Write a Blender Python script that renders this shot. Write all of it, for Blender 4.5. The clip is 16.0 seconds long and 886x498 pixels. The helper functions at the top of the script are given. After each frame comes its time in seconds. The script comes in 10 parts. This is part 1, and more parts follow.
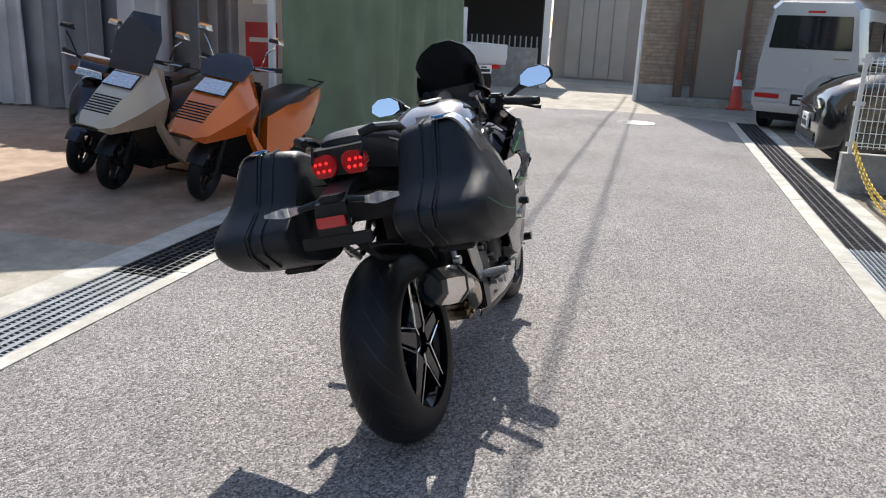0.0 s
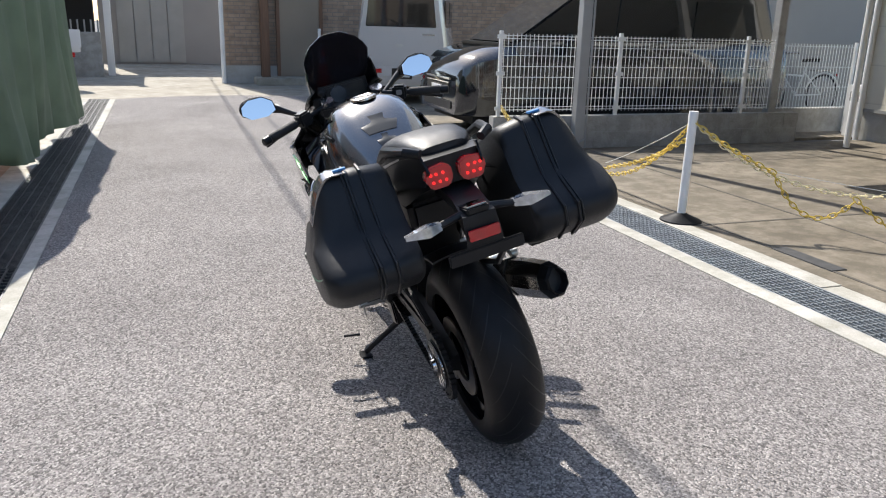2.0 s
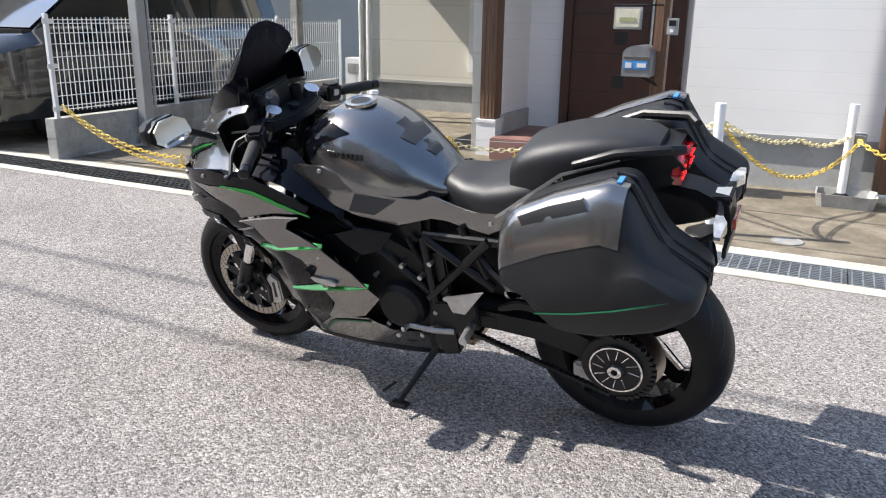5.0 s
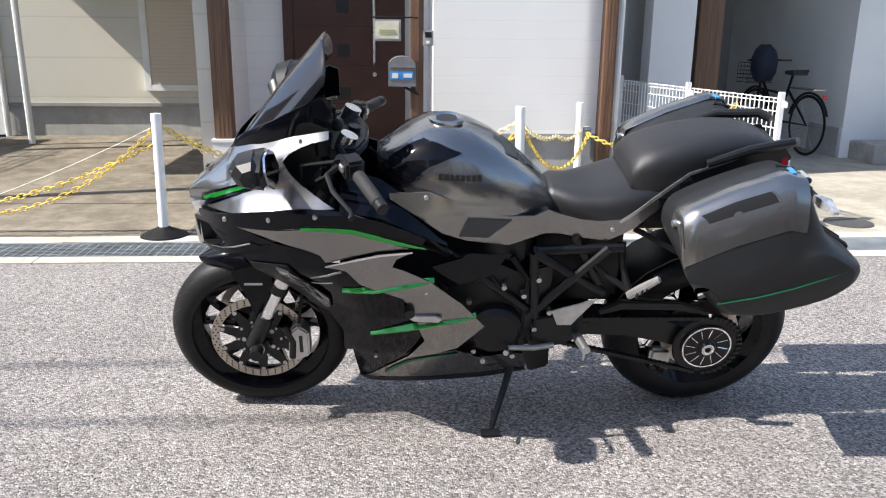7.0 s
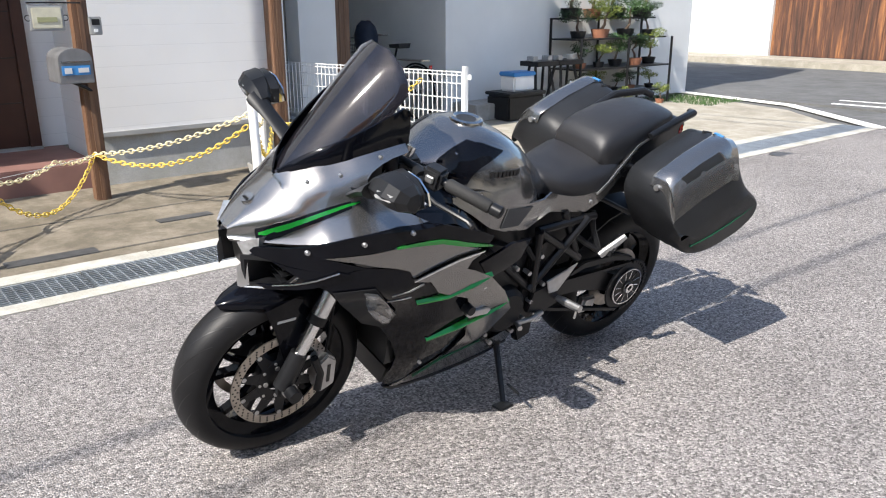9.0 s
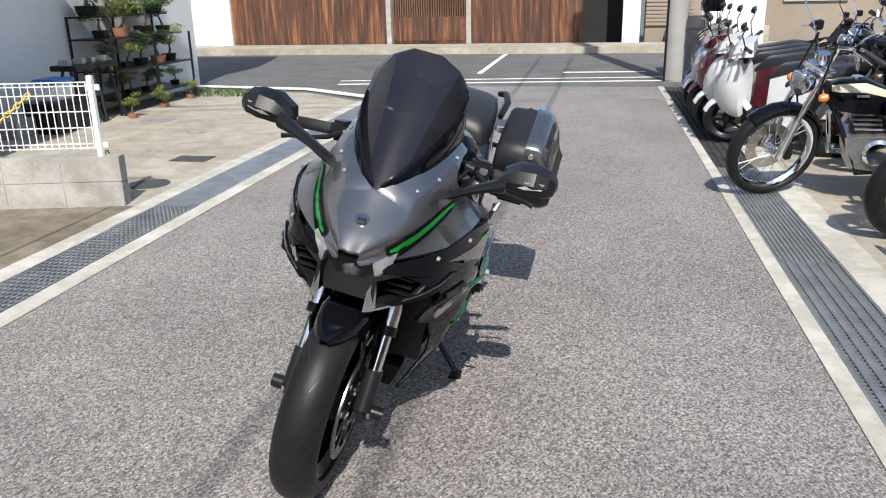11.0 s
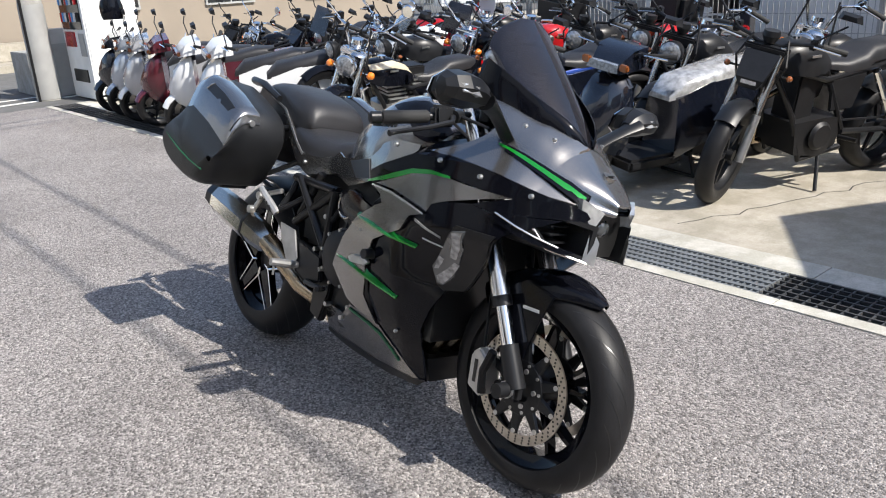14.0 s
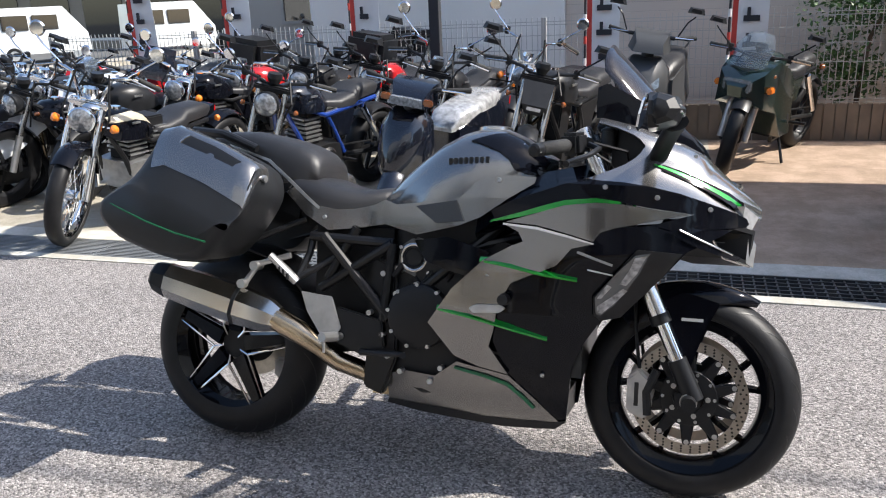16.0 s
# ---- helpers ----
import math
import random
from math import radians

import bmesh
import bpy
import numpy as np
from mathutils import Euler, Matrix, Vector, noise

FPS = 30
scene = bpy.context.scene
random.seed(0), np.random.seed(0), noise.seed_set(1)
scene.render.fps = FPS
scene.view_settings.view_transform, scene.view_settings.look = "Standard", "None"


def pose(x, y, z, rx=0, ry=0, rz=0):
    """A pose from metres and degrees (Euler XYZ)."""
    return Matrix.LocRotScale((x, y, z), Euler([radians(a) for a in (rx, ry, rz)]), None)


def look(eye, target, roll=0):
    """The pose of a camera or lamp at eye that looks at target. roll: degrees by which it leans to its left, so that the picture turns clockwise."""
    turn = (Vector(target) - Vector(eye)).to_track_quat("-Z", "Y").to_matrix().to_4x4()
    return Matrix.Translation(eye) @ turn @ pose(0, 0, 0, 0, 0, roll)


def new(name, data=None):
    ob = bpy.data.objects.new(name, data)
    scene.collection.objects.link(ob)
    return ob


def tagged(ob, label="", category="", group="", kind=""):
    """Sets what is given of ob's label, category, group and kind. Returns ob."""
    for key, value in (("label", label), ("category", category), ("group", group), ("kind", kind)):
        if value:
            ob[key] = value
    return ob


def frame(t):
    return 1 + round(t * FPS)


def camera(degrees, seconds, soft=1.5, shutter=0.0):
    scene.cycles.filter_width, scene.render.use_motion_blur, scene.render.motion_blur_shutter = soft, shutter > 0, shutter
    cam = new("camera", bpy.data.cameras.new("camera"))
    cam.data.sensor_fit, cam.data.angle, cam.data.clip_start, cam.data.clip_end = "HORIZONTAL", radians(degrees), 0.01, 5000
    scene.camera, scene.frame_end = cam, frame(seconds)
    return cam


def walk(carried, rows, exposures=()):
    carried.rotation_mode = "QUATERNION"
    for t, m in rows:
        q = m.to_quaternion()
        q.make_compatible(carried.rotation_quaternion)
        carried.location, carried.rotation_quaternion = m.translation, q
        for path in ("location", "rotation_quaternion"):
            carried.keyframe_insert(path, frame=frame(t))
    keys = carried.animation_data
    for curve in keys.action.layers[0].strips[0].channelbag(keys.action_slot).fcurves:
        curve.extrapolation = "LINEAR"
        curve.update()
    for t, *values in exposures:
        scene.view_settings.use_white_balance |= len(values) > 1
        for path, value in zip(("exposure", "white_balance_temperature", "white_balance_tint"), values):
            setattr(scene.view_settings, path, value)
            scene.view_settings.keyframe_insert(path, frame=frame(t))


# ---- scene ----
from mathutils import geometry
cam = camera(59.1, 16.0, soft=1.1)
PATH = [
    (0, (0.56, -2.121, 1.303), (0.088, -0.257, 0.754), 2.6),
    (0.5, (0.171, -2.201, 1.29), (-0.011, -0.284, 0.751), 2.4),
    (1, (-0.224, -2.205, 1.301), (-0.117, -0.284, 0.753), 2.5),
    (1.5, (-0.604, -2.141, 1.301), (-0.219, -0.257, 0.751), 2.1),
    (2, (-0.973, -1.994, 1.292), (-0.322, -0.187, 0.735), 1.6),
    (2.5, (-1.305, -1.79, 1.295), (-0.398, -0.1, 0.727), 1.0),
    (3, (-1.603, -1.539, 1.298), (-0.468, 0.004, 0.721), 0.4),
    (3.5, (-1.924, -1.29, 1.323), (-0.594, 0.085, 0.739), 0.0),
    (4, (-2.068, -1.004, 1.309), (-0.58, 0.199, 0.724), 0.1),
    (4.2, (-2.126, -0.889, 1.296), (-0.586, 0.245, 0.712), 0.2),
    (6.3, (-2.418, 0.459, 1.244), (-0.509, 0.716, 0.704), 1.2),
    (6.5, (-2.431, 0.612, 1.236), (-0.51, 0.759, 0.701), 1.0),
    (7, (-2.47, 1.016, 1.246), (-0.546, 0.886, 0.714), 0.6),
    (7.5, (-2.421, 1.398, 1.254), (-0.538, 0.99, 0.717), 0.1),
    (8, (-2.35, 1.772, 1.269), (-0.554, 1.09, 0.713), -0.4),
    (8.5, (-2.185, 2.061, 1.303), (-0.518, 1.117, 0.728), -0.5),
    (9, (-2.004, 2.328, 1.326), (-0.511, 1.137, 0.734), -0.2),
    (9.2, (-1.93, 2.442, 1.347), (-0.522, 1.155, 0.748), -0.1),
    (11.3, (-0.531, 3.314, 1.393), (-0.35, 1.426, 0.758), -1.5),
    (11.5, (-0.382, 3.34, 1.398), (-0.319, 1.446, 0.757), -1.7),
    (12, (-0.013, 3.362, 1.407), (-0.24, 1.481, 0.764), -2.5),
    (12.5, (0.359, 3.257, 1.399), (-0.144, 1.433, 0.752), -3.2),
    (13, (0.716, 3.123, 1.381), (-0.053, 1.397, 0.728), -3.3),
    (13.5, (1.009, 2.899, 1.369), (0.002, 1.302, 0.707), -3.3),
    (14, (1.302, 2.667, 1.359), (0.068, 1.237, 0.704), -3.1),
    (14.5, (1.527, 2.39, 1.352), (0.092, 1.155, 0.707), -3.1),
    (15, (1.705, 2.072, 1.361), (0.103, 1.056, 0.729), -3.1),
    (15.5, (1.881, 1.739, 1.376), (0.154, 0.944, 0.756), -3.1),
    (16, (1.95, 1.39, 1.375), (0.132, 0.811, 0.776), -2.6),
]
walk(cam, [(t, look(e, g, r)) for t, e, g, r in PATH], exposures=[(0.0, 0.60), (2.5, 0.62), (4.2, 0.85), (6.5, 1.00), (8.0, 0.95), (9.2, 0.80), (11.3, 0.40), (12.5, 0.50), (14.0, 0.68), (16.0, 0.90)])

# ---- daylight: a clear late-morning sun, high in front of the motorcycle ----
SUN_TO = Vector((-0.20, 0.86, 0.88)).normalized()
sun = new("sun", bpy.data.lights.new("sun", "SUN"))
sun.data.energy, sun.data.angle, sun.data.color = 4.7, radians(0.53), (1.0, 0.945, 0.87)
sun.matrix_world = look(SUN_TO * 30, (0, 0, 0))
sky_world = bpy.data.worlds.new("sky")
scene.world = sky_world
sky_world.use_nodes = True
sky = sky_world.node_tree.nodes.new("ShaderNodeTexSky")
sky.sky_type, sky.sun_disc = "NISHITA", False
sky.sun_elevation = math.asin(SUN_TO.z)
sky.sun_rotation = math.atan2(SUN_TO.x, SUN_TO.y)
sky_bg = sky_world.node_tree.nodes["Background"]
sky_bg.inputs[1].default_value = 0.15
sky_world.node_tree.links.new(sky.outputs[0], sky_bg.inputs[0])


# ---- materials ----
def mat(name, color, rough=0.5, metal=0.0, spec=0.5, coat=0.0, vary=0.0, scale=8.0, fine=0.0, fine_scale=120.0, bump=0.0, bump_scale=150.0, trans=0.0, ior=1.45, glow=None):
    """A procedural surface: broad variation (stains, wear), fine grain, and relief."""
    m = bpy.data.materials.new(name)
    m.use_nodes = True
    nt = m.node_tree
    p = nt.nodes["Principled BSDF"]
    p.inputs["Base Color"].default_value = (*color, 1)
    p.inputs["Roughness"].default_value = rough
    p.inputs["Metallic"].default_value = metal
    p.inputs["Specular IOR Level"].default_value = spec
    p.inputs["Coat Weight"].default_value = coat
    p.inputs["Coat Roughness"].default_value = 0.06
    p.inputs["Transmission Weight"].default_value = trans
    p.inputs["IOR"].default_value = ior
    if glow:
        p.inputs["Emission Color"].default_value = (*glow[0], 1)
        p.inputs["Emission Strength"].default_value = glow[1]
    if vary or fine or bump:
        co = nt.nodes.new("ShaderNodeTexCoord")
    if vary or fine:
        last = None
        for amount, sc, detail in ((vary, scale, 5.0), (fine, fine_scale, 2.0)):
            if not amount:
                continue
            n = nt.nodes.new("ShaderNodeTexNoise")
            n.inputs["Scale"].default_value, n.inputs["Detail"].default_value = sc, detail
            nt.links.new(co.outputs["Object"], n.inputs["Vector"])
            r = nt.nodes.new("ShaderNodeMapRange")
            r.inputs["From Min"].default_value, r.inputs["From Max"].default_value = 0.3, 0.7
            r.inputs["To Min"].default_value, r.inputs["To Max"].default_value = 1 - amount, 1 + amount
            nt.links.new(n.outputs["Fac"], r.inputs["Value"])
            v = nt.nodes.new("ShaderNodeVectorMath")
            v.operation = "SCALE"
            if last is None:
                v.inputs[0].default_value = color
            else:
                nt.links.new(last, v.inputs[0])
            nt.links.new(r.outputs[0], v.inputs["Scale"])
            last = v.outputs[0]
        nt.links.new(last, p.inputs["Base Color"])
    if bump:
        n = nt.nodes.new("ShaderNodeTexNoise")
        n.inputs["Scale"].default_value, n.inputs["Detail"].default_value = bump_scale, 3.0
        nt.links.new(co.outputs["Object"], n.inputs["Vector"])
        b = nt.nodes.new("ShaderNodeBump")
        b.inputs["Strength"].default_value, b.inputs["Distance"].default_value = bump, 0.002
        nt.links.new(n.outputs["Fac"], b.inputs["Height"])
        nt.links.new(b.outputs[0], p.inputs["Normal"])
    return m


def node_mat(name, rough=0.9):
    m = bpy.data.materials.new(name)
    m.use_nodes = True
    nt = m.node_tree
    p = nt.nodes["Principled BSDF"]
    p.inputs["Roughness"].default_value = rough
    co = nt.nodes.new("ShaderNodeTexCoord")
    return m, nt, p, co.outputs["Object"]


def ramp_of(nt, fac, stops):
    r = nt.nodes.new("ShaderNodeValToRGB")
    els = r.color_ramp.elements
    while len(els) < len(stops):
        els.new(0.5)
    for e, (pos, c) in zip(els, stops):
        e.position, e.color = pos, (*c, 1)
    nt.links.new(fac, r.inputs[0])
    return r.outputs[0]


def mix_of(nt, fac, a, b, mode="MIX"):
    x = nt.nodes.new("ShaderNodeMix")
    x.data_type, x.blend_type = "RGBA", mode
    if isinstance(fac, float):
        x.inputs[0].default_value = fac
    else:
        nt.links.new(fac, x.inputs[0])
    for s, v in ((6, a), (7, b)):
        if isinstance(v, tuple):
            x.inputs[s].default_value = (*v, 1)
        else:
            nt.links.new(v, x.inputs[s])
    return x.outputs[2]


def noise_of(nt, vec, scale, detail=3.0, rough=0.5):
    n = nt.nodes.new("ShaderNodeTexNoise")
    n.inputs["Scale"].default_value, n.inputs["Detail"].default_value, n.inputs["Roughness"].default_value = scale, detail, rough
    nt.links.new(vec, n.inputs["Vector"])
    return n.outputs["Fac"]


def voronoi_of(nt, vec, scale, out="Color", feature="F1"):
    n = nt.nodes.new("ShaderNodeTexVoronoi")
    n.feature = feature
    n.inputs["Scale"].default_value = scale
    nt.links.new(vec, n.inputs["Vector"])
    return n.outputs[out]


def bump_of(nt, p, height, strength, distance):
    b = nt.nodes.new("ShaderNodeBump")
    b.inputs["Strength"].default_value, b.inputs["Distance"].default_value = strength, distance
    nt.links.new(height, b.inputs["Height"])
    nt.links.new(b.outputs[0], p.inputs["Normal"])


def asphalt_material():
    """Old open-graded asphalt: light and dark stones of about a centimetre in a dark binder, worn lanes and faint stains."""
    m, nt, p, co = node_mat("asphalt", 0.92)
    cell = voronoi_of(nt, co, 155.0, "Color")
    bw = nt.nodes.new("ShaderNodeRGBToBW")
    nt.links.new(cell, bw.inputs[0])
    stones = ramp_of(nt, bw.outputs[0], [(0.0, (0.050, 0.047, 0.046)), (0.26, (0.135, 0.126, 0.122)), (0.50, (0.245, 0.230, 0.222)), (0.72, (0.355, 0.332, 0.318)), (1.0, (0.56, 0.525, 0.50))])
    grit = ramp_of(nt, noise_of(nt, co, 380.0, 2.0), [(0.3, (0.62, 0.62, 0.62)), (0.7, (1.25, 1.25, 1.25))])
    wear = ramp_of(nt, noise_of(nt, co, 0.9, 5.0, 0.6), [(0.28, (0.84, 0.83, 0.83)), (0.72, (1.22, 1.21, 1.20))])
    col = mix_of(nt, 1.0, stones, grit, "MULTIPLY")
    col = mix_of(nt, 1.0, col, wear, "MULTIPLY")
    nt.links.new(col, p.inputs["Base Color"])
    edge = voronoi_of(nt, co, 155.0, "Distance")
    bump_of(nt, p, edge, 1.0, -0.005)
    return m


def slab_material(name, base, dark, light, stain=0.6):
    m, nt, p, co = node_mat(name, 0.88)
    a = ramp_of(nt, noise_of(nt, co, 1.3, 6.0, 0.6), [(0.25, dark), (0.5, base), (0.8, light)])
    g = ramp_of(nt, noise_of(nt, co, 140.0, 3.0), [(0.3, (0.86, 0.86, 0.86)), (0.7, (1.1, 1.1, 1.1))])
    s = ramp_of(nt, noise_of(nt, co, 4.5, 6.0, 0.7), [(0.42, (stain, stain, stain * 0.95)), (0.6, (1, 1, 1))])
    col = mix_of(nt, 1.0, mix_of(nt, 1.0, a, g, "MULTIPLY"), s, "MULTIPLY")
    nt.links.new(col, p.inputs["Base Color"])
    bump_of(nt, p, noise_of(nt, co, 220.0, 3.0), 0.25, 0.002)
    return m


def wood_material(name, dark, mid, light, along=(14.0, 14.0, 0.7), rough=0.75):
    m, nt, p, co = node_mat(name, rough)
    mp = nt.nodes.new("ShaderNodeMapping")
    mp.inputs["Scale"].default_value = along
    nt.links.new(co, mp.inputs["Vector"])
    col = ramp_of(nt, noise_of(nt, mp.outputs[0], 2.2, 6.0, 0.65), [(0.3, dark), (0.52, mid), (0.75, light)])
    nt.links.new(col, p.inputs["Base Color"])
    bump_of(nt, p, noise_of(nt, mp.outputs[0], 6.0, 4.0), 0.3, 0.003)
    return m


def panel_material(name, color, pitch, groove, axis="Z", rough=0.6, strength=0.6):
    """Siding: relief in courses of a given pitch, and a light weathering."""
    m, nt, p, co = node_mat(name, rough)
    w = nt.nodes.new("ShaderNodeTexWave")
    w.wave_type, w.bands_direction, w.wave_profile = "BANDS", axis, "SAW"
    w.inputs["Scale"].default_value = 0.314 / pitch
    nt.links.new(co, w.inputs["Vector"])
    c = ramp_of(nt, noise_of(nt, co, 0.8, 5.0), [(0.3, tuple(x * 0.93 for x in color)), (0.7, tuple(min(1, x * 1.04) for x in color))])
    line = ramp_of(nt, w.outputs["Fac"], [(0.0, (groove, groove, groove)), (0.05, (1, 1, 1))])
    nt.links.new(mix_of(nt, 1.0, c, line, "MULTIPLY"), p.inputs["Base Color"])
    bump_of(nt, p, w.outputs["Fac"], strength, 0.008)
    return m


def brick_material(name, a, b, mortar, size):
    m, nt, p, co = node_mat(name, 0.85)
    sep = nt.nodes.new("ShaderNodeSeparateXYZ")
    nt.links.new(co, sep.inputs[0])
    com = nt.nodes.new("ShaderNodeCombineXYZ")
    ad = nt.nodes.new("ShaderNodeMath")
    nt.links.new(sep.outputs[0], ad.inputs[0])
    nt.links.new(sep.outputs[1], ad.inputs[1])
    nt.links.new(ad.outputs[0], com.inputs[0])
    nt.links.new(sep.outputs[2], com.inputs[1])
    t = nt.nodes.new("ShaderNodeTexBrick")
    t.inputs["Color1"].default_value, t.inputs["Color2"].default_value, t.inputs["Mortar"].default_value = (*a, 1), (*b, 1), (*mortar, 1)
    t.inputs["Scale"].default_value, t.inputs["Brick Width"].default_value, t.inputs["Row Height"].default_value = 1.0, size[0], size[1]
    t.inputs["Mortar Size"].default_value = 0.008
    nt.links.new(com.outputs[0], t.inputs["Vector"])
    g = ramp_of(nt, noise_of(nt, co, 9.0, 4.0), [(0.3, (0.8, 0.8, 0.8)), (0.7, (1.1, 1.1, 1.1))])
    nt.links.new(mix_of(nt, 1.0, t.outputs["Color"], g, "MULTIPLY"), p.inputs["Base Color"])
    bump_of(nt, p, t.outputs["Fac"], 0.5, -0.01)
    return m


ASPHALT = asphalt_material()
CONCRETE = slab_material("concrete_apron", (0.39, 0.355, 0.295), (0.29, 0.262, 0.215), (0.475, 0.437, 0.375), 0.78)
PORCH_CONC = slab_material("porch_concrete", (0.215, 0.183, 0.138), (0.145, 0.122, 0.092), (0.30, 0.262, 0.205), 0.62)
# concrete with the warm brown of the canopy shade put into its colour
SHOP_CONC = slab_material("shop_concrete", (0.42, 0.305, 0.225), (0.31, 0.22, 0.16), (0.52, 0.39, 0.295), 0.75)
KERB = slab_material("kerb_concrete", (0.52, 0.50, 0.45), (0.40, 0.38, 0.34), (0.62, 0.60, 0.55), 0.75)
BLOCK = slab_material("block_concrete", (0.40, 0.39, 0.37), (0.30, 0.29, 0.28), (0.48, 0.47, 0.45), 0.75)
FOUNDATION = slab_material("foundation", (0.42, 0.42, 0.41), (0.36, 0.36, 0.35), (0.48, 0.48, 0.47), 0.85)
STREET = slab_material("street_asphalt", (0.13, 0.13, 0.13), (0.09, 0.09, 0.09), (0.17, 0.17, 0.17), 0.8)
GRATE_DARK = mat("grate_dark_steel", (0.09, 0.092, 0.095), 0.5, 0.6, vary=0.3, scale=6, bump=0.2)
GRATE_PUNCHED = mat("punched_steel_grating", (0.25, 0.265, 0.275), 0.42, 0.5, vary=0.2, scale=5, bump=0.15)
GRATE_ZINC = mat("grate_galvanised", (0.33, 0.36, 0.38), 0.45, 0.55, vary=0.25, scale=5, bump=0.15)
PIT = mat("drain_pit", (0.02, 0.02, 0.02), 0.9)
GREY_MET = mat("metallic_grey_paint", (0.215, 0.208, 0.198), 0.23, 0.88, coat=0.9, fine=0.04, fine_scale=900)
SILVER_MET = mat("metallic_silver_paint", (0.225, 0.222, 0.220), 0.23, 0.88, coat=0.9, fine=0.04, fine_scale=900)
GLOSS_BLACK = mat("gloss_black_paint", (0.004, 0.0045, 0.007), 0.08, coat=0.04, spec=0.22)
SATIN_BLACK = mat("satin_black", (0.012, 0.0125, 0.014), 0.36, spec=0.34, vary=0.2, scale=20)
PLASTIC = mat("black_textured_plastic", (0.015, 0.016, 0.018), 0.44, spec=0.38, bump=0.25, bump_scale=500, vary=0.15, scale=12)
FRAME_BLACK = mat("frame_black", (0.010, 0.010, 0.011), 0.30, 0.1, spec=0.4)
ENGINE_BLACK = mat("engine_black", (0.014, 0.014, 0.015), 0.45, 0.2, spec=0.35, bump=0.15, bump_scale=300)
RUBBER = mat("tyre_rubber", (0.012, 0.012, 0.013), 0.46, spec=0.27, vary=0.25, scale=14, bump=0.2, bump_scale=260)
GRIP = mat("grip_rubber", (0.02, 0.02, 0.02), 0.7, bump=0.6, bump_scale=700)
LEATHER = mat("seat_vinyl", (0.020, 0.020, 0.022), 0.42, spec=0.5, bump=0.35, bump_scale=420, vary=0.15, scale=10)
CHROME = mat("chrome", (0.82, 0.82, 0.82), 0.06, 1.0)
STEEL = mat("brushed_steel", (0.52, 0.50, 0.47), 0.24, 1.0, vary=0.12, scale=30)
MUFFLER = mat("polished_titanium", (0.68, 0.64, 0.57), 0.15, 1.0, vary=0.10, scale=9)
BURNT = mat("heat_tinted_steel", (0.42, 0.34, 0.24), 0.22, 1.0, vary=0.25, scale=14)
CAST_GREY = mat("grey_cast_housing", (0.13, 0.13, 0.132), 0.42, 0.7, vary=0.2, scale=30, bump=0.15)
ALU = mat("cast_aluminium", (0.50, 0.50, 0.50), 0.38, 0.9, vary=0.15, scale=25, bump=0.1)
BRIGHT_ALU = mat("polished_aluminium", (0.72, 0.72, 0.72), 0.22, 1.0, vary=0.08, scale=25)
ROTOR = mat("brake_rotor_steel", (0.46, 0.42, 0.37), 0.3, 1.0, vary=0.15, scale=40)
GREEN = mat("candy_green_paint", (0.012, 0.30, 0.035), 0.2, 0.5, coat=1.0)
DEEP_GREEN = mat("pale_green_pinstripe", (0.008, 0.12, 0.05), 0.35)
RED_LENS = mat("red_lamp_lens", (0.50, 0.006, 0.010), 0.16, coat=1.0)
# emission stands in for sunlight caught in the tail lamp
RED_LED = mat("sunlit_red_led", (0.8, 0.02, 0.02), 0.3, glow=((1.0, 0.02, 0.02), 0.9))
AMBER_DULL = mat("smoked_amber_lens", (0.22, 0.065, 0.015), 0.2, coat=0.8)
AMBER = mat("amber_lens", (0.75, 0.20, 0.02), 0.15, coat=1.0)
LENS = mat("clear_lens", (0.56, 0.57, 0.58), 0.08, 0.55, coat=1.0, vary=0.25, scale=60)
LAMP = mat("faceted_lamp_lens", (0.30, 0.31, 0.325), 0.08, 0.6, coat=1.0, vary=0.5, scale=55, bump=0.8, bump_scale=70)
DARK_LENS = mat("headlight_glass", (0.05, 0.055, 0.06), 0.05, coat=1.0, spec=0.8)
MIRROR = mat("mirror_glass", (0.86, 0.88, 0.9), 0.02, 1.0)
SCRIPT_GREY = mat("silver_script_decal", (0.30, 0.30, 0.30), 0.4)
MARK_PALE = mat("pale_decal", (0.58, 0.58, 0.57), 0.4)
MARK_DARK = mat("dark_emblem", (0.015, 0.015, 0.015), 0.3)
MARK_BLUE = mat("blue_sticker", (0.05, 0.22, 0.50), 0.4)
MARK_ORANGE = mat("orange_sticker", (0.65, 0.22, 0.04), 0.5)
TARP = mat("green_tarpaulin", (0.145, 0.195, 0.120), 0.62, vary=0.16, scale=3, fine=0.06, fine_scale=300, bump=0.3, bump_scale=900)
WHITE_STEEL = mat("white_painted_steel", (0.78, 0.78, 0.76), 0.4, vary=0.08, scale=4)
GREY_STEEL = mat("grey_painted_steel", (0.32, 0.32, 0.31), 0.5, vary=0.12, scale=3)
FENCE_GREY = mat("weathered_grey_fence", (0.46, 0.455, 0.445), 0.45, 0.3, vary=0.15, scale=3)
YELLOW_CHAIN = mat("yellow_plastic_chain", (0.72, 0.52, 0.10), 0.5, vary=0.2, scale=6)
PALE_CHAIN = mat("sun_bleached_chain", (0.74, 0.66, 0.42), 0.55, vary=0.2, scale=6)
ROPE = mat("white_cord", (0.75, 0.75, 0.72), 0.8)
WHITE_POST = mat("white_plastic_post", (0.80, 0.80, 0.79), 0.4, vary=0.06, scale=5)
SIDING_WHITE = panel_material("white_block_siding", (0.78, 0.77, 0.75), 0.15, 0.86)
SIDING_CREAM = panel_material("cream_siding", (0.66, 0.63, 0.54), 0.46, 0.8)
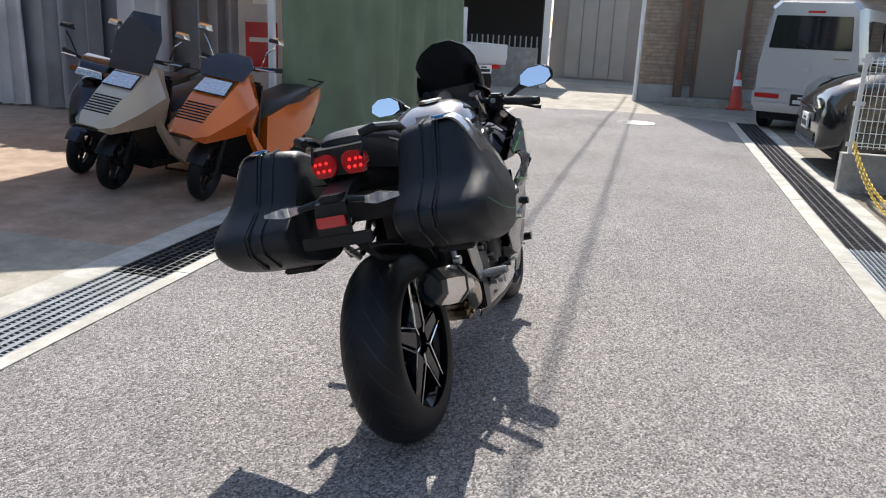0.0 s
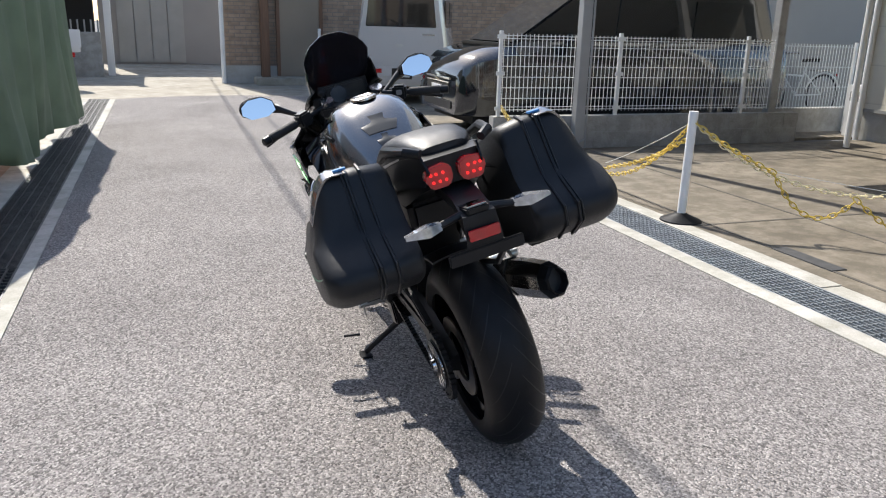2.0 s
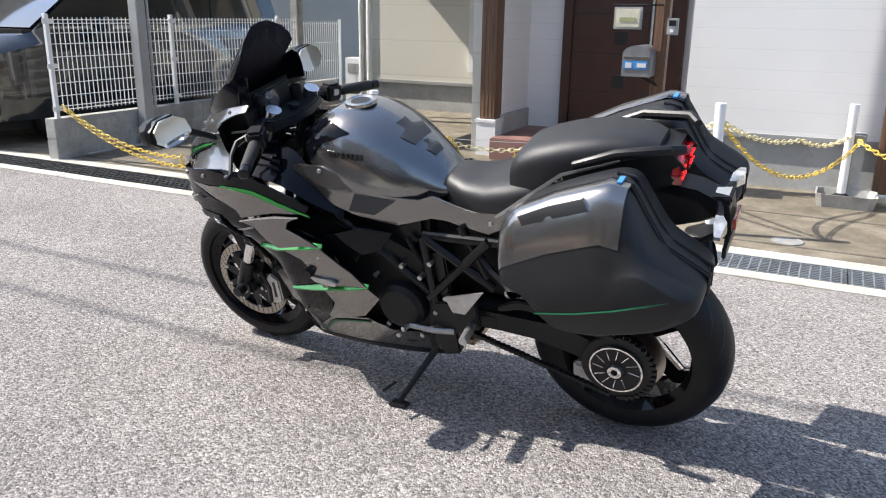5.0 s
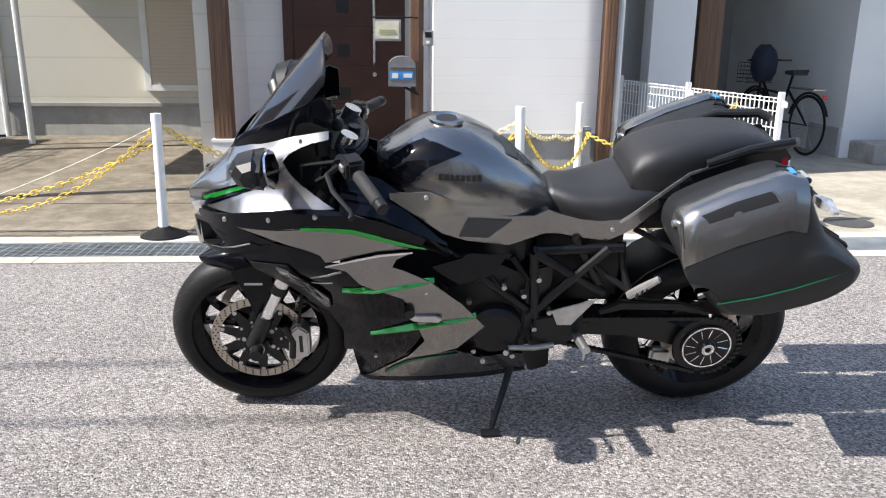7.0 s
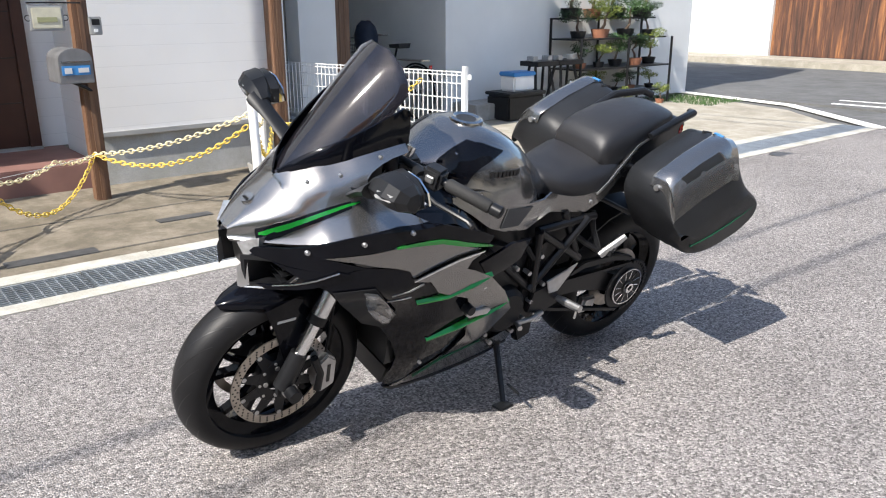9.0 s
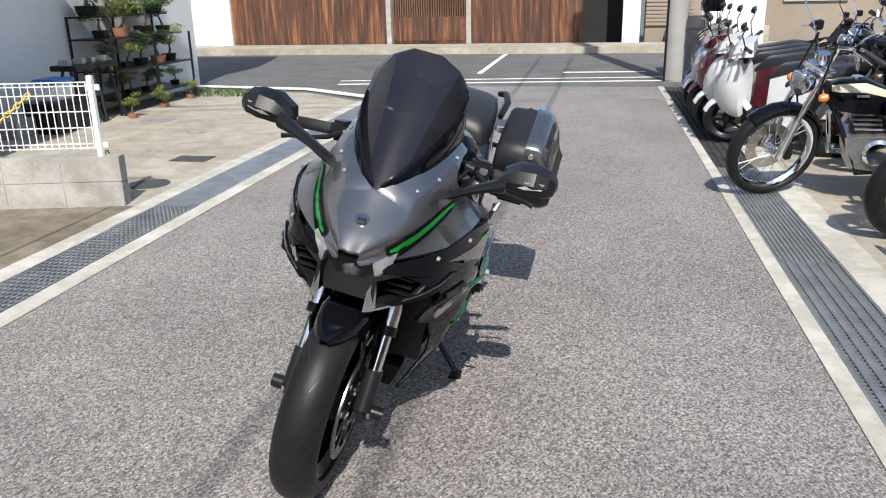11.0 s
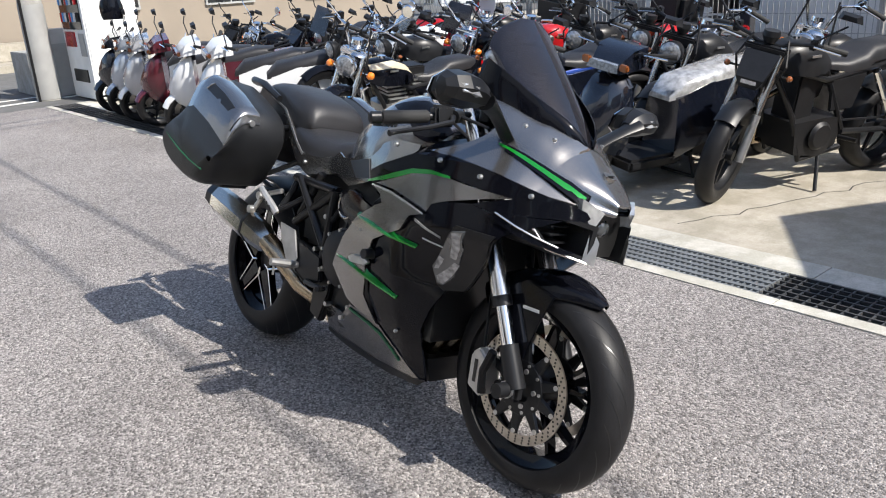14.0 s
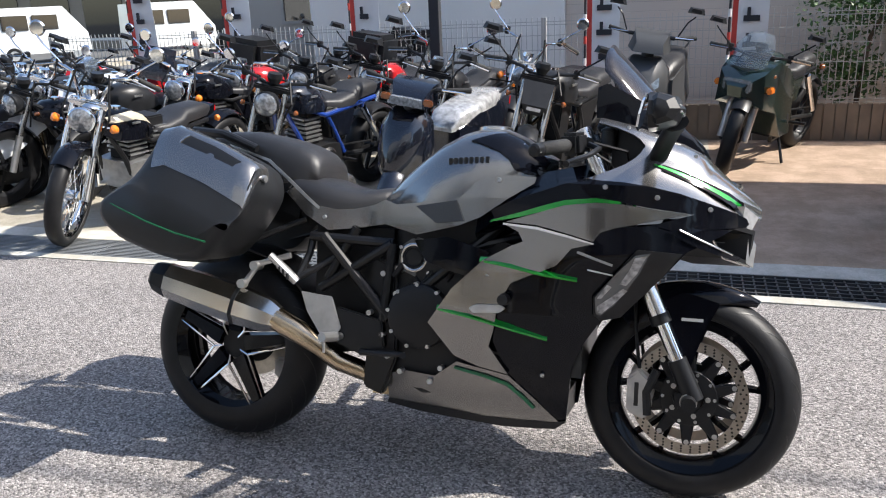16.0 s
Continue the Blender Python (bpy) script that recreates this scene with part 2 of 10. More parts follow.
SHUTTER = panel_material("roller_shutter", (0.62, 0.55, 0.46), 0.045, 0.55, strength=1.0)
RENDER_WHITE = mat("white_render", (0.72, 0.72, 0.70), 0.8, vary=0.07, scale=1.2, bump=0.25, bump_scale=90)
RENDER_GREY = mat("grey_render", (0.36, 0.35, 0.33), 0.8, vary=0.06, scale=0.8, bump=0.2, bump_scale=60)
RENDER_PALE = mat("pale_grey_render", (0.78, 0.765, 0.745), 0.8, vary=0.05, scale=0.8, bump=0.2, bump_scale=60)
RENDER_BEIGE = mat("beige_render", (0.25, 0.21, 0.165), 0.8, vary=0.08, scale=0.9, bump=0.2, bump_scale=60)
WOOD_POST = wood_material("brown_wood_cladding", (0.09, 0.045, 0.026), (0.15, 0.08, 0.045), (0.21, 0.12, 0.07), (20, 20, 1.0), 0.55)
OLD_WOOD = wood_material("weathered_cedar", (0.030, 0.018, 0.013), (0.095, 0.042, 0.025), (0.34, 0.145, 0.055), (5.0, 5.0, 0.35), 0.85)
DARK_SLATS = panel_material("dark_slat_wall", (0.60, 0.54, 0.49), 0.10, 0.45, strength=1.0)
DOOR_BROWN = mat("dark_brown_door", (0.055, 0.022, 0.015), 0.35, vary=0.12, scale=6)
BRICK_WALL = brick_material("brown_brick_tile", (0.36, 0.27, 0.20), (0.27, 0.20, 0.15), (0.22, 0.19, 0.16), (0.22, 0.075))
STEP_TILE = mat("red_brown_tile", (0.22, 0.118, 0.098), 0.6, vary=0.15, scale=5, bump=0.1)
CAR_SILVER = mat("car_silver_white_paint", (0.55, 0.56, 0.57), 0.25, 0.35, coat=0.9)
CAR_BLACK = mat("car_black_paint", (0.012, 0.014, 0.016), 0.08, coat=1.0)
SCREEN_GLASS = mat("sky_reflecting_glass", (0.03, 0.035, 0.04), 0.03, coat=1.0, spec=1.0)
GLASS_DARK = mat("dark_window_glass", (0.012, 0.014, 0.016), 0.04, spec=0.9)
PAINT_WHITE = mat("road_paint", (0.72, 0.72, 0.69), 0.75, vary=0.12, scale=3, fine=0.2, fine_scale=90)
CREAM_PAINT = mat("cream_scooter_paint", (0.62, 0.51, 0.37), 0.25, coat=0.7)
ORANGE_PAINT = mat("orange_scooter_paint", (0.74, 0.15, 0.008), 0.22, 0.2, coat=0.9)
RED_PAINT = mat("red_paint", (0.42, 0.012, 0.015), 0.18, 0.15, coat=1.0)
WHITE_PAINT = mat("white_paint", (0.64, 0.65, 0.66), 0.22, coat=0.8)
BLUE_PAINT = mat("blue_paint", (0.02, 0.06, 0.30), 0.22, 0.3, coat=0.9)
NAVY_PAINT = mat("dark_navy_paint", (0.007, 0.009, 0.016), 0.16, 0.2, coat=1.0)
MAROON = mat("maroon_paint", (0.085, 0.012, 0.02), 0.2, 0.2, coat=0.9)
CREAM_DARK = mat("cream_tank_paint", (0.52, 0.46, 0.34), 0.2, coat=0.9)
GREEN_BLACK = mat("green_black_paint", (0.012, 0.030, 0.024), 0.15, 0.4, coat=1.0)
MATTE_GREY = mat("matt_grey_paint", (0.06, 0.062, 0.065), 0.42, 0.3)
CLEAR_WRAP = mat("clear_plastic_wrap", (0.42, 0.42, 0.42), 0.18, 0.3, coat=1.0, bump=1.0, bump_scale=40, vary=0.4, scale=22)
LEAF = mat("leaf_green", (0.045, 0.10, 0.025), 0.5, vary=0.4, scale=9)
LEAF_DARK = mat("dark_leaf_green", (0.022, 0.05, 0.020), 0.5, vary=0.4, scale=9)
LEAF_LIGHT = mat("yellow_green_leaf", (0.16, 0.20, 0.04), 0.5, vary=0.35, scale=9)
BARK = mat("bark", (0.10, 0.07, 0.05), 0.9, vary=0.3, scale=20, bump=0.5, bump_scale=60)
TERRACOTTA = mat("terracotta", (0.30, 0.13, 0.075), 0.75, vary=0.15, scale=12)
BANNER_WHITE = mat("banner_cloth_white", (0.72, 0.70, 0.69), 0.85, vary=0.06, scale=4)
BANNER_RED = mat("banner_red", (0.55, 0.06, 0.045), 0.8)
BANNER_BLACK = mat("banner_print_black", (0.03, 0.03, 0.035), 0.8)
CONE_RED = mat("cone_red_plastic", (0.62, 0.07, 0.045), 0.5)
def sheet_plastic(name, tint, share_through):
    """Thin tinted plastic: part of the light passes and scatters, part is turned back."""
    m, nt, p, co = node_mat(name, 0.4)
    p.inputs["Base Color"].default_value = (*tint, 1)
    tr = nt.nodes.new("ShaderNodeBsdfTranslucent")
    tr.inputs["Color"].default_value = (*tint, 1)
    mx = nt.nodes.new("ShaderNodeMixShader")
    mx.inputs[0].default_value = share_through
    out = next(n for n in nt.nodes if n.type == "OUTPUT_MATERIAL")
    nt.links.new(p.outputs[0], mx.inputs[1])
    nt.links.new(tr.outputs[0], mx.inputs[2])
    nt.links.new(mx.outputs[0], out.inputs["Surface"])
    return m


# bronze tint chosen to warm and lift the light under the canopy
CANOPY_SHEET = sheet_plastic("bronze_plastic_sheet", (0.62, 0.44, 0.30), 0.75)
CURTAIN_GREY = mat("grey_vinyl_curtain", (0.58, 0.58, 0.60), 0.5, vary=0.2, scale=2)
# near-black with deep shade put into it: openings and vehicle undersides
DARK_IN = mat("deep_shade_black", (0.018, 0.018, 0.018), 0.9)
CURTAIN_DARK = mat("dark_grey_curtain", (0.28, 0.28, 0.29), 0.6, vary=0.2, scale=2)
CLEAR_SCREEN = mat("clear_acrylic", (0.62, 0.66, 0.66), 0.03, trans=0.92, ior=1.12, coat=1.0)
SMOKE = mat("smoked_acrylic", (0.050, 0.047, 0.060), 0.03, trans=0.80, ior=1.15, coat=1.0)


# ---- building helpers ----
def thicken(bm, shift):
    """Gives an open sheet a thickness along one direction."""
    r = bmesh.ops.extrude_face_region(bm, geom=bm.faces[:], use_keep_orig=True)
    bmesh.ops.translate(bm, vec=shift, verts=[g for g in r["geom"] if isinstance(g, bmesh.types.BMVert)])
    bmesh.ops.recalc_face_normals(bm, faces=bm.faces)


def link_mesh(name, bm, material, parent=None, label="", sharp=35):
    me = bpy.data.meshes.new(name)
    bm.normal_update()
    bm.to_mesh(me)
    bm.free()
    for m in material if isinstance(material, (list, tuple)) else [material]:
        me.materials.append(m)
    me.shade_smooth()
    me.set_sharp_from_angle(angle=radians(sharp))
    ob = new(name, me)
    if parent is not None:
        ob.parent = parent
    if label:
        ob["label"] = label
    return ob


def part(name, bm, material, parent, label="", sharp=35):
    return link_mesh(name, bm, material, parent, label, sharp)


def share(ob, name=None, m=None, parent=None):
    """A second object on the same mesh."""
    o = new(name or ob.name.split(".")[0], ob.data)
    o.parent = parent if parent is not None else ob.parent
    if m is not None:
        o.matrix_basis = m
    if "label" in ob:
        o["label"] = ob["label"]
    return o


def thing(name, label, category, group="", m=None):
    e = new(name)
    e.empty_display_size = 0.1
    if m is not None:
        e.matrix_basis = m
    return tagged(e, label, category, group)


def box_into(bm, lo, hi, bevel=0.0, m=None):
    r = bmesh.ops.create_cube(bm, size=1)
    vs = r["verts"]
    c = [(a + b) / 2 for a, b in zip(lo, hi)]
    s = [max(abs(b - a), 1e-4) for a, b in zip(lo, hi)]
    t = Matrix.Translation(c) @ Matrix.Diagonal((*s, 1))
    bmesh.ops.transform(bm, matrix=(m @ t) if m is not None else t, verts=vs)
    if bevel:
        es = list({e for v in vs for e in v.link_edges})
        bmesh.ops.bevel(bm, geom=es, offset=bevel, segments=2, affect="EDGES", clamp_overlap=True)


def box(lo, hi, bevel=0.0, m=None):
    bm = bmesh.new()
    box_into(bm, lo, hi, bevel, m)
    return bm


def frame_of(d):
    d = Vector(d).normalized()
    up = Vector((0, 0, 1)) if abs(d.z) < 0.95 else Vector((1, 0, 0))
    u = d.cross(up).normalized()
    return u, u.cross(d).normalized()


def ring_faces(bm, a, b):
    n = len(a)
    for i in range(n):
        bm.faces.new((a[i], a[(i + 1) % n], b[(i + 1) % n], b[i]))


def cyl_into(bm, p0, p1, r0, r1=None, n=12, caps=True):
    p0, p1 = Vector(p0), Vector(p1)
    r1 = r0 if r1 is None else r1
    u, v = frame_of(p1 - p0)
    rings = []
    for p, r in ((p0, r0), (p1, r1)):
        rings.append([bm.verts.new(p + (u * math.cos(k * 2 * math.pi / n) + v * math.sin(k * 2 * math.pi / n)) * r) for k in range(n)])
    ring_faces(bm, *rings)
    if caps:
        bm.faces.new(rings[0][::-1])
        bm.faces.new(rings[1])


def tube_into(bm, pts, r, n=8, closed=False):
    pts = [Vector(p) for p in pts]
    rs = r if isinstance(r, (list, tuple)) else [r] * len(pts)
    rings = []
    for i, p in enumerate(pts):
        if closed:
            d = pts[(i + 1) % len(pts)] - pts[i - 1]
        else:
            d = pts[min(i + 1, len(pts) - 1)] - pts[max(i - 1, 0)]
        if i == 0 or d.length < 1e-6:
            u, v = frame_of(d if d.length > 1e-6 else (0, 0, 1))
        else:
            d.normalize()
            u = (u - d * u.dot(d)).normalized()
            v = u.cross(d).normalized()
        rings.append([bm.verts.new(p + (u * math.cos(k * 2 * math.pi / n) + v * math.sin(k * 2 * math.pi / n)) * rs[i]) for k in range(n)])
    for a, b in zip(rings, rings[1:] + ([rings[0]] if closed else [])):
        ring_faces(bm, a, b)
    if not closed:
        bm.faces.new(rings[0][::-1])
        bm.faces.new(rings[-1])


def tube(pts, r, n=8, closed=False):
    bm = bmesh.new()
    tube_into(bm, pts, r, n, closed)
    return bm


def cyl(p0, p1, r0, r1=None, n=12):
    bm = bmesh.new()
    cyl_into(bm, p0, p1, r0, r1, n)
    return bm


def lathe_into(bm, prof, c, n=48, axis="x", closed=True):
    """A profile of (radius, offset along the axis) spun about the axis through c."""
    c = Vector(c)
    ax = {"x": Vector((1, 0, 0)), "y": Vector((0, 1, 0)), "z": Vector((0, 0, 1))}[axis]
    u, v = frame_of(ax)
    rings = []
    for k in range(n):
        a = k * 2 * math.pi / n
        d = u * math.cos(a) + v * math.sin(a)
        rings.append([bm.verts.new(c + d * r + ax * o) for r, o in prof])
    m = len(prof)
    for k in range(n):
        a, b = rings[k], rings[(k + 1) % n]
        for i in range(m if closed else m - 1):
            j = (i + 1) % m
            bm.faces.new((a[i], b[i], b[j], a[j]))


def lathe(prof, c, n=48, axis="x", closed=True):
    bm = bmesh.new()
    lathe_into(bm, prof, c, n, axis, closed)
    bmesh.ops.recalc_face_normals(bm, faces=bm.faces)
    return bm


def loft_into(bm, rings, caps=True):
    vs = [[bm.verts.new(p) for p in r] for r in rings]
    for a, b in zip(vs, vs[1:]):
        ring_faces(bm, a, b)
    if caps:
        bm.faces.new(vs[0][::-1])
        bm.faces.new(vs[-1])


def loft(rings, caps=True):
    bm = bmesh.new()
    loft_into(bm, rings, caps)
    bmesh.ops.recalc_face_normals(bm, faces=bm.faces)
    return bm


def prism(poly, lo, hi, axis="x", bevel=0.0):
    """A flat outline pushed along an axis. x: outline in (y, z); y: (x, z); z: (x, y)."""
    put = {"x": lambda a, b, o: (o, a, b), "y": lambda a, b, o: (a, o, b), "z": lambda a, b, o: (a, b, o)}[axis]
    bm = bmesh.new()
    rings = [[bm.verts.new(put(a, b, o)) for a, b in poly] for o in (lo, hi)]
    ring_faces(bm, *rings)
    bm.faces.new(rings[0][::-1])
    bm.faces.new(rings[1])
    bmesh.ops.recalc_face_normals(bm, faces=bm.faces)
    if bevel:
        bmesh.ops.bevel(bm, geom=list(bm.edges), offset=bevel, segments=2, affect="EDGES", clamp_overlap=True)
    return bm


def lerp_table(tab, x):
    if x <= tab[0][0]:
        return tab[0][1]
    for (a, va), (b, vb) in zip(tab, tab[1:]):
        if x <= b:
            return va + (vb - va) * (x - a) / (b - a)
    return tab[-1][1]


def join_into(bm, other):
    me = bpy.data.meshes.new("tmp")
    other.to_mesh(me)
    other.free()
    bm.from_mesh(me)
    bpy.data.meshes.remove(me)


def structure(name, bm, material, label, category, parent=None, sharp=35):
    return tagged(link_mesh(name, bm, material, parent, "", sharp), label, category, kind="structure")


# ---- ground, lane and drains ----
EDGE_R, EDGE_L = 1.79, -1.66


def crown(x):
    u = (x - (EDGE_R + EDGE_L) / 2) / ((EDGE_R - EDGE_L) / 2)
    return 0.05 * max(0.0, 1 - u * u)


structure("ground", box((-150, -150, -0.5), (150, 150, -0.03)), STREET, "grey asphalt ground reaching the horizon", "ground")
bm = bmesh.new()
xs = [EDGE_L + (EDGE_R - EDGE_L) * i / 16 for i in range(17)]
ys = [-8.7, -6, -3, 0, 3, 6, 9, 11.4]
grid = [[bm.verts.new((x, y, crown(x) * (0.0 if y < -8.6 else 1.0))) for x in xs] for y in ys]
for a, b in zip(grid, grid[1:]):
    for i in range(16):
        bm.faces.new((a[i], a[i + 1], b[i + 1], b[i]))
structure("road", bm, ASPHALT, "worn grey asphalt lane with coarse light stones", "road", sharp=80)
structure("road_cross_street", box((-60, -15.0, -0.2), (60, -8.7, 0.0)), STREET, "dark grey asphalt cross street", "road")
structure("pavement_lot_south", box((-12, -8.7, -0.2), (-2.24, 1.6, 0.004)), CONCRETE, "pale beige concrete lot where motorcycles are parked", "pavement")
structure("pavement_shop", box((-12, 1.6, -0.2), (-2.24, 11.4, 0.004)), SHOP_CONC, "concrete floor with the canopy shade's brown put into its colour", "pavement")
structure("pavement_end", box((-12, 11.4, -0.2), (9, 40, 0.003)), CONCRETE, "pale concrete yard at the lane's end", "pavement")
structure("pavement_porch", box((2.36, -1.52, -0.2), (9, 5.55, 0.006)), PORCH_CONC, "stained tan concrete forecourt", "pavement")
structure("pavement_corner", prism([(2.36, -1.52), (2.36, -6.95), (3.3, -7.75), (5.2, -8.3), (9, -8.6), (9, -1.52)], -0.2, 0.005, "z"), CONCRETE, "pale beige concrete forecourt at the corner", "pavement")
structure("pavement_cars", box((2.36, 5.85, -0.2), (12, 11.4, 0.004)), PORCH_CONC, "grey concrete parking bays", "pavement")
for nm, x0, x1 in (("kerb_east_inner", 1.79, 1.91), ("kerb_east_outer", 2.22, 2.36), ("kerb_west_inner", -1.74, -1.66), ("kerb_west_outer", -2.24, -2.05)):
    y0 = -7.0 if x0 > 0 else -8.7
    k = structure(nm, box((x0, y0, -0.2), (x1, y0 + 0.4, 0.006)), KERB, "pale concrete edging strip beside a drain", "kerb")
    k.data.clear_geometry()
    bm = bmesh.new()
    y = y0
    rnd = random.Random(int(abs(x0) * 100))
    while y < 11.38:
        y1 = min(y + 2.0, 11.4)
        box_into(bm, (x0 + rnd.uniform(0, 0.003), y + 0.003, -0.2), (x1, y1 - 0.003, 0.006 + rnd.uniform(-0.002, 0.003)))
        y = y1
    bm.to_mesh(k.data)
    bm.free()


def grate_mesh(width, length, bars, cross, th):
    bm = bmesh.new()
    w = width
    for x in (0, w - 0.012):
        box_into(bm, (x, 0, -0.03), (x + 0.012, length - 0.008, 0.0))
    for k in range(1, bars):
        x = w * k / bars
        box_into(bm, (x - th / 2, 0, -0.02), (x + th / 2, length - 0.008, -0.001))
    n = int(length / cross)
    for k in range(n):
        y = (k + 0.5) * length / n
        box_into(bm, (0.012, y - 0.004, -0.016), (w - 0.012, y + 0.004, -0.004))
    return bm


def drain(name, x0, x1, spans):
    d = thing(name, "narrow street drain under steel gratings", "drain")
    d["kind"] = "structure"
    # shallow slab, the channel's inner shade is put into its near-black colour
    part("channel", box((x0, min(s[0] for s in spans), -0.2), (x1, max(s[1] for s in spans), -0.024)), PIT, d, "drain channel with its inner shade painted near-black")
    for y0, y1, m, bars, cross, th in spans:
        n = max(1, round((y1 - y0) / 1.0))
        ln = (y1 - y0) / n
        first = part("grate", grate_mesh(x1 - x0, ln, bars, cross, th), m, d)
        first.matrix_basis = Matrix.Translation((x0, y0, 0.004))
        for k in range(1, n):
            share(first, "grate", Matrix.Translation((x0, y0 + k * ln, 0.004 + 0.002 * (k % 3 - 1))))


drain("drain_east", 1.91, 2.22, [(-7.0, -1.6, GRATE_ZINC, 14, 0.045, 0.016), (-1.6, 3.4, GRATE_ZINC, 10, 0.05, 0.006), (3.4, 11.4, GRATE_DARK, 5, 0.05, 0.008)])
drain("drain_west", -2.05, -1.74, [(-8.7, -3.2, GRATE_DARK, 5, 0.05, 0.008), (-3.2, -0.9, GRATE_PUNCHED, 12, 0.03, 0.014), (-0.9, 1.2, GRATE_PUNCHED, 6, 0.03, 0.026), (1.2, 2.4, GRATE_DARK, 6, 0.05, 0.010), (2.4, 11.4, GRATE_DARK, 5, 0.022, 0.006)])


# paint of the cross street and the corner
def stripe(name, a, b, w, label, z=0.004):
    a, b = Vector((*a, 0)), Vector((*b, 0))
    d = (b - a).normalized()
    s = Vector((-d.y, d.x, 0)) * w / 2
    bm = bmesh.new()
    lo = [bm.verts.new(p + Vector((0, 0, z - 0.02))) for p in (a - s, b - s, b + s, a + s)]
    hi = [bm.verts.new(p + Vector((0, 0, z))) for p in (a - s, b - s, b + s, a + s)]
    ring_faces(bm, lo, hi)
    bm.faces.new(hi)
    structure(name, bm, PAINT_WHITE, label, "road marking")


stripe("road_line_edge", (3.28, -8.93), (-30, -12.8), 0.10, "worn white edge line of the cross street")
stripe("road_line_edge_second", (3.4, -9.42), (-30, -13.4), 0.07, "faded white line of the cross street")
stripe("road_line_dash_a", (3.1, -10.4), (2.2, -10.39), 0.12, "short white road dash")
stripe("road_line_dash_b", (3.0, -12.2), (2.2, -12.3), 0.10, "short white road dash")
stripe("road_line_dash_c", (-0.2, -10.8), (-1.6, -10.9), 0.12, "short white road dash")
stripe("road_line_tick", (1.25, -14.9), (1.24, -10.6), 0.09, "thin white line across the street")
stripe("road_line_corner", (1.80, -7.05), (3.6, -8.35), 0.13, "white line round the forecourt's corner", 0.008)
stripe("road_line_corner_low", (3.6, -8.35), (9, -9.3), 0.12, "white line along the forecourt", 0.008)


def manhole(x, y, rx, z, material, label, square=None):
    bm = bmesh.new()
    if square:
        box_into(bm, (x - square[0], y - square[1], z - 0.03), (x + square[0], y + square[1], z), 0.004)
    else:
        lathe_into(bm, [(0.0001, z - 0.02), (rx, z - 0.02), (rx, z), (rx * 0.92, z), (rx * 0.9, z - 0.003), (0.0001, z - 0.003)], (x, y, 0), 28, "z", False)
    structure("manhole_cover", bm, material, label, "manhole cover")


COVER = mat("cast_iron_cover", (0.10, 0.10, 0.10), 0.6, 0.5, vary=0.2, scale=15, bump=0.6, bump_scale=70)
COVER_PALE = mat("pale_worn_cover", (0.32, 0.32, 0.31), 0.6, 0.3, vary=0.2, scale=15, bump=0.5, bump_scale=70)
manhole(0.31, -4.94, 0.30, crown(0.31) + 0.004, COVER, "round cast-iron cover in the lane")
manhole(1.62, -4.6, 0.13, crown(1.62) + 0.004, COVER, "small round cover in the lane")
manhole(0.38, 9.85, 0.28, crown(0.38) + 0.004, COVER_PALE, "round pale cover in the lane")
manhole(2.62, -2.15, 0.16, 0.012, COVER, "dark round cover in the concrete forecourt")
manhole(2.75, -3.1, 0.1, 0.012, COVER, "rectangular grating in the concrete forecourt", (0.17, 0.12))
manhole(3.3, -3.4, 0.07, 0.010, COVER_PALE, "small round cover in the concrete forecourt")
manhole(3.4, -4.4, 0.09, 0.010, COVER_PALE, "small round cover in the concrete forecourt")
manhole(4.3, -5.2, 0.20, 0.010, COVER_PALE, "round cover in the concrete forecourt")
manhole(2.56, 1.45, 0.1, 0.012, COVER, "rusty rectangular grating in the forecourt", (0.06, 0.24))
manhole(2.62, -0.28, 0.09, 0.012, COVER_PALE, "small pale cover in the forecourt")
manhole(2.95, 0.55, 0.1, 0.012, COVER, "rusty rectangular grating in the forecourt", (0.05, 0.18))
# joints cut in the forecourt
for a, b in (((3.35, 5.5), (3.35, -1.4)), ((2.4, 2.3), (4.4, 2.3)), ((2.52, 5.5), (2.52, -1.5))):
    bm = box((min(a[0], b[0]) - 0.012, min(a[1], b[1]) - 0.012, -0.02), (max(a[0], b[0]) + 0.012, max(a[1], b[1]) + 0.012, 0.0085))
    structure("joint", bm, mat("joint_filler", (0.10, 0.09, 0.075), 0.9, vary=0.3, scale=9), "dark joint in the concrete forecourt", "joint")

# ---- the house opposite (east side) ----
# white ground-floor wall right of the door
structure("wall_house_front", box((4.25, -0.76, 0.42), (4.45, 0.66, 5.6)), SIDING_WHITE, "white block-patterned siding wall", "wall")
structure("wall_house_foundation", box((4.28, -0.80, -0.2), (4.5, 0.66, 0.40)), FOUNDATION, "grey rendered house foundation", "wall")
structure("trim_house_drip", box((4.235, -0.80, 0.385), (4.46, 0.66, 0.42)), GREY_STEEL, "grey metal drip edge over the foundation", "trim")
structure("wall_house_side", box((4.45, 0.5, 0.0), (5.28, 0.66, 5.6)), SIDING_WHITE, "white siding side wall of the entrance recess", "wall")
structure("wall_house_door", box((5.28, 0.5, 0.2), (5.45, 2.6, 5.6)), SIDING_WHITE, "white wall round the entrance door", "wall")
structure("wall_house_return", box((4.62, 2.38, 0.2), (5.28, 2.55, 5.6)), SIDING_WHITE, "white return wall of the entrance", "wall")
structure("wall_house_return_base", box((4.60, 2.36, -0.2), (5.30, 2.57, 0.38)), FOUNDATION, "grey rendered plinth of the entrance wall", "wall")
structure("porch_step", box((4.27, 0.70, -0.1), (5.28, 2.36, 0.20), 0.01), STEP_TILE, "red-brown tiled porch step", "step")
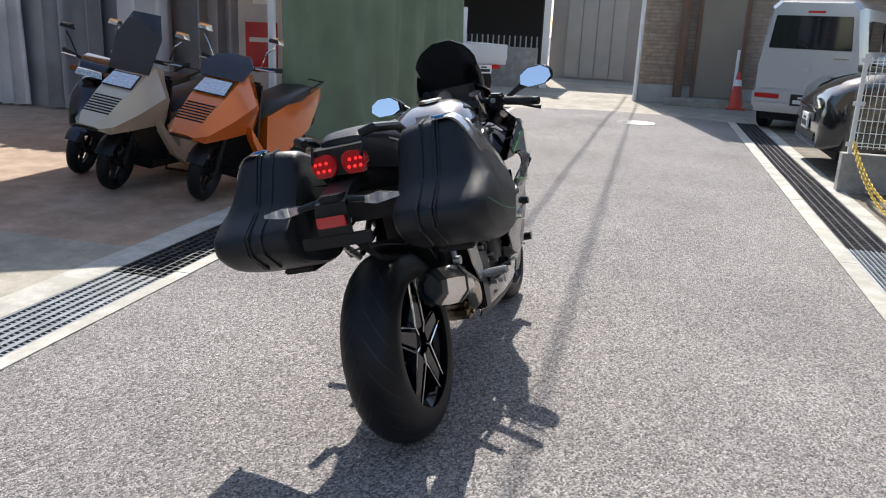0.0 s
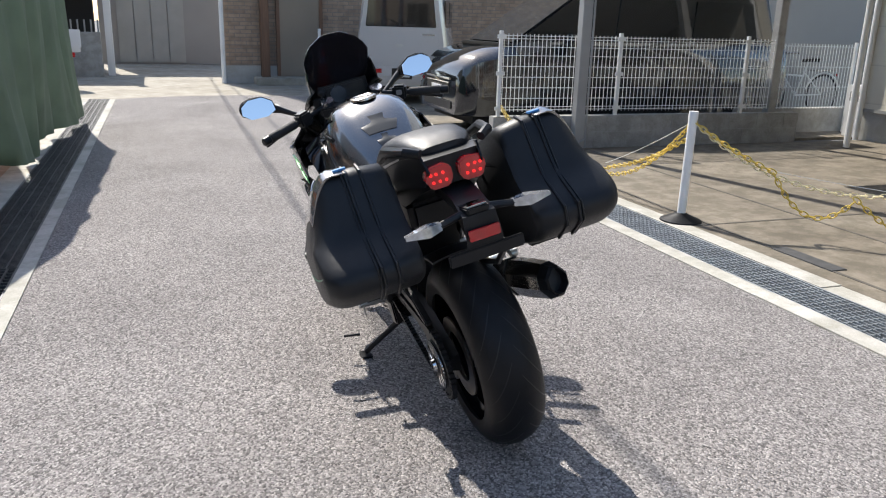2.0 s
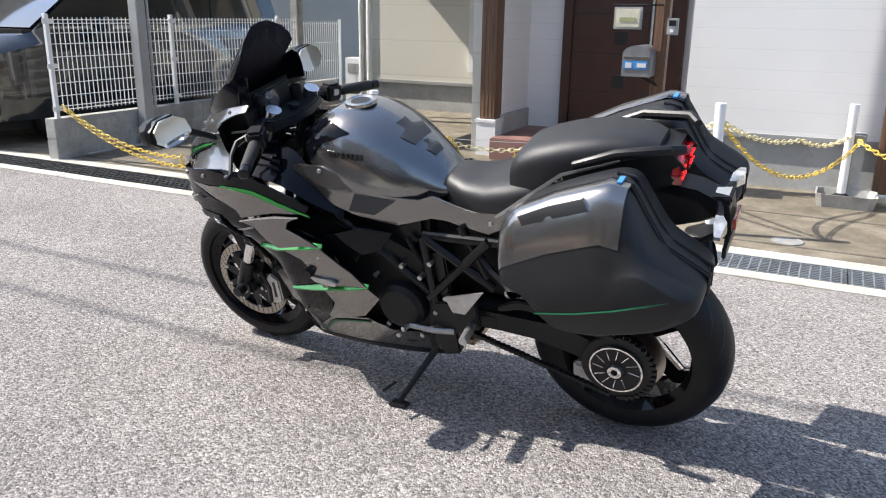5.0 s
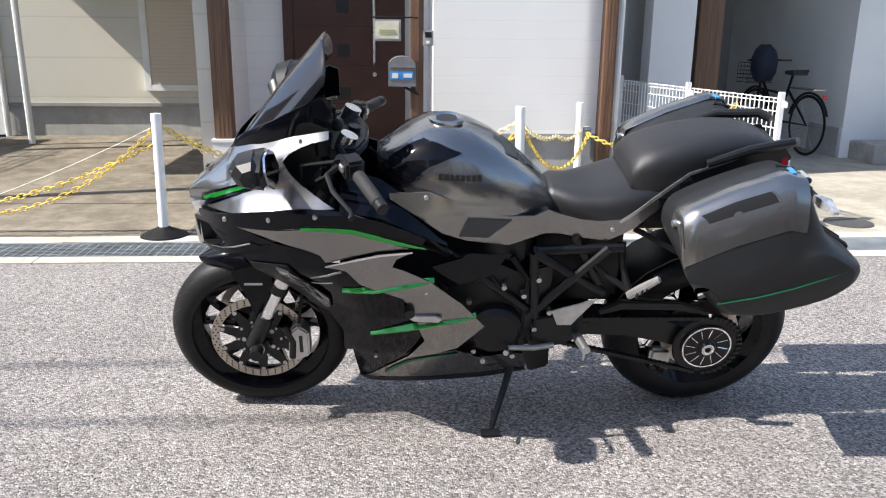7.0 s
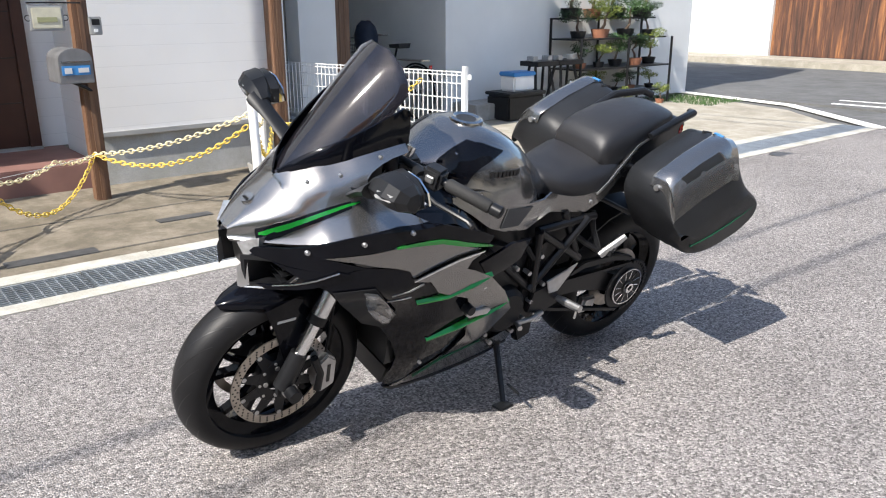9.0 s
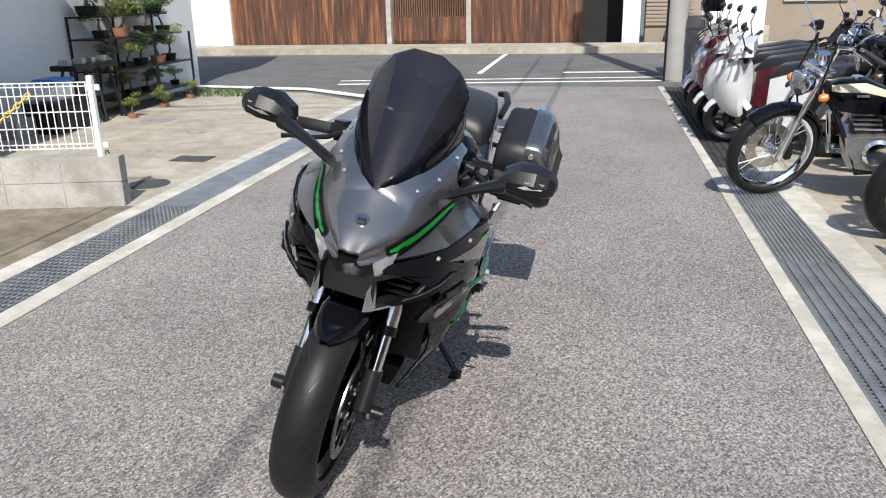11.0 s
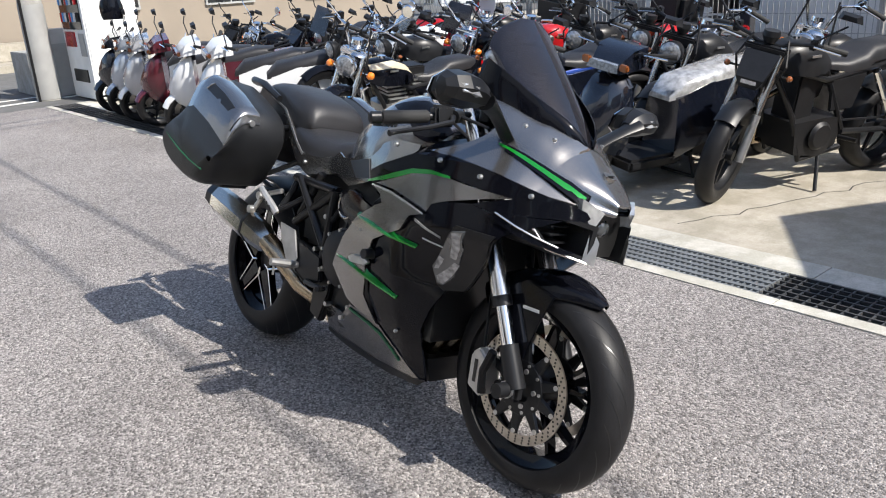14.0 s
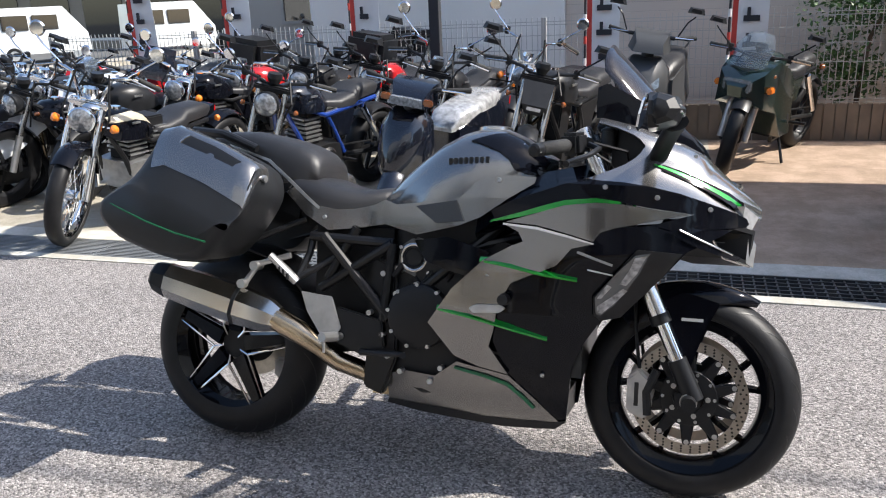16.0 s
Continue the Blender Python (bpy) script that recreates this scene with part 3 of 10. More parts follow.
structure("wall_house_bay", box((7.3, 2.4, 0.40), (7.5, 5.65, 5.6)), SIDING_CREAM, "cream siding wall behind the forecourt", "wall")
structure("wall_house_bay_foundation", box((7.33, 2.4, -0.2), (7.6, 5.65, 0.36)), FOUNDATION, "grey foundation of the cream wall", "wall")
structure("trim_bay_drip", box((7.28, 2.4, 0.36), (7.5, 5.65, 0.40)), GREY_STEEL, "dark metal drip edge", "trim")
structure("wall_house_inner", box((4.62, 2.55, 0.0), (7.3, 2.70, 5.6)), SIDING_CREAM, "cream side wall of the carport recess", "wall")
# unseen soffits: porch lifted to admit sky, bay kept low to shade its wall
structure("ceiling_porch", box((4.0, -0.9, 3.30), (7.5, 2.62, 3.45)), RENDER_WHITE, "white soffit under the upper floor", "ceiling")
structure("ceiling_bay", box((4.0, 2.62, 2.55), (7.5, 5.65, 2.70)), RENDER_WHITE, "unseen white soffit added to shade the recessed forecourt", "ceiling")
structure("wall_house_upper_bay", box((4.0, 2.62, 2.70), (7.5, 5.65, 3.45)), SIDING_WHITE, "white wall over the recessed forecourt", "wall")
structure("wall_house_upper", box((4.0, -0.9, 3.45), (7.5, 5.65, 6.2)), SIDING_WHITE, "white upper storey of the house", "wall")


def wood_pillar(x, y, sx, sy, z0, z1, label):
    p = thing("pillar", label, "pillar")
    part("shaft", box((x - sx / 2, y - sy / 2, z0), (x + sx / 2, y + sy / 2, z1), 0.006), WOOD_POST, p)
    for k in range(1, 4):
        part("board_edge", box((x - sx / 2 - 0.004, y - sy / 2 + sy * k / 4 - 0.006, z0), (x - sx / 2 + 0.002, y - sy / 2 + sy * k / 4 + 0.006, z1)), WOOD_POST, p)
    part("base", box((x - sx / 2 - 0.02, y - sy / 2 - 0.02, -0.05), (x + sx / 2 + 0.02, y + sy / 2 + 0.02, z0)), RENDER_WHITE, p, "pale rendered pillar base")
    part("base_cap", box((x - sx / 2 - 0.03, y - sy / 2 - 0.03, z0 - 0.02), (x + sx / 2 + 0.03, y + sy / 2 + 0.03, z0 + 0.012), 0.004), RENDER_WHITE, p)
    return p


wood_pillar(4.54, 2.47, 0.17, 0.15, 0.33, 3.30, "brown wood-clad pillar on a pale plinth")
wood_pillar(4.17, -0.80, 0.14, 0.10, 0.05, 3.30, "brown wood-clad corner pillar beside a white wall")
post = thing("entrance_post", "brown timber post carrying mailbox and intercom", "post")
part("shaft", box((3.80, 0.76, 0.0), (3.90, 0.86, 3.30), 0.006), WOOD_POST, post)
part("rib", box((3.79, 0.795, 0.0), (3.80, 0.825, 3.30)), WOOD_POST, post)

door = thing("door_1", "dark brown panelled entrance door, closed", "door")
door["kind"] = "structure"
part("frame", box((5.20, 0.88, 0.20), (5.28, 0.97, 2.5), 0.004), DOOR_BROWN, door)
part("frame", box((5.20, 1.93, 0.20), (5.28, 2.02, 2.5), 0.004), DOOR_BROWN, door)
part("frame", box((5.20, 0.97, 2.40), (5.28, 1.93, 2.5), 0.004), DOOR_BROWN, door)
leaf = part("leaf", box((5.23, 0.97, 0.22), (5.279, 1.93, 2.40), 0.003), DOOR_BROWN, door)
for k in range(1, 6):
    part("groove", box((5.226, 0.98, 0.22 + 0.36 * k), (5.232, 1.92, 0.228 + 0.36 * k)), MARK_DARK, leaf)
for z in (0.62, 1.02, 1.42, 1.82):
    part("panel", box((5.224, 1.40, z), (5.232, 1.52, z + 0.12), 0.002), MARK_DARK, leaf, "small dark window panel")
part("handle", tube([(5.225, 1.17, 0.95), (5.19, 1.17, 0.97), (5.19, 1.17, 1.62), (5.225, 1.17, 1.64)], 0.014), ALU, leaf, "long satin metal pull handle")
for z in (0.86, 1.74):
    part("lock", cyl((5.23, 1.17, z), (5.215, 1.17, z), 0.02), ALU, leaf, "round metal lock")
part("threshold", box((5.17, 0.88, 0.195), (5.28, 2.02, 0.222)), GREY_STEEL, door)

shutter = thing("window_1", "closed beige roller shutter in a pale frame", "window")
shutter["kind"] = "structure"
part("shutter_curtain", box((7.25, 2.78, 0.62), (7.298, 3.86, 2.4)), SHUTTER, shutter)
for lo, hi in (((7.23, 2.70, 0.55), (7.298, 2.78, 2.45)), ((7.23, 3.86, 0.55), (7.298, 3.94, 2.45)), ((7.23, 2.78, 0.55), (7.298, 3.86, 0.62))):
    part("window_frame", box(lo, hi, 0.003), WHITE_STEEL, shutter)

pipe = thing("downpipe", "white plastic rain downpipe on the wall", "downpipe")
part("pipe", tube([(6.5, 5.0, 0.02), (6.5, 5.0, 2.6)], 0.035, 10), WHITE_STEEL, pipe)
pipe2 = thing("downpipe", "white plastic rain downpipe beside the pillar", "downpipe")
part("pipe", tube([(4.3, -0.93, 0.02), (4.3, -0.93, 2.6)], 0.03, 10), WHITE_STEEL, pipe2)

# ---- second house to the south-east, with its open carport ----
structure("wall_house2_pier", box((4.75, -1.75, 0.0), (5.0, -1.35, 4.5)), RENDER_WHITE, "white rendered pier", "wall")
structure("wall_house2_front", box((5.55, -8.7, 0.0), (5.8, -3.75, 5.5)), RENDER_WHITE, "white rendered house wall behind the plants", "wall")
structure("wall_house2_side", box((5.8, -3.9, 0.0), (9.5, -3.75, 5.5)), RENDER_WHITE, "white side wall of the open carport", "wall")
# recessed walls of the white house: their shade is put into the grey
structure("wall_house2_back", box((8.6, -3.75, 0.0), (8.8, -0.9, 5.5)), RENDER_GREY, "back wall of the open carport, shade put into its grey", "wall")
structure("wall_house2_entry", box((5.3, -1.35, 0.0), (5.45, -0.80, 5.5)), RENDER_GREY, "entrance wall with shade put into its grey", "wall")
structure("wall_house2_link", box((4.45, -0.78, 0.0), (8.8, -0.66, 5.5)), SIDING_WHITE, "white side wall of the house", "wall")
structure("ceiling_carport", box((5.2, -3.9, 3.1), (8.8, -0.9, 3.3)), RENDER_WHITE, "white carport soffit", "ceiling")
structure("wall_house2_upper", box((5.2, -8.7, 3.3), (9.5, -0.95, 6.0)), RENDER_WHITE, "white upper storey over the carport", "wall")
structure("step_carport", box((5.56, -4.1, 0.0), (6.2, -3.72, 0.32), 0.01), FOUNDATION, "grey concrete step beside the carport", "step")
structure("step_carport_front", box((5.1, -4.5, 0.0), (5.56, -3.85, 0.20), 0.01), BLOCK, "dark grey concrete block step", "step")
wood_pillar(5.35, -2.1, 0.2, 0.24, 0.05, 3.1, "dark brown carport pillar")
unit = thing("mail_panel", "grey steel mail and intercom panel", "mailbox")
part("panel", box((4.92, -1.16, 0.0), (5.02, -0.90, 1.75), 0.006), GREY_STEEL, unit)
part("nameplate", box((4.912, -1.10, 1.36), (4.922, -0.96, 1.42)), MARK_BLUE, unit, "small blue number plate with pale bars")
part("bar", box((4.906, -1.08, 1.38), (4.913, -1.0, 1.40)), MARK_PALE, unit)
part("camera_box", box((4.90, -1.07, 1.16), (4.922, -0.99, 1.28), 0.004), MARK_DARK, unit, "black intercom box")
part("mail_slot", box((4.90, -1.12, 0.82), (4.922, -0.95, 1.06), 0.004), STEEL, unit, "brushed steel mail slot")

# ---- ends of the lane ----
structure("wall_brick_house", box((0.25, 14.6, 0.0), (9, 15.0, 6.0)), BRICK_WALL, "brown brick-tile house wall", "wall")
structure("wall_brick_base", box((0.22, 14.55, 0.0), (9, 14.62, 0.35)), FOUNDATION, "grey base of the brick wall", "wall")
structure("wall_end_garage", box((-2.4, 21.0, 0.0), (1.2, 21.4, 5.0)), RENDER_GREY, "grey rendered garage at the lane's end", "wall")
structure("wall_end_west", box((-9, 19.0, 0.0), (-2.4, 19.4, 3.2)), DARK_IN, "black box painting the shade inside an open carport", "wall")
structure("wall_far_hedge", box((-4.2, 16.2, 0.0), (-2.1, 16.5, 0.9)), BLOCK, "low grey block wall", "wall")
structure("wall_street_white", box((8.6, -16.9, 0.0), (30, -16.5, 2.4)), RENDER_WHITE, "white plastered garden wall across the street", "wall")
structure("wall_street_tilecap", box((8.5, -17.0, 2.4), (30, -16.35, 2.55), 0.03), GREY_STEEL, "grey tiled coping of the garden wall", "wall")
structure("pavement_street", box((-60, -16.5, -0.2), (60, -15.0, 0.14)), CONCRETE, "raised pale pavement across the street", "pavement")
structure("wall_street_beige", box((-14.5, -17.5, 0.0), (-1.9, -17.0, 5.0)), RENDER_BEIGE, "beige rendered house across the street", "wall")
structure("wall_lot_house", box((-7.4, -2.95, 0.0), (-6.9, 0.07, 5.0)), RENDER_PALE, "plain pale grey rendered house behind the fence", "wall")
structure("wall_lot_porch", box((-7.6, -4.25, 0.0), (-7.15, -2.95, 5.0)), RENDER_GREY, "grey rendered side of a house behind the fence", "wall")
lw = thing("window_2", "dark window with a grey frame in a rendered wall", "window")
lw["kind"] = "structure"
part("pane", box((-7.148, -3.42, 1.25), (-7.14, -3.02, 2.1)), GLASS_DARK, lw)
for lo, hi in (((-7.148, -3.46, 1.21), (-7.12, -3.42, 2.14)), ((-7.148, -3.02, 1.21), (-7.12, -2.98, 2.14)), ((-7.148, -3.42, 1.21), (-7.12, -3.02, 1.25)), ((-7.148, -3.42, 2.10), (-7.12, -3.02, 2.14))):
    part("window_frame", box(lo, hi), GREY_STEEL, lw)
structure("wall_far_shops", box((-31.0, -34.0, 0.0), (-30.0, -13.0, 6.5)), RENDER_BEIGE, "beige shop building beyond the street", "wall")
far = thing("shopfront", "row of dark shop windows in a beige building", "shopfront")
far["kind"] = "structure"
for k in range(6):
    y = -32.0 + 3.0 * k
    part("window", box((-30.0, y, 0.5), (-29.95, y + 2.2, 2.6)), GLASS_DARK, far)
    part("sill", box((-30.0, y - 0.05, 0.42), (-29.9, y + 2.25, 0.5)), RENDER_WHITE, far)
    part("awning", box((-30.0, y - 0.1, 2.7), (-29.4, y + 2.3, 2.9)), FOUNDATION, far)
structure("wall_lot_slats", box((-7.35, 0.08, 0.0), (-7.0, 4.6, 5.0)), DARK_SLATS, "dark horizontal-slat wall behind the fence", "wall")
structure("wall_shop_back", box((-12, 7.0, 0.0), (-2.6, 7.3, 2.9)), CURTAIN_DARK, "grey corrugated workshop back wall", "wall")
# unseen roof and purlins, outline worked back from the shade on the ground
structure("ceiling_canopy", prism([(-3.40, 3.17), (-4.75, 3.85), (-4.77, 7.0), (-2.5, 7.0), (-2.42, 3.80)], 2.47, 2.476, "z"), CANOPY_SHEET, "unseen canopy roof cut to its shade outline, bronze translucent plastic", "ceiling")
for k in range(7):
    y = 3.9 + 0.5 * k
    structure("beam_canopy_%d" % (k + 1), box((-4.75, y, 2.42), (-2.45, y + 0.04, 2.468)), GREY_STEEL, "grey steel canopy purlin", "beam")
structure("wall_shop_upper", box((-12, 12.0, 3.0), (-4.0, 15, 5.0)), RENDER_GREY, "grey workshop building", "wall")

crack = bmesh.new()
rnd = random.Random(8)
pts = [(-4.3 + 0.12 * k, 1.0 - 0.035 * k + rnd.uniform(-0.04, 0.04)) for k in range(17)]
for (xa, ya), (xb, yb) in zip(pts, pts[1:]):
    vs = [crack.verts.new(p) for p in ((xa, ya - 0.004, 0.0052), (xb, yb - 0.004, 0.0052), (xb, yb + 0.004, 0.0052), (xa, ya + 0.004, 0.0052))]
    crack.faces.new(vs)
structure("crack_lot", crack, PIT, "thin dark crack in the concrete lot", "crack")


# ---- the touring motorcycle, standing on its side stand ----
BIKE = pose(-0.028, -0.012, 0.05, 0, -15.0, -0.8)
moto = thing("motorcycle", "grey and black sport-touring motorcycle with panniers, leaning on its stand", "motorcycle", m=BIKE)
REAR_C, FRONT_C = (0.0, 0.045, 0.306), (0.012, 1.443, 0.289)

B_TAB = [(0.60, 0.20), (0.75, 0.245), (0.85, 0.258), (1.0, 0.266), (1.2, 0.268), (1.3, 0.252), (1.4, 0.222), (1.45, 0.200), (1.5, 0.165), (1.55, 0.105), (1.575, 0.068), (1.6, 0.03)]
V_TAB = [(0.15, 0.42), (0.22, 0.56), (0.35, 0.80), (0.5, 0.95), (0.62, 1.02), (0.78, 1.03), (0.84, 1.02), (0.90, 0.80), (1.0, 0.56), (1.05, 0.46)]


def skin(y, z):
    """Half width of the bodywork at a height and a distance along the machine."""
    w = lerp_table(B_TAB, y) * lerp_table(V_TAB, z)
    if y > 1.08 and z < 0.66:
        w *= 1 - min(1.0, (0.66 - z) / 0.15) * (y - 1.08) * 2.0
    return max(w, 0.004)


def sheet(poly, side, width=skin, off=0.0, thick=0.006, fine=0.045):
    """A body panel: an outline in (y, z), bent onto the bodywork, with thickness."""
    bm = bmesh.new()
    vs = [bm.verts.new((0, y, z)) for y, z in poly]
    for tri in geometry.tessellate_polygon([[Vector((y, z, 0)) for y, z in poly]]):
        bm.faces.new([vs[n] for n in tri])
    for axis in (1, 2):
        lo, hi = min(p[axis - 1] for p in poly), max(p[axis - 1] for p in poly)
        n = max(1, int((hi - lo) / fine))
        for k in range(1, n + 1):
            at, no = [0, 0, 0], [0, 0, 0]
            at[axis], no[axis] = lo + (hi - lo) * (k - 0.5) / n, 1
            bmesh.ops.bisect_plane(bm, geom=bm.verts[:] + bm.edges[:] + bm.faces[:], plane_co=at, plane_no=no)
    bmesh.ops.triangulate(bm, faces=[f for f in bm.faces if len(f.verts) > 3])
    for v in bm.verts:
        v.co.x = side * (width(v.co.y, v.co.z) + off)
    bmesh.ops.recalc_face_normals(bm, faces=bm.faces)
    ns = sum((f.normal * f.calc_area() for f in bm.faces), Vector())
    if ns.x * side < 0:
        bmesh.ops.reverse_faces(bm, faces=bm.faces)
    if thick:
        thicken(bm, (-side * thick, 0, 0))
    return bm


def both(name, poly, material, parent, label="", off=0.0, thick=0.006, width=skin, fine=0.045, sides=(-1, 1)):
    for s in sides:
        part(name, sheet(poly, s, width, off, thick, fine), material, parent, label, 30)


def bolt(y, z, parent, width=skin, r=0.007, off=0.002, sides=(-1, 1)):
    for s in sides:
        x = width(y, z) + off
        part("bolt", cyl((s * (x - 0.004), y, z), (s * (x + 0.004), y, z), r, r * 0.8, 10), ALU, parent)


# wheels
def tyre_profile(R, half, bead, flat=0.5):
    out = [(bead, -half * 0.74)]
    for k in range(13):
        a = -math.pi * 0.62 + k * math.pi * 1.24 / 12
        out.append((R - half * 0.92 * (1 - max(math.cos(a), -0.35)) * (0.80 + 0.2 * flat), half * math.sin(a) / math.sin(math.pi / 2)))
    out.append((bead, half * 0.74))
    return out


def tread(parent, c, R, half, n, lean=1.0):
    """Curved rain grooves lying in the tyre's surface."""
    bm = bmesh.new()
    for k in range(n):
        for s in (-1, 1):
            row = []
            for i in range(7):
                u = i / 6
                a = (k + 0.5 * (s > 0)) * 2 * math.pi / n + u * 0.42 * lean
                x = s * half * (0.10 + 0.78 * u)
                r = R - half * 0.92 * (1 - math.sqrt(max(0, 1 - (x / half) ** 2))) * 0.9 + 0.0006
                w = 0.0032 * math.sin(math.pi * (0.12 + 0.8 * u)) + 0.0006
                for d in (-w, w):
                    row.append(bm.verts.new((c[0] + x, c[1] + r * math.cos(a + d / R), c[2] + r * math.sin(a + d / R))))
            for i in range(6):
                bm.faces.new((row[2 * i], row[2 * i + 1], row[2 * i + 3], row[2 * i + 2]))
    part("tread_groove", bm, MARK_DARK, parent, "curved rain grooves", 80)


def spoke_piece(c, a, r0, r1, w0, w1, x0, x1, bend=0.0):
    """One tapered spoke in the wheel's plane at the angle a."""
    bm = bmesh.new()
    rings = []
    for k in range(6):
        u = k / 5
        r = r0 + (r1 - r0) * u
        w = w0 + (w1 - w0) * u
        aa = a + bend * u * u
        d, t = Vector((0, math.cos(aa), math.sin(aa))), Vector((0, -math.sin(aa), math.cos(aa)))
        p = Vector(c) + d * r
        rings.append([p + t * w + Vector((x0, 0, 0)), p - t * w + Vector((x0, 0, 0)), p - t * w * 0.7 + Vector((x1, 0, 0)), p + t * w * 0.7 + Vector((x1, 0, 0))])
    loft_into(bm, rings)
    bmesh.ops.recalc_face_normals(bm, faces=bm.faces)
    return bm


def wheel(name, c, R, half, bead, parent, face, label, star):
    rim = lathe([(bead + 0.004, -half * 0.78), (bead + 0.012, -half * 0.76), (bead + 0.010, -half * 0.66), (bead - 0.018, -half * 0.5), (bead - 0.022, 0), (bead - 0.018, half * 0.5), (bead + 0.010, half * 0.66), (bead + 0.012, half * 0.76), (bead + 0.004, half * 0.78), (bead - 0.012, half * 0.6), (bead - 0.03, half * 0.45), (bead - 0.034, 0), (bead - 0.03, -half * 0.45), (bead - 0.012, -half * 0.6)], c, 64)
    w = part(name, rim, GLOSS_BLACK, parent, label)
    part("tyre", lathe(tyre_profile(R, half, bead), c, 80, closed=False), RUBBER, w, "black sport tyre", 60)
    tread(w, c, R, half, 22)
    part("hub", lathe([(0.0001, -0.05), (0.045, -0.05), (0.055, -0.03), (0.055, 0.03), (0.045, 0.05), (0.0001, 0.05)], c, 28, closed=False), SATIN_BLACK, w)
    for s in (-1, 1):
        st = lathe([(bead + 0.009, half * 0.78 * s), (bead + 0.013, half * 0.78 * s), (bead + 0.013, half * 0.80 * s), (bead + 0.009, half * 0.80 * s)], c, 64)
        part("rim_stripe", st, GREEN, w, "thin green rim stripe")
    for k in range(5):
        a = k * 2 * math.pi / 5 + 0.35
        if star:
            a = radians(190 + 36 + 72 * k)
            part("spoke", spoke_piece(c, a, 0.045, bead - 0.022, 0.034, 0.020, face - 0.030, face), GLOSS_BLACK, w)
            g = a - radians(36)
            fork = (c[0] + face + 0.001, c[1] + 0.065 * math.cos(g), c[2] + 0.065 * math.sin(g))
            for e in (-1, 0, 1):
                r, aa = (bead - 0.016, g + e * radians(29)) if e else (0.034, g)
                end = (c[0] + face + 0.001, c[1] + r * math.cos(aa), c[2] + r * math.sin(aa))
                mid = tuple((p + q) / 2 for p, q in zip(fork, end))
                part("machined_edge", tube([fork, mid, end], [0.0042, 0.0036, 0.0030], 6), CHROME, w, "machined silver spoke edge")
        else:
            for off in (-0.13, 0.13):
                part("spoke", spoke_piece(c, a + off, 0.045, bead - 0.024, 0.011, 0.008, -0.014, 0.014, off * 0.8), GLOSS_BLACK, w)
    return w


rear = wheel("rear_wheel", REAR_C, 0.300, 0.090, 0.218, moto, 0.070, "black alloy rear wheel with machined silver edges", True)
frontw = wheel("front_wheel", FRONT_C, 0.284, 0.062, 0.212, moto, 0.0, "black alloy front wheel", False)
for s in (-1, 1):
    x = FRONT_C[0] + s * 0.068
    d = part("brake_disc", lathe([(0.125, -0.0025), (0.151, -0.0025), (0.151, 0.0025), (0.125, 0.0025)], (x, *FRONT_C[1:]), 56), ROTOR, frontw, "drilled steel brake disc")
    bm = bmesh.new()
    for ring, n in ((0.131, 34), (0.138, 36), (0.145, 38)):
        for k in range(n):
            a = (k + (0.5 if ring == 0.138 else 0)) * 2 * math.pi / n
            p = Vector((x + s * 0.0026, FRONT_C[1] + ring * math.cos(a), FRONT_C[2] + ring * math.sin(a)))
            cyl_into(bm, p, p + Vector((s * 0.0006, 0, 0)), 0.0032, n=6)
    part("drilling", bm, MARK_DARK, d, "small drilled holes")
    for k in range(10):
        a = (k + 0.5) * 2 * math.pi / 10
        p = Vector((x, FRONT_C[1] + 0.119 * math.cos(a), FRONT_C[2] + 0.119 * math.sin(a)))
        part("disc_button", cyl(p - Vector((0.005, 0, 0)), p + Vector((0.005, 0, 0)), 0.0068, n=10), ALU, d)
    part("disc_carrier", lathe([(0.040, -0.005), (0.072, -0.004), (0.076, 0.0), (0.072, 0.004), (0.040, 0.005)], (x, *FRONT_C[1:]), 36), SATIN_BLACK, d, "black disc carrier")
    for k in range(10):
        part("carrier_arm", spoke_piece((x, *FRONT_C[1:]), (k + 0.5) * 2 * math.pi / 10, 0.068, 0.126, 0.019, 0.010, -0.003, 0.003), SATIN_BLACK, d)
        a = k * 2 * math.pi / 10
        p = Vector((x, FRONT_C[1] + 0.066 * math.cos(a), FRONT_C[2] + 0.066 * math.sin(a)))
        part("carrier_rivet", cyl(p, p + Vector((s * 0.007, 0, 0)), 0.0045, n=8), ALU, d)
    for k in range(5):
        a = k * 2 * math.pi / 5
        p = Vector((x, FRONT_C[1] + 0.049 * math.cos(a), FRONT_C[2] + 0.049 * math.sin(a)))
        part("disc_bolt", cyl(p, p + Vector((s * 0.009, 0, 0)), 0.007, n=8), ALU, d)
    part("axle_slider", cyl((FRONT_C[0] + s * 0.085, *FRONT_C[1:]), (FRONT_C[0] + s * 0.162, *FRONT_C[1:]), 0.021, 0.019, 16), SATIN_BLACK, moto, "black axle slider")
    part("axle_ring", cyl((FRONT_C[0] + s * 0.120, *FRONT_C[1:]), (FRONT_C[0] + s * 0.128, *FRONT_C[1:]), 0.0225, n=16), ALU, moto)

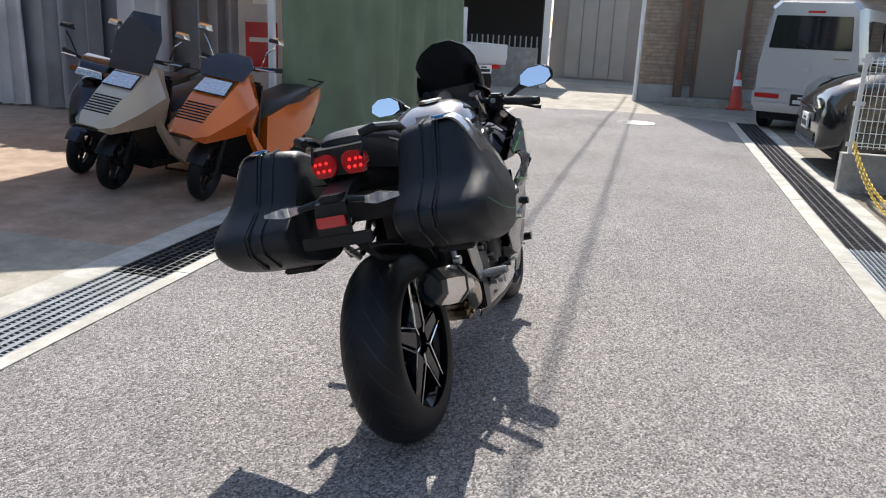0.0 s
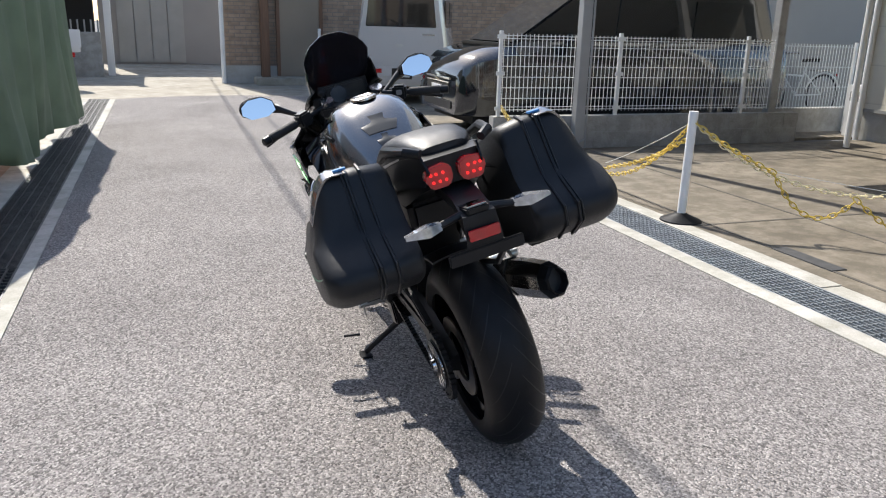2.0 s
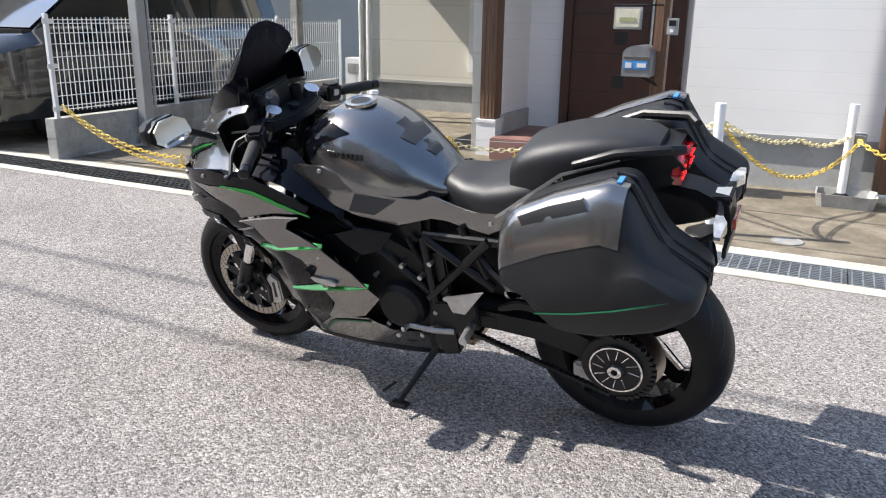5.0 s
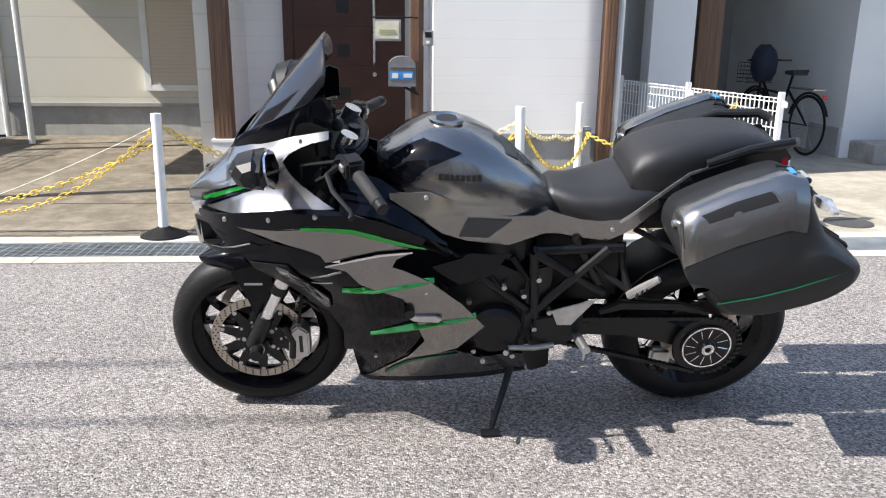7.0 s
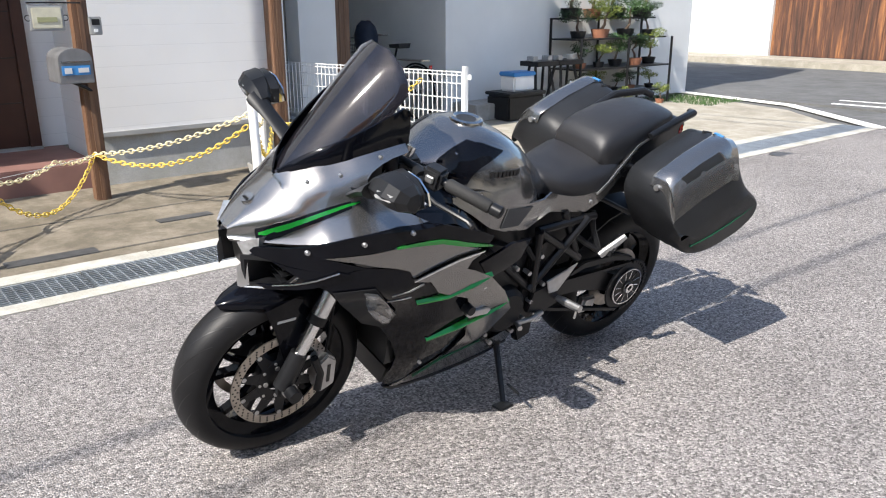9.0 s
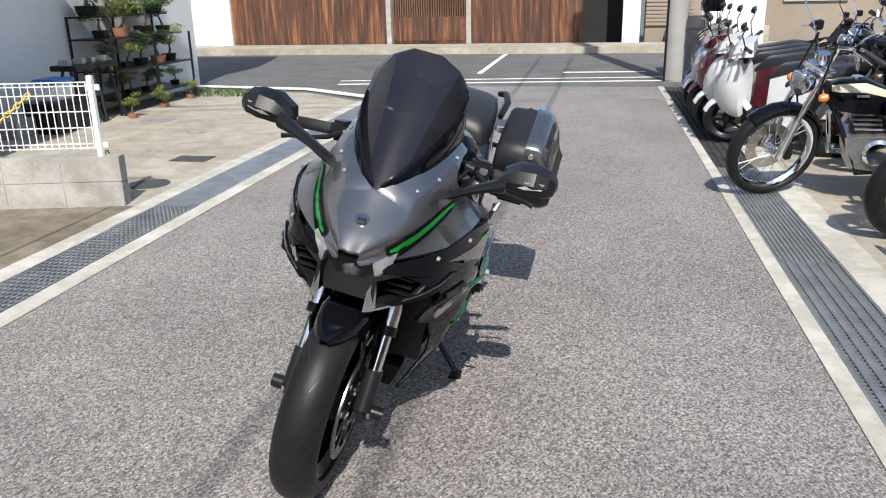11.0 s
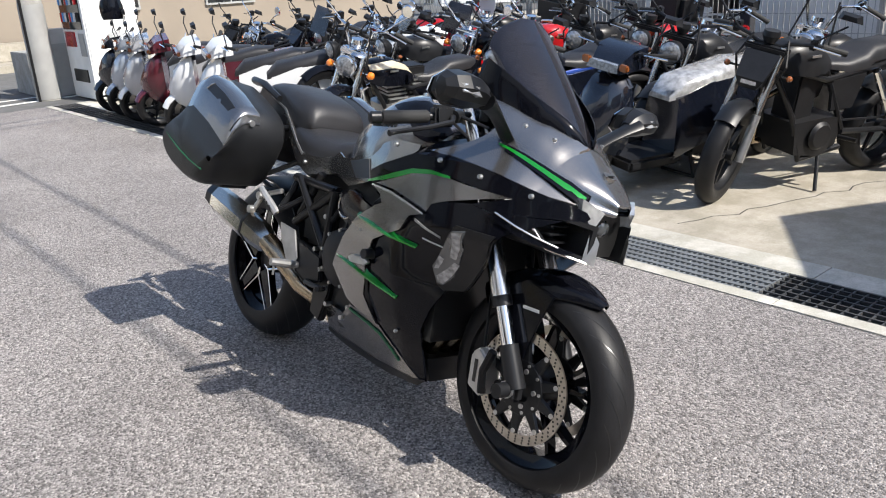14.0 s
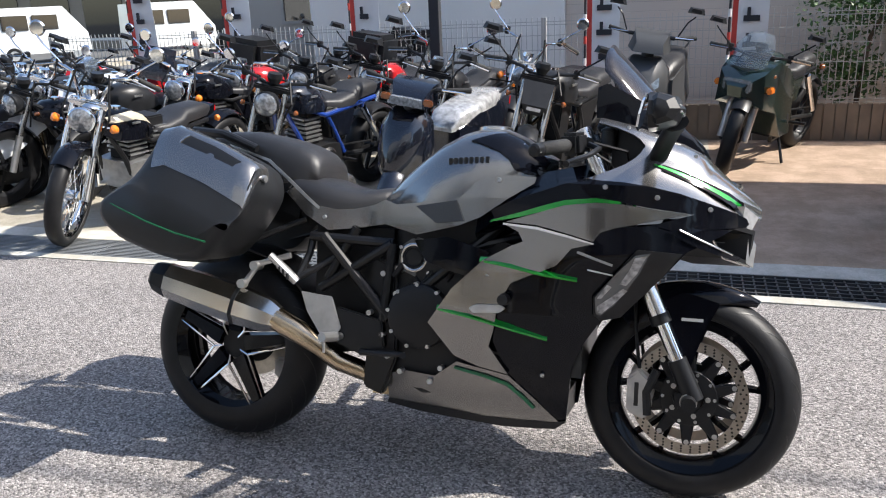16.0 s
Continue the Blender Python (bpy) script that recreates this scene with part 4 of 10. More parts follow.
# fork, calipers, front fender
FORK_TOP_Y, FORK_TOP_Z = 1.135, 0.99
for s in (-1, 1):
    x = FRONT_C[0] + s * 0.103
    a0 = Vector((x, FRONT_C[1] + 0.005, FRONT_C[2] + 0.02))
    top = Vector((x, FORK_TOP_Y, FORK_TOP_Z))
    d = (top - a0).normalized()
    leg = part("fork_leg", cyl(a0 + d * 0.06, a0 + d * 0.30, 0.019, n=18), CHROME, moto, "bright chrome fork tube")
    part("outer_tube", cyl(a0 + d * 0.205, top, 0.0255, n=18), BRIGHT_ALU, leg, "silver upper fork tube")
    part("tube_collar", cyl(a0 + d * 0.195, a0 + d * 0.222, 0.0275, n=18), SATIN_BLACK, leg)
    low = bmesh.new()
    cyl_into(low, a0 - d * 0.02, a0 + d * 0.095, 0.027, 0.025, 16)
    box_into(low, (x - 0.018, FRONT_C[1] - 0.035, FRONT_C[2] - 0.03), (x + 0.018, FRONT_C[1] + 0.03, FRONT_C[2] + 0.03), 0.01)
    part("lower_leg", low, SATIN_BLACK, leg, "black lower fork leg")
    cal = prism([(1.285, 0.245), (1.335, 0.225), (1.352, 0.26), (1.345, 0.335), (1.315, 0.36), (1.285, 0.335)], FRONT_C[0] + s * 0.050, FRONT_C[0] + s * 0.108, "x", 0.006)
    cp = part("brake_caliper", cal, ALU, moto, "silver radial brake caliper")
    part("caliper_mark", box((FRONT_C[0] + s * 0.1085, 1.305, 0.262), (FRONT_C[0] + s * 0.1095, 1.316, 0.325)), MARK_DARK, cp)
    part("caliper_mount", tube([(x, 1.36, 0.36), (x, 1.335, 0.30), (x, 1.34, 0.24)], 0.012, 8), SATIN_BLACK, moto)
    part("brake_hose", tube([(FRONT_C[0] + s * 0.09, 1.315, 0.36), (FRONT_C[0] + s * 0.08, 1.30, 0.46), (FRONT_C[0] + s * 0.07, 1.29, 0.62)], 0.005, 6), RUBBER, moto)
fend = bmesh.new()
rings = []
for k in range(17):
    u0 = k / 16
    a = radians(57 + 75 * u0)
    hw = lerp_table([(0, 0.012), (0.06, 0.034), (0.2, 0.058), (0.4, 0.076), (0.7, 0.080), (1.0, 0.070)], u0)
    r = 0.303 + 0.010 * (1 - u0) ** 2 + 0.004 * u0
    drop = lerp_table([(0, 0.006), (0.2, 0.03), (0.45, 0.065), (0.7, 0.075), (1.0, 0.06)], u0)
    dy, dz = math.cos(a), math.sin(a)
    row = []
    for inner in (0, 1):
        seq = range(13) if not inner else range(12, -1, -1)
        for q in seq:
            v = -1 + q / 6
            rr = r - 0.010 * v * v - drop * max(0.0, abs(v) - 0.45) ** 1.5 / 0.41 - 0.005 * inner
            row.append((FRONT_C[0] + hw * math.sin(v * 1.35) / math.sin(1.35) * (0.96 if inner else 1.0), FRONT_C[1] + rr * dy, FRONT_C[2] + rr * dz))
    rings.append(row)
loft_into(fend, rings)
bmesh.ops.recalc_face_normals(fend, faces=fend.faces)
fender = part("front_fender", fend, GLOSS_BLACK, moto, "gloss black front fender")
for s in (-1, 1):
    part("fender_stay", prism([(1.405, 0.37), (1.44, 0.36), (1.475, 0.47), (1.51, 0.545), (1.42, 0.570), (1.35, 0.535), (1.375, 0.46)], FRONT_C[0] + s * 0.072, FRONT_C[0] + s * 0.079, "x", 0.003), GLOSS_BLACK, fender)
    part("fender_mark", box((FRONT_C[0] + s * 0.0788, 1.415, 0.494), (FRONT_C[0] + s * 0.0800, 1.470, 0.502)), MARK_PALE, fender)

# nose and upper cowl: one skin from the chin line over a ridge up to the foot of the screen
COWL = [(1.602, 0.034, 0.77, 0.026, 0.784, 0.0, 0.792), (1.57, 0.072, 0.776, 0.058, 0.807, 0.0, 0.8272), (1.53, 0.118, 0.785, 0.094, 0.8304, 0.0, 0.862), (1.5, 0.15, 0.791, 0.112, 0.8444, 0.0, 0.89),
        (1.474, 0.176, 0.798, 0.126, 0.8564, 0.004, 0.916), (1.455, 0.19, 0.803, 0.133, 0.8634, 0.038, 0.932), (1.43, 0.206, 0.809, 0.143, 0.8706, 0.058, 0.944), (1.4, 0.219, 0.817, 0.154, 0.8816, 0.08, 0.957),
        (1.36, 0.234, 0.827, 0.168, 0.8921, 0.101, 0.968), (1.32, 0.244, 0.835, 0.18, 0.9051, 0.117, 0.985), (1.28, 0.252, 0.841, 0.188, 0.9161, 0.128, 1.0), (1.2, 0.262, 0.851, 0.198, 0.9321, 0.139, 1.019),
        (1.16, 0.264, 0.855, 0.2, 0.9381, 0.141, 1.023)]


def cowl_row(y):
    return [lerp_table([(r[0], r[k]) for r in COWL[::-1]], y) for k in range(1, 7)]


def cowl_curve(y, n=13):
    """The section of the cowl: chin line, hollow side, ridge, swelling top."""
    bx, bz, rx, rz, tx, tz = cowl_row(y)
    out = []
    for k in range(n):
        u = k / (n - 1)
        if u <= 0.4:
            v = u / 0.4
            out.append((bx + (rx - bx) * v - 0.006 * math.sin(math.pi * v), bz + (rz - bz) * v - 0.003 * math.sin(math.pi * v)))
        else:
            v = (u - 0.4) / 0.6
            out.append((rx + (tx - rx) * v + 0.010 * math.sin(math.pi * v), rz + (tz - rz) * v + 0.007 * math.sin(math.pi * v)))
    return out


def cowl_half(y, z):
    c = cowl_curve(y, 25)
    return lerp_table([(b, a) for a, b in c], z)


def grid_mesh(rows, thick):
    bm = bmesh.new()
    vs = [[bm.verts.new(p) for p in r] for r in rows]
    for a, b in zip(vs, vs[1:]):
        for i in range(len(a) - 1):
            bm.faces.new((a[i], a[i + 1], b[i + 1], b[i]))
    bmesh.ops.remove_doubles(bm, verts=bm.verts[:], dist=0.0004)
    bmesh.ops.recalc_face_normals(bm, faces=bm.faces)
    if sum(f.normal.z * f.calc_area() for f in bm.faces) < 0:
        bmesh.ops.reverse_faces(bm, faces=bm.faces)
    if thick:
        thicken(bm, thick)
    return bm


def cowl_strip(y, lo, hi, s, n=8, off=0.0):
    out = []
    for k in range(n + 1):
        z = lo + (hi - lo) * k / n
        out.append((s * (cowl_half(y, z) + off), y, z + off * 0.7))
    return out


rows = []
for k in range(24):
    y = 1.602 - (1.602 - 1.31) * k / 23
    c = cowl_curve(y)
    if y > 1.474:
        rows.append([(x, y - 0.012 * (x / 0.15) ** 2, z) for x, z in c] + [(-x, y - 0.012 * (x / 0.15) ** 2, z) for x, z in c[-2::-1]])
nose_rows = rows
cowl = part("upper_cowl", grid_mesh(nose_rows, (0, -0.002, -0.006)), SILVER_MET, moto, "metallic silver nose cowl", 45)
for s in (-1, 1):
    side_rows = []
    for k in range(16):
        y = 1.478 - (1.478 - 1.305) * k / 15
        side_rows.append([(s * x, y - 0.012 * (x / 0.15) ** 2 * max(0.0, (y - 1.42) / 0.06), z) for x, z in cowl_curve(y)])
    part("cowl_side", grid_mesh(side_rows, (-s * 0.004, 0, -0.004)), SILVER_MET, cowl, "metallic silver cowl side", 45)
    low_rows, horn_rows = [], []
    for k in range(13):
        y = 1.306 - (1.306 - 1.165) * k / 12
        hi = lerp_table([(1.165, 0.852), (1.19, 0.862), (1.22, 0.875), (1.26, 0.895), (1.29, 0.918), (1.306, 0.945)], y)
        low_rows.append(cowl_strip(y, cowl_row(y)[1], hi, s, 6))
    for k in range(9):
        y = 1.306 - (1.306 - 1.185) * k / 8
        lo = lerp_table([(1.185, 1.004), (1.23, 0.992), (1.27, 0.976), (1.295, 0.960), (1.306, 0.945)], y)
        horn_rows.append(cowl_strip(y, lo, cowl_row(y)[5], s, 4))
    part("cowl_rear", grid_mesh(low_rows, (-s * 0.004, 0, -0.004)), SILVER_MET, cowl, "", 45)
    part("cowl_horn", grid_mesh(horn_rows, (-s * 0.004, 0, -0.004)), SILVER_MET, cowl, "thin silver horn beside the screen", 45)
    stripe_rows = []
    for y, lo, hi in ((1.548, 0.790, 0.800), (1.535, 0.797, 0.809), (1.515, 0.809, 0.822), (1.49, 0.824, 0.835), (1.45, 0.845, 0.854), (1.40, 0.867, 0.875), (1.36, 0.883, 0.889), (1.33, 0.893, 0.897)):
        stripe_rows.append(cowl_strip(y, lo, hi, s, 3, 0.0035))
    part("cowl_stripe", grid_mesh(stripe_rows, (-s * 0.003, 0, -0.001)), GREEN, cowl, "bright green nose stripe", 45)
    edge_rows = [cowl_strip(y, lo, hi, s, 2, 0.0030) for y, lo, hi in ((1.553, 0.784, 0.806), (1.535, 0.789, 0.817), (1.515, 0.801, 0.831), (1.49, 0.817, 0.842), (1.45, 0.838, 0.860), (1.40, 0.860, 0.880), (1.35, 0.881, 0.896))]
    part("stripe_edge", grid_mesh(edge_rows, (-s * 0.003, 0, -0.001)), GLOSS_BLACK, cowl, "black edge of the stripe", 45)
part("emblem", cyl((0, 1.537, 0.851), (0, 1.541, 0.859), 0.017, n=24), STEEL, cowl, "round metal nose emblem")
for k in range(3):
    part("emblem_bar", box((-0.011 + 0.0075 * k, 1.529, 0.8575), (-0.007 + 0.0075 * k, 1.549, 0.8595)), MARK_DARK, cowl)
for y, dz in ((1.43, -0.018), (1.36, -0.018), (1.26, -0.012)):
    bolt(y, cowl_row(y)[5] + dz, cowl, cowl_half, 0.0055)
# lamps and intakes under the nose
part("headlamp_recess", loft([[(-0.085, 1.555, 0.772), (0.085, 1.555, 0.772), (0.06, 1.54, 0.655), (-0.06, 1.54, 0.655)], [(-0.08, 1.43, 0.77), (0.08, 1.43, 0.77), (0.06, 1.43, 0.66), (-0.06, 1.43, 0.66)]]), MARK_DARK, moto, "black headlamp recess")
hl = part("headlamp", lathe([(0.0001, 0.022), (0.014, 0.019), (0.024, 0.01), (0.029, 0.0), (0.034, 0.0), (0.036, -0.02), (0.0001, -0.02)], (0, 1.538, 0.730), 28, "y", False), DARK_LENS, moto, "round projector headlamp")
part("bezel", lathe([(0.034, 0.004), (0.040, 0.002), (0.040, -0.015), (0.034, -0.015)], (0, 1.538, 0.730), 28, "y"), SATIN_BLACK, hl)
part("headlamp_visor", box((-0.055, 1.49, 0.766), (0.055, 1.585, 0.778), 0.005), GLOSS_BLACK, moto)
for s in (-1, 1):
    part("position_lamp", loft([[(s * 0.060, 1.592, 0.772), (s * 0.105, 1.555, 0.800), (s * 0.098, 1.552, 0.770), (s * 0.070, 1.572, 0.728)], [(s * 0.055, 1.55, 0.770), (s * 0.10, 1.51, 0.798), (s * 0.095, 1.51, 0.768), (s * 0.066, 1.53, 0.728)]]), LENS, moto, "white position lamp")
    duct = bmesh.new()
    outer = [(s * 0.066, 1.585, 0.738), (s * 0.165, 1.500, 0.760), (s * 0.182, 1.475, 0.720), (s * 0.150, 1.505, 0.668), (s * 0.070, 1.575, 0.645)]
    inner = [(s * 0.075, 1.578, 0.728), (s * 0.160, 1.502, 0.748), (s * 0.172, 1.482, 0.718), (s * 0.146, 1.503, 0.680), (s * 0.077, 1.572, 0.660)]
    back = [(p[0] * 0.9, p[1] - 0.12, p[2]) for p in inner]
    back_o = [(p[0] * 0.97, p[1] - 0.14, p[2]) for p in outer]
    loft_into(duct, [back, inner, outer, back_o], caps=False)
    bmesh.ops.recalc_face_normals(duct, faces=duct.faces)
    iv = part("air_intake", duct, SATIN_BLACK, moto, "black ram-air intake duct")
    part("intake_back", loft([back, [(p[0], p[1] - 0.01, p[2]) for p in back]]), MARK_DARK, iv)
    for k in range(3):
        z = 0.682 + 0.02 * k
        part("vane", box((min(s * 0.085, s * 0.15), 1.46, z), (max(s * 0.085, s * 0.15), 1.51, z + 0.004)), SATIN_BLACK, iv)
    part("intake_lip", tube([outer[4], outer[3], outer[2]], 0.0035, 6), STEEL, iv, "thin silver intake lip")
    lipw = loft([[(s * 0.060, 1.590, 0.700), (s * 0.072, 1.580, 0.645), (s * 0.058, 1.585, 0.642)], [(s * 0.072, 1.570, 0.735), (s * 0.084, 1.565, 0.655), (s * 0.07, 1.565, 0.650)]])
    part("chin_fin", lipw, ALU, moto, "pale pointed chin fin")
    part("chin_wing", sheet([(1.555, 0.668), (1.53, 0.676), (1.40, 0.735), (1.37, 0.728), (1.45, 0.690), (1.54, 0.660)], s, off=0.004), GLOSS_BLACK, moto, "gloss black chin winglet")
    part("wing_edge", tube([(s * (skin(y, z) + 0.005), y, z) for y, z in ((1.40, 0.735), (1.45, 0.712), (1.49, 0.694), (1.53, 0.676))], 0.0026, 6), BRIGHT_ALU, moto, "thin silver winglet edge")

# windscreen
rings_o = []
for k in range(13):
    u = k / 12
    y0 = 1.468 - 0.262 * u + 0.006 * math.sin(math.pi * u)
    z0 = 0.912 + 0.318 * u + 0.004 * math.sin(math.pi * u)
    h = lerp_table([(0, 0.022), (0.12, 0.058), (0.3, 0.102), (0.5, 0.130), (0.75, 0.134), (0.88, 0.112), (0.96, 0.074), (1.0, 0.040)], u)
    row = []
    for q in range(13):
        v = -1 + q / 6
        x = h * v
        row.append((x, y0 - 6.2 * x * x * (1 - 0.35 * u), z0 - 0.6 * x * x))
    rings_o.append(row)
bm = bmesh.new()
vs = [[bm.verts.new(p) for p in r] for r in rings_o]
for a, b in zip(vs, vs[1:]):
    for i in range(12):
        bm.faces.new((a[i], a[i + 1], b[i + 1], b[i]))
bmesh.ops.recalc_face_normals(bm, faces=bm.faces)
thicken(bm, (0, -0.003, -0.001))
part("windscreen", bm, SMOKE, moto, "dark smoked touring windscreen", 60)
for s in (-1, 1):
    band = []
    for y, xu, dz in ((1.468, 0.010, 0.004), (1.45, 0.036, 0.020), (1.42, 0.060, 0.034), (1.38, 0.086, 0.046), (1.33, 0.110, 0.056), (1.28, 0.126, 0.068), (1.23, 0.134, 0.082), (1.20, 0.135, 0.090), (1.175, 0.130, 0.078)):
        bx, bz, rx, rz, tx, tz = cowl_row(y)
        band.append([(s * (tx + 0.002), y, tz - 0.004), (s * (tx * 0.45 + xu * 0.55 + 0.006), y, tz + dz * 0.5), (s * (xu + 0.002), y, tz + dz)])
    bm = grid_mesh(band, None)
    thicken(bm, (-s * 0.005, 0, 0))
    part("screen_side", bm, GLOSS_BLACK, moto, "gloss black screen surround", 60)
part("instrument_cover", loft([[(-0.10, 1.40, 0.93), (0.10, 1.40, 0.93), (0.09, 1.40, 0.80), (-0.09, 1.40, 0.80)], [(-0.12, 1.30, 1.00), (0.12, 1.30, 1.00), (0.12, 1.30, 0.80), (-0.12, 1.30, 0.80)], [(-0.10, 1.215, 1.035), (0.10, 1.215, 1.035), (0.10, 1.215, 0.90), (-0.10, 1.215, 0.90)]]), SATIN_BLACK, moto, "black instrument cowl")
dash = part("instrument_panel", box((-0.085, 1.198, 0.955), (0.085, 1.216, 1.03), 0.006), MARK_DARK, moto, "dark instrument display")
part("dial", lathe([(0.0001, 0), (0.033, 0), (0.036, -0.006), (0.033, -0.012), (0.0001, -0.012)], (-0.03, 1.197, 0.992), 24, "y", False), DARK_LENS, dash)

# mirrors: a flat blade of an arm, a slim pointed housing, the lamp low at its front
def oval(x, y, z, hy, hz, n=12, tip=0.0):
    out = []
    for k in range(n):
        a = 2 * math.pi * k / n
        c, q = math.cos(a), math.sin(a)
        out.append((x, y + hy * (c if c > 0 else c * 0.45), z + hz * q + tip * max(0.0, c)))
    return out


for s in (-1, 1):
    arm = loft([oval(s * 0.150, 1.325, 0.905, 0.030, 0.010), oval(s * 0.175, 1.330, 0.918, 0.034, 0.013), oval(s * 0.215, 1.345, 0.945, 0.032, 0.012), oval(s * 0.260, 1.362, 0.972, 0.032, 0.016), oval(s * 0.300, 1.370, 0.992, 0.040, 0.024)])
    mr = part("mirror", arm, SATIN_BLACK, moto, "black wing mirror with built-in indicator", 50)
    shell = loft([oval(s * 0.275, 1.358, 0.988, 0.024, 0.016, 8), oval(s * 0.295, 1.352, 1.000, 0.040, 0.028, 8), oval(s * 0.325, 1.346, 1.008, 0.055, 0.039, 8), oval(s * 0.365, 1.343, 1.011, 0.060, 0.041, 8), oval(s * 0.398, 1.341, 1.010, 0.050, 0.036, 8), oval(s * 0.416, 1.340, 1.008, 0.028, 0.024, 8), oval(s * 0.422, 1.338, 1.008, 0.010, 0.008, 8)])
    part("housing", shell, SATIN_BLACK, mr, "", 20)
    bm = prism([(s * 0.282, 0.985), (s * 0.318, 0.968), (s * 0.385, 0.970), (s * 0.417, 0.995), (s * 0.412, 1.026), (s * 0.380, 1.047), (s * 0.322, 1.046), (s * 0.286, 1.022)], 1.303, 1.308, "y")
    for v in bm.verts:
        v.co.y += (v.co.z - 1.008) * 0.24
    part("glass", bm, MIRROR, mr, "mirror glass reflecting the sky")
    part("glass_rim", loft([[(s * (0.352 + (a - 0.352) * 1.05), 1.321, 1.008 + (b - 1.008) * 1.07) for a, b in ((0.282, 0.985), (0.318, 0.968), (0.385, 0.970), (0.417, 0.995), (0.412, 1.026), (0.380, 1.047), (0.322, 1.046), (0.286, 1.022))], [(s * a, 1.345, b) for a, b in ((0.282, 0.985), (0.318, 0.968), (0.385, 0.970), (0.417, 0.995), (0.412, 1.026), (0.380, 1.047), (0.322, 1.046), (0.286, 1.022))]]), SATIN_BLACK, mr)
    part("indicator", loft([[(s * 0.308, 1.386, 0.994), (s * 0.308, 1.384, 1.010), (s * 0.308, 1.370, 0.990)], [(s * 0.345, 1.402, 0.998), (s * 0.346, 1.400, 1.017), (s * 0.346, 1.380, 0.987)], [(s * 0.385, 1.395, 1.004), (s * 0.386, 1.392, 1.021), (s * 0.386, 1.375, 0.992)], [(s * 0.400, 1.382, 1.010), (s * 0.400, 1.381, 1.018), (s * 0.398, 1.372, 1.004)]]), LENS, mr, "clear indicator lens")
    part("joint", cyl((s * 0.150, 1.325, 0.893), (s * 0.160, 1.328, 0.930), 0.018, n=14), SATIN_BLACK, mr)

# handlebars
for s in (-1, 1):
    root, tip = Vector((s * 0.135, 1.155, 0.955)), Vector((s * 0.37, 1.045, 0.915))
    if s > 0:
        tip = Vector((0.375, 1.065, 0.915))
    d = (tip - root).normalized()
    hb = part("handlebar", cyl(root - d * 0.03, tip, 0.011, n=12), SATIN_BLACK, moto, "black clip-on handlebar")
    part("grip", tube([root + d * 0.115, root + d * 0.12, tip - d * 0.022, tip - d * 0.018], [0.014, 0.0175, 0.0175, 0.015], 16), GRIP, hb, "black rubber grip")
    part("bar_end", tube([tip - d * 0.018, tip - d * 0.014, tip + d * 0.012, tip + d * 0.016], [0.012, 0.0165, 0.0165, 0.011], 14), SATIN_BLACK, hb, "black bar end")
    part("switch_box", box((-0.028, -0.026, -0.028), (0.028, 0.026, 0.030), 0.008, Matrix.Translation(root + d * 0.075) @ d.to_track_quat("X", "Z").to_matrix().to_4x4()), SATIN_BLACK, hb)
    part("switch_button", box((-0.012, -0.034, -0.006), (0.012, -0.026, 0.014), 0.003, Matrix.Translation(root + d * 0.075) @ d.to_track_quat("X", "Z").to_matrix().to_4x4()), ALU, hb)
    lv = [root + d * 0.07 + Vector((0, 0.035, 0.0)), root + d * 0.10 + Vector((0, 0.075, -0.008)), root + d * 0.16 + Vector((0, 0.082, -0.018)), root + d * 0.24 + Vector((0, 0.066, -0.03)), root + d * 0.265 + Vector((0, 0.075, -0.032))]
    part("lever", tube(lv, [0.008, 0.0075, 0.0065, 0.006, 0.008], 8), SATIN_BLACK, hb, "brake or clutch lever")
    part("lever_clamp", cyl(root + d * 0.035 + Vector((0, 0.012, 0)), root + d * 0.065 + Vector((0, 0.03, 0)), 0.018, n=12), SATIN_BLACK, hb)
    part("reservoir", cyl((s * 0.118, 1.205, 0.945), (s * 0.118, 1.207, 0.985), 0.020, n=18), SATIN_BLACK, moto, "black fluid reservoir")
    part("reservoir_cap", lathe([(0.0001, 0.010), (0.012, 0.009), (0.020, 0.005), (0.022, 0.0), (0.022, -0.004), (0.0001, -0.004)], (s * 0.118, 1.207, 0.987), 18, "z", False), RUBBER, moto)
    part("cable", tube([(s * 0.18, 1.17, 0.95), (s * 0.16, 1.26, 0.93), (s * 0.10, 1.27, 0.86), (s * 0.06, 1.18, 0.80)], 0.005, 6), RUBBER, moto)
    part("cable", tube([(s * 0.20, 1.15, 0.94), (s * 0.19, 1.22, 0.90), (s * 0.12, 1.20, 0.82), (s * 0.07, 1.10, 0.78)], 0.004, 6), RUBBER, moto)
part("top_yoke", prism([(-0.13, 1.19), (0.13, 1.19), (0.13, 1.115), (0.05, 1.09), (-0.05, 1.09), (-0.13, 1.115)], 0.93, 0.962, "z", 0.006), SATIN_BLACK, moto, "black top fork yoke")
part("ignition", cyl((0, 1.13, 0.955), (0, 1.125, 0.978), 0.017, n=16), SATIN_BLACK, moto, "ignition lock")
part("lower_yoke", box((-0.13, 1.19, 0.76), (0.13, 1.27, 0.80), 0.01), FRAME_BLACK, moto)
part("ball_mount", lathe([(0.0001, 0.018), (0.013, 0.013), (0.018, 0.0), (0.013, -0.013), (0.0001, -0.018)], (-0.10, 1.165, 1.02), 14, "z", False), RUBBER, moto, "black rubber ball mount")

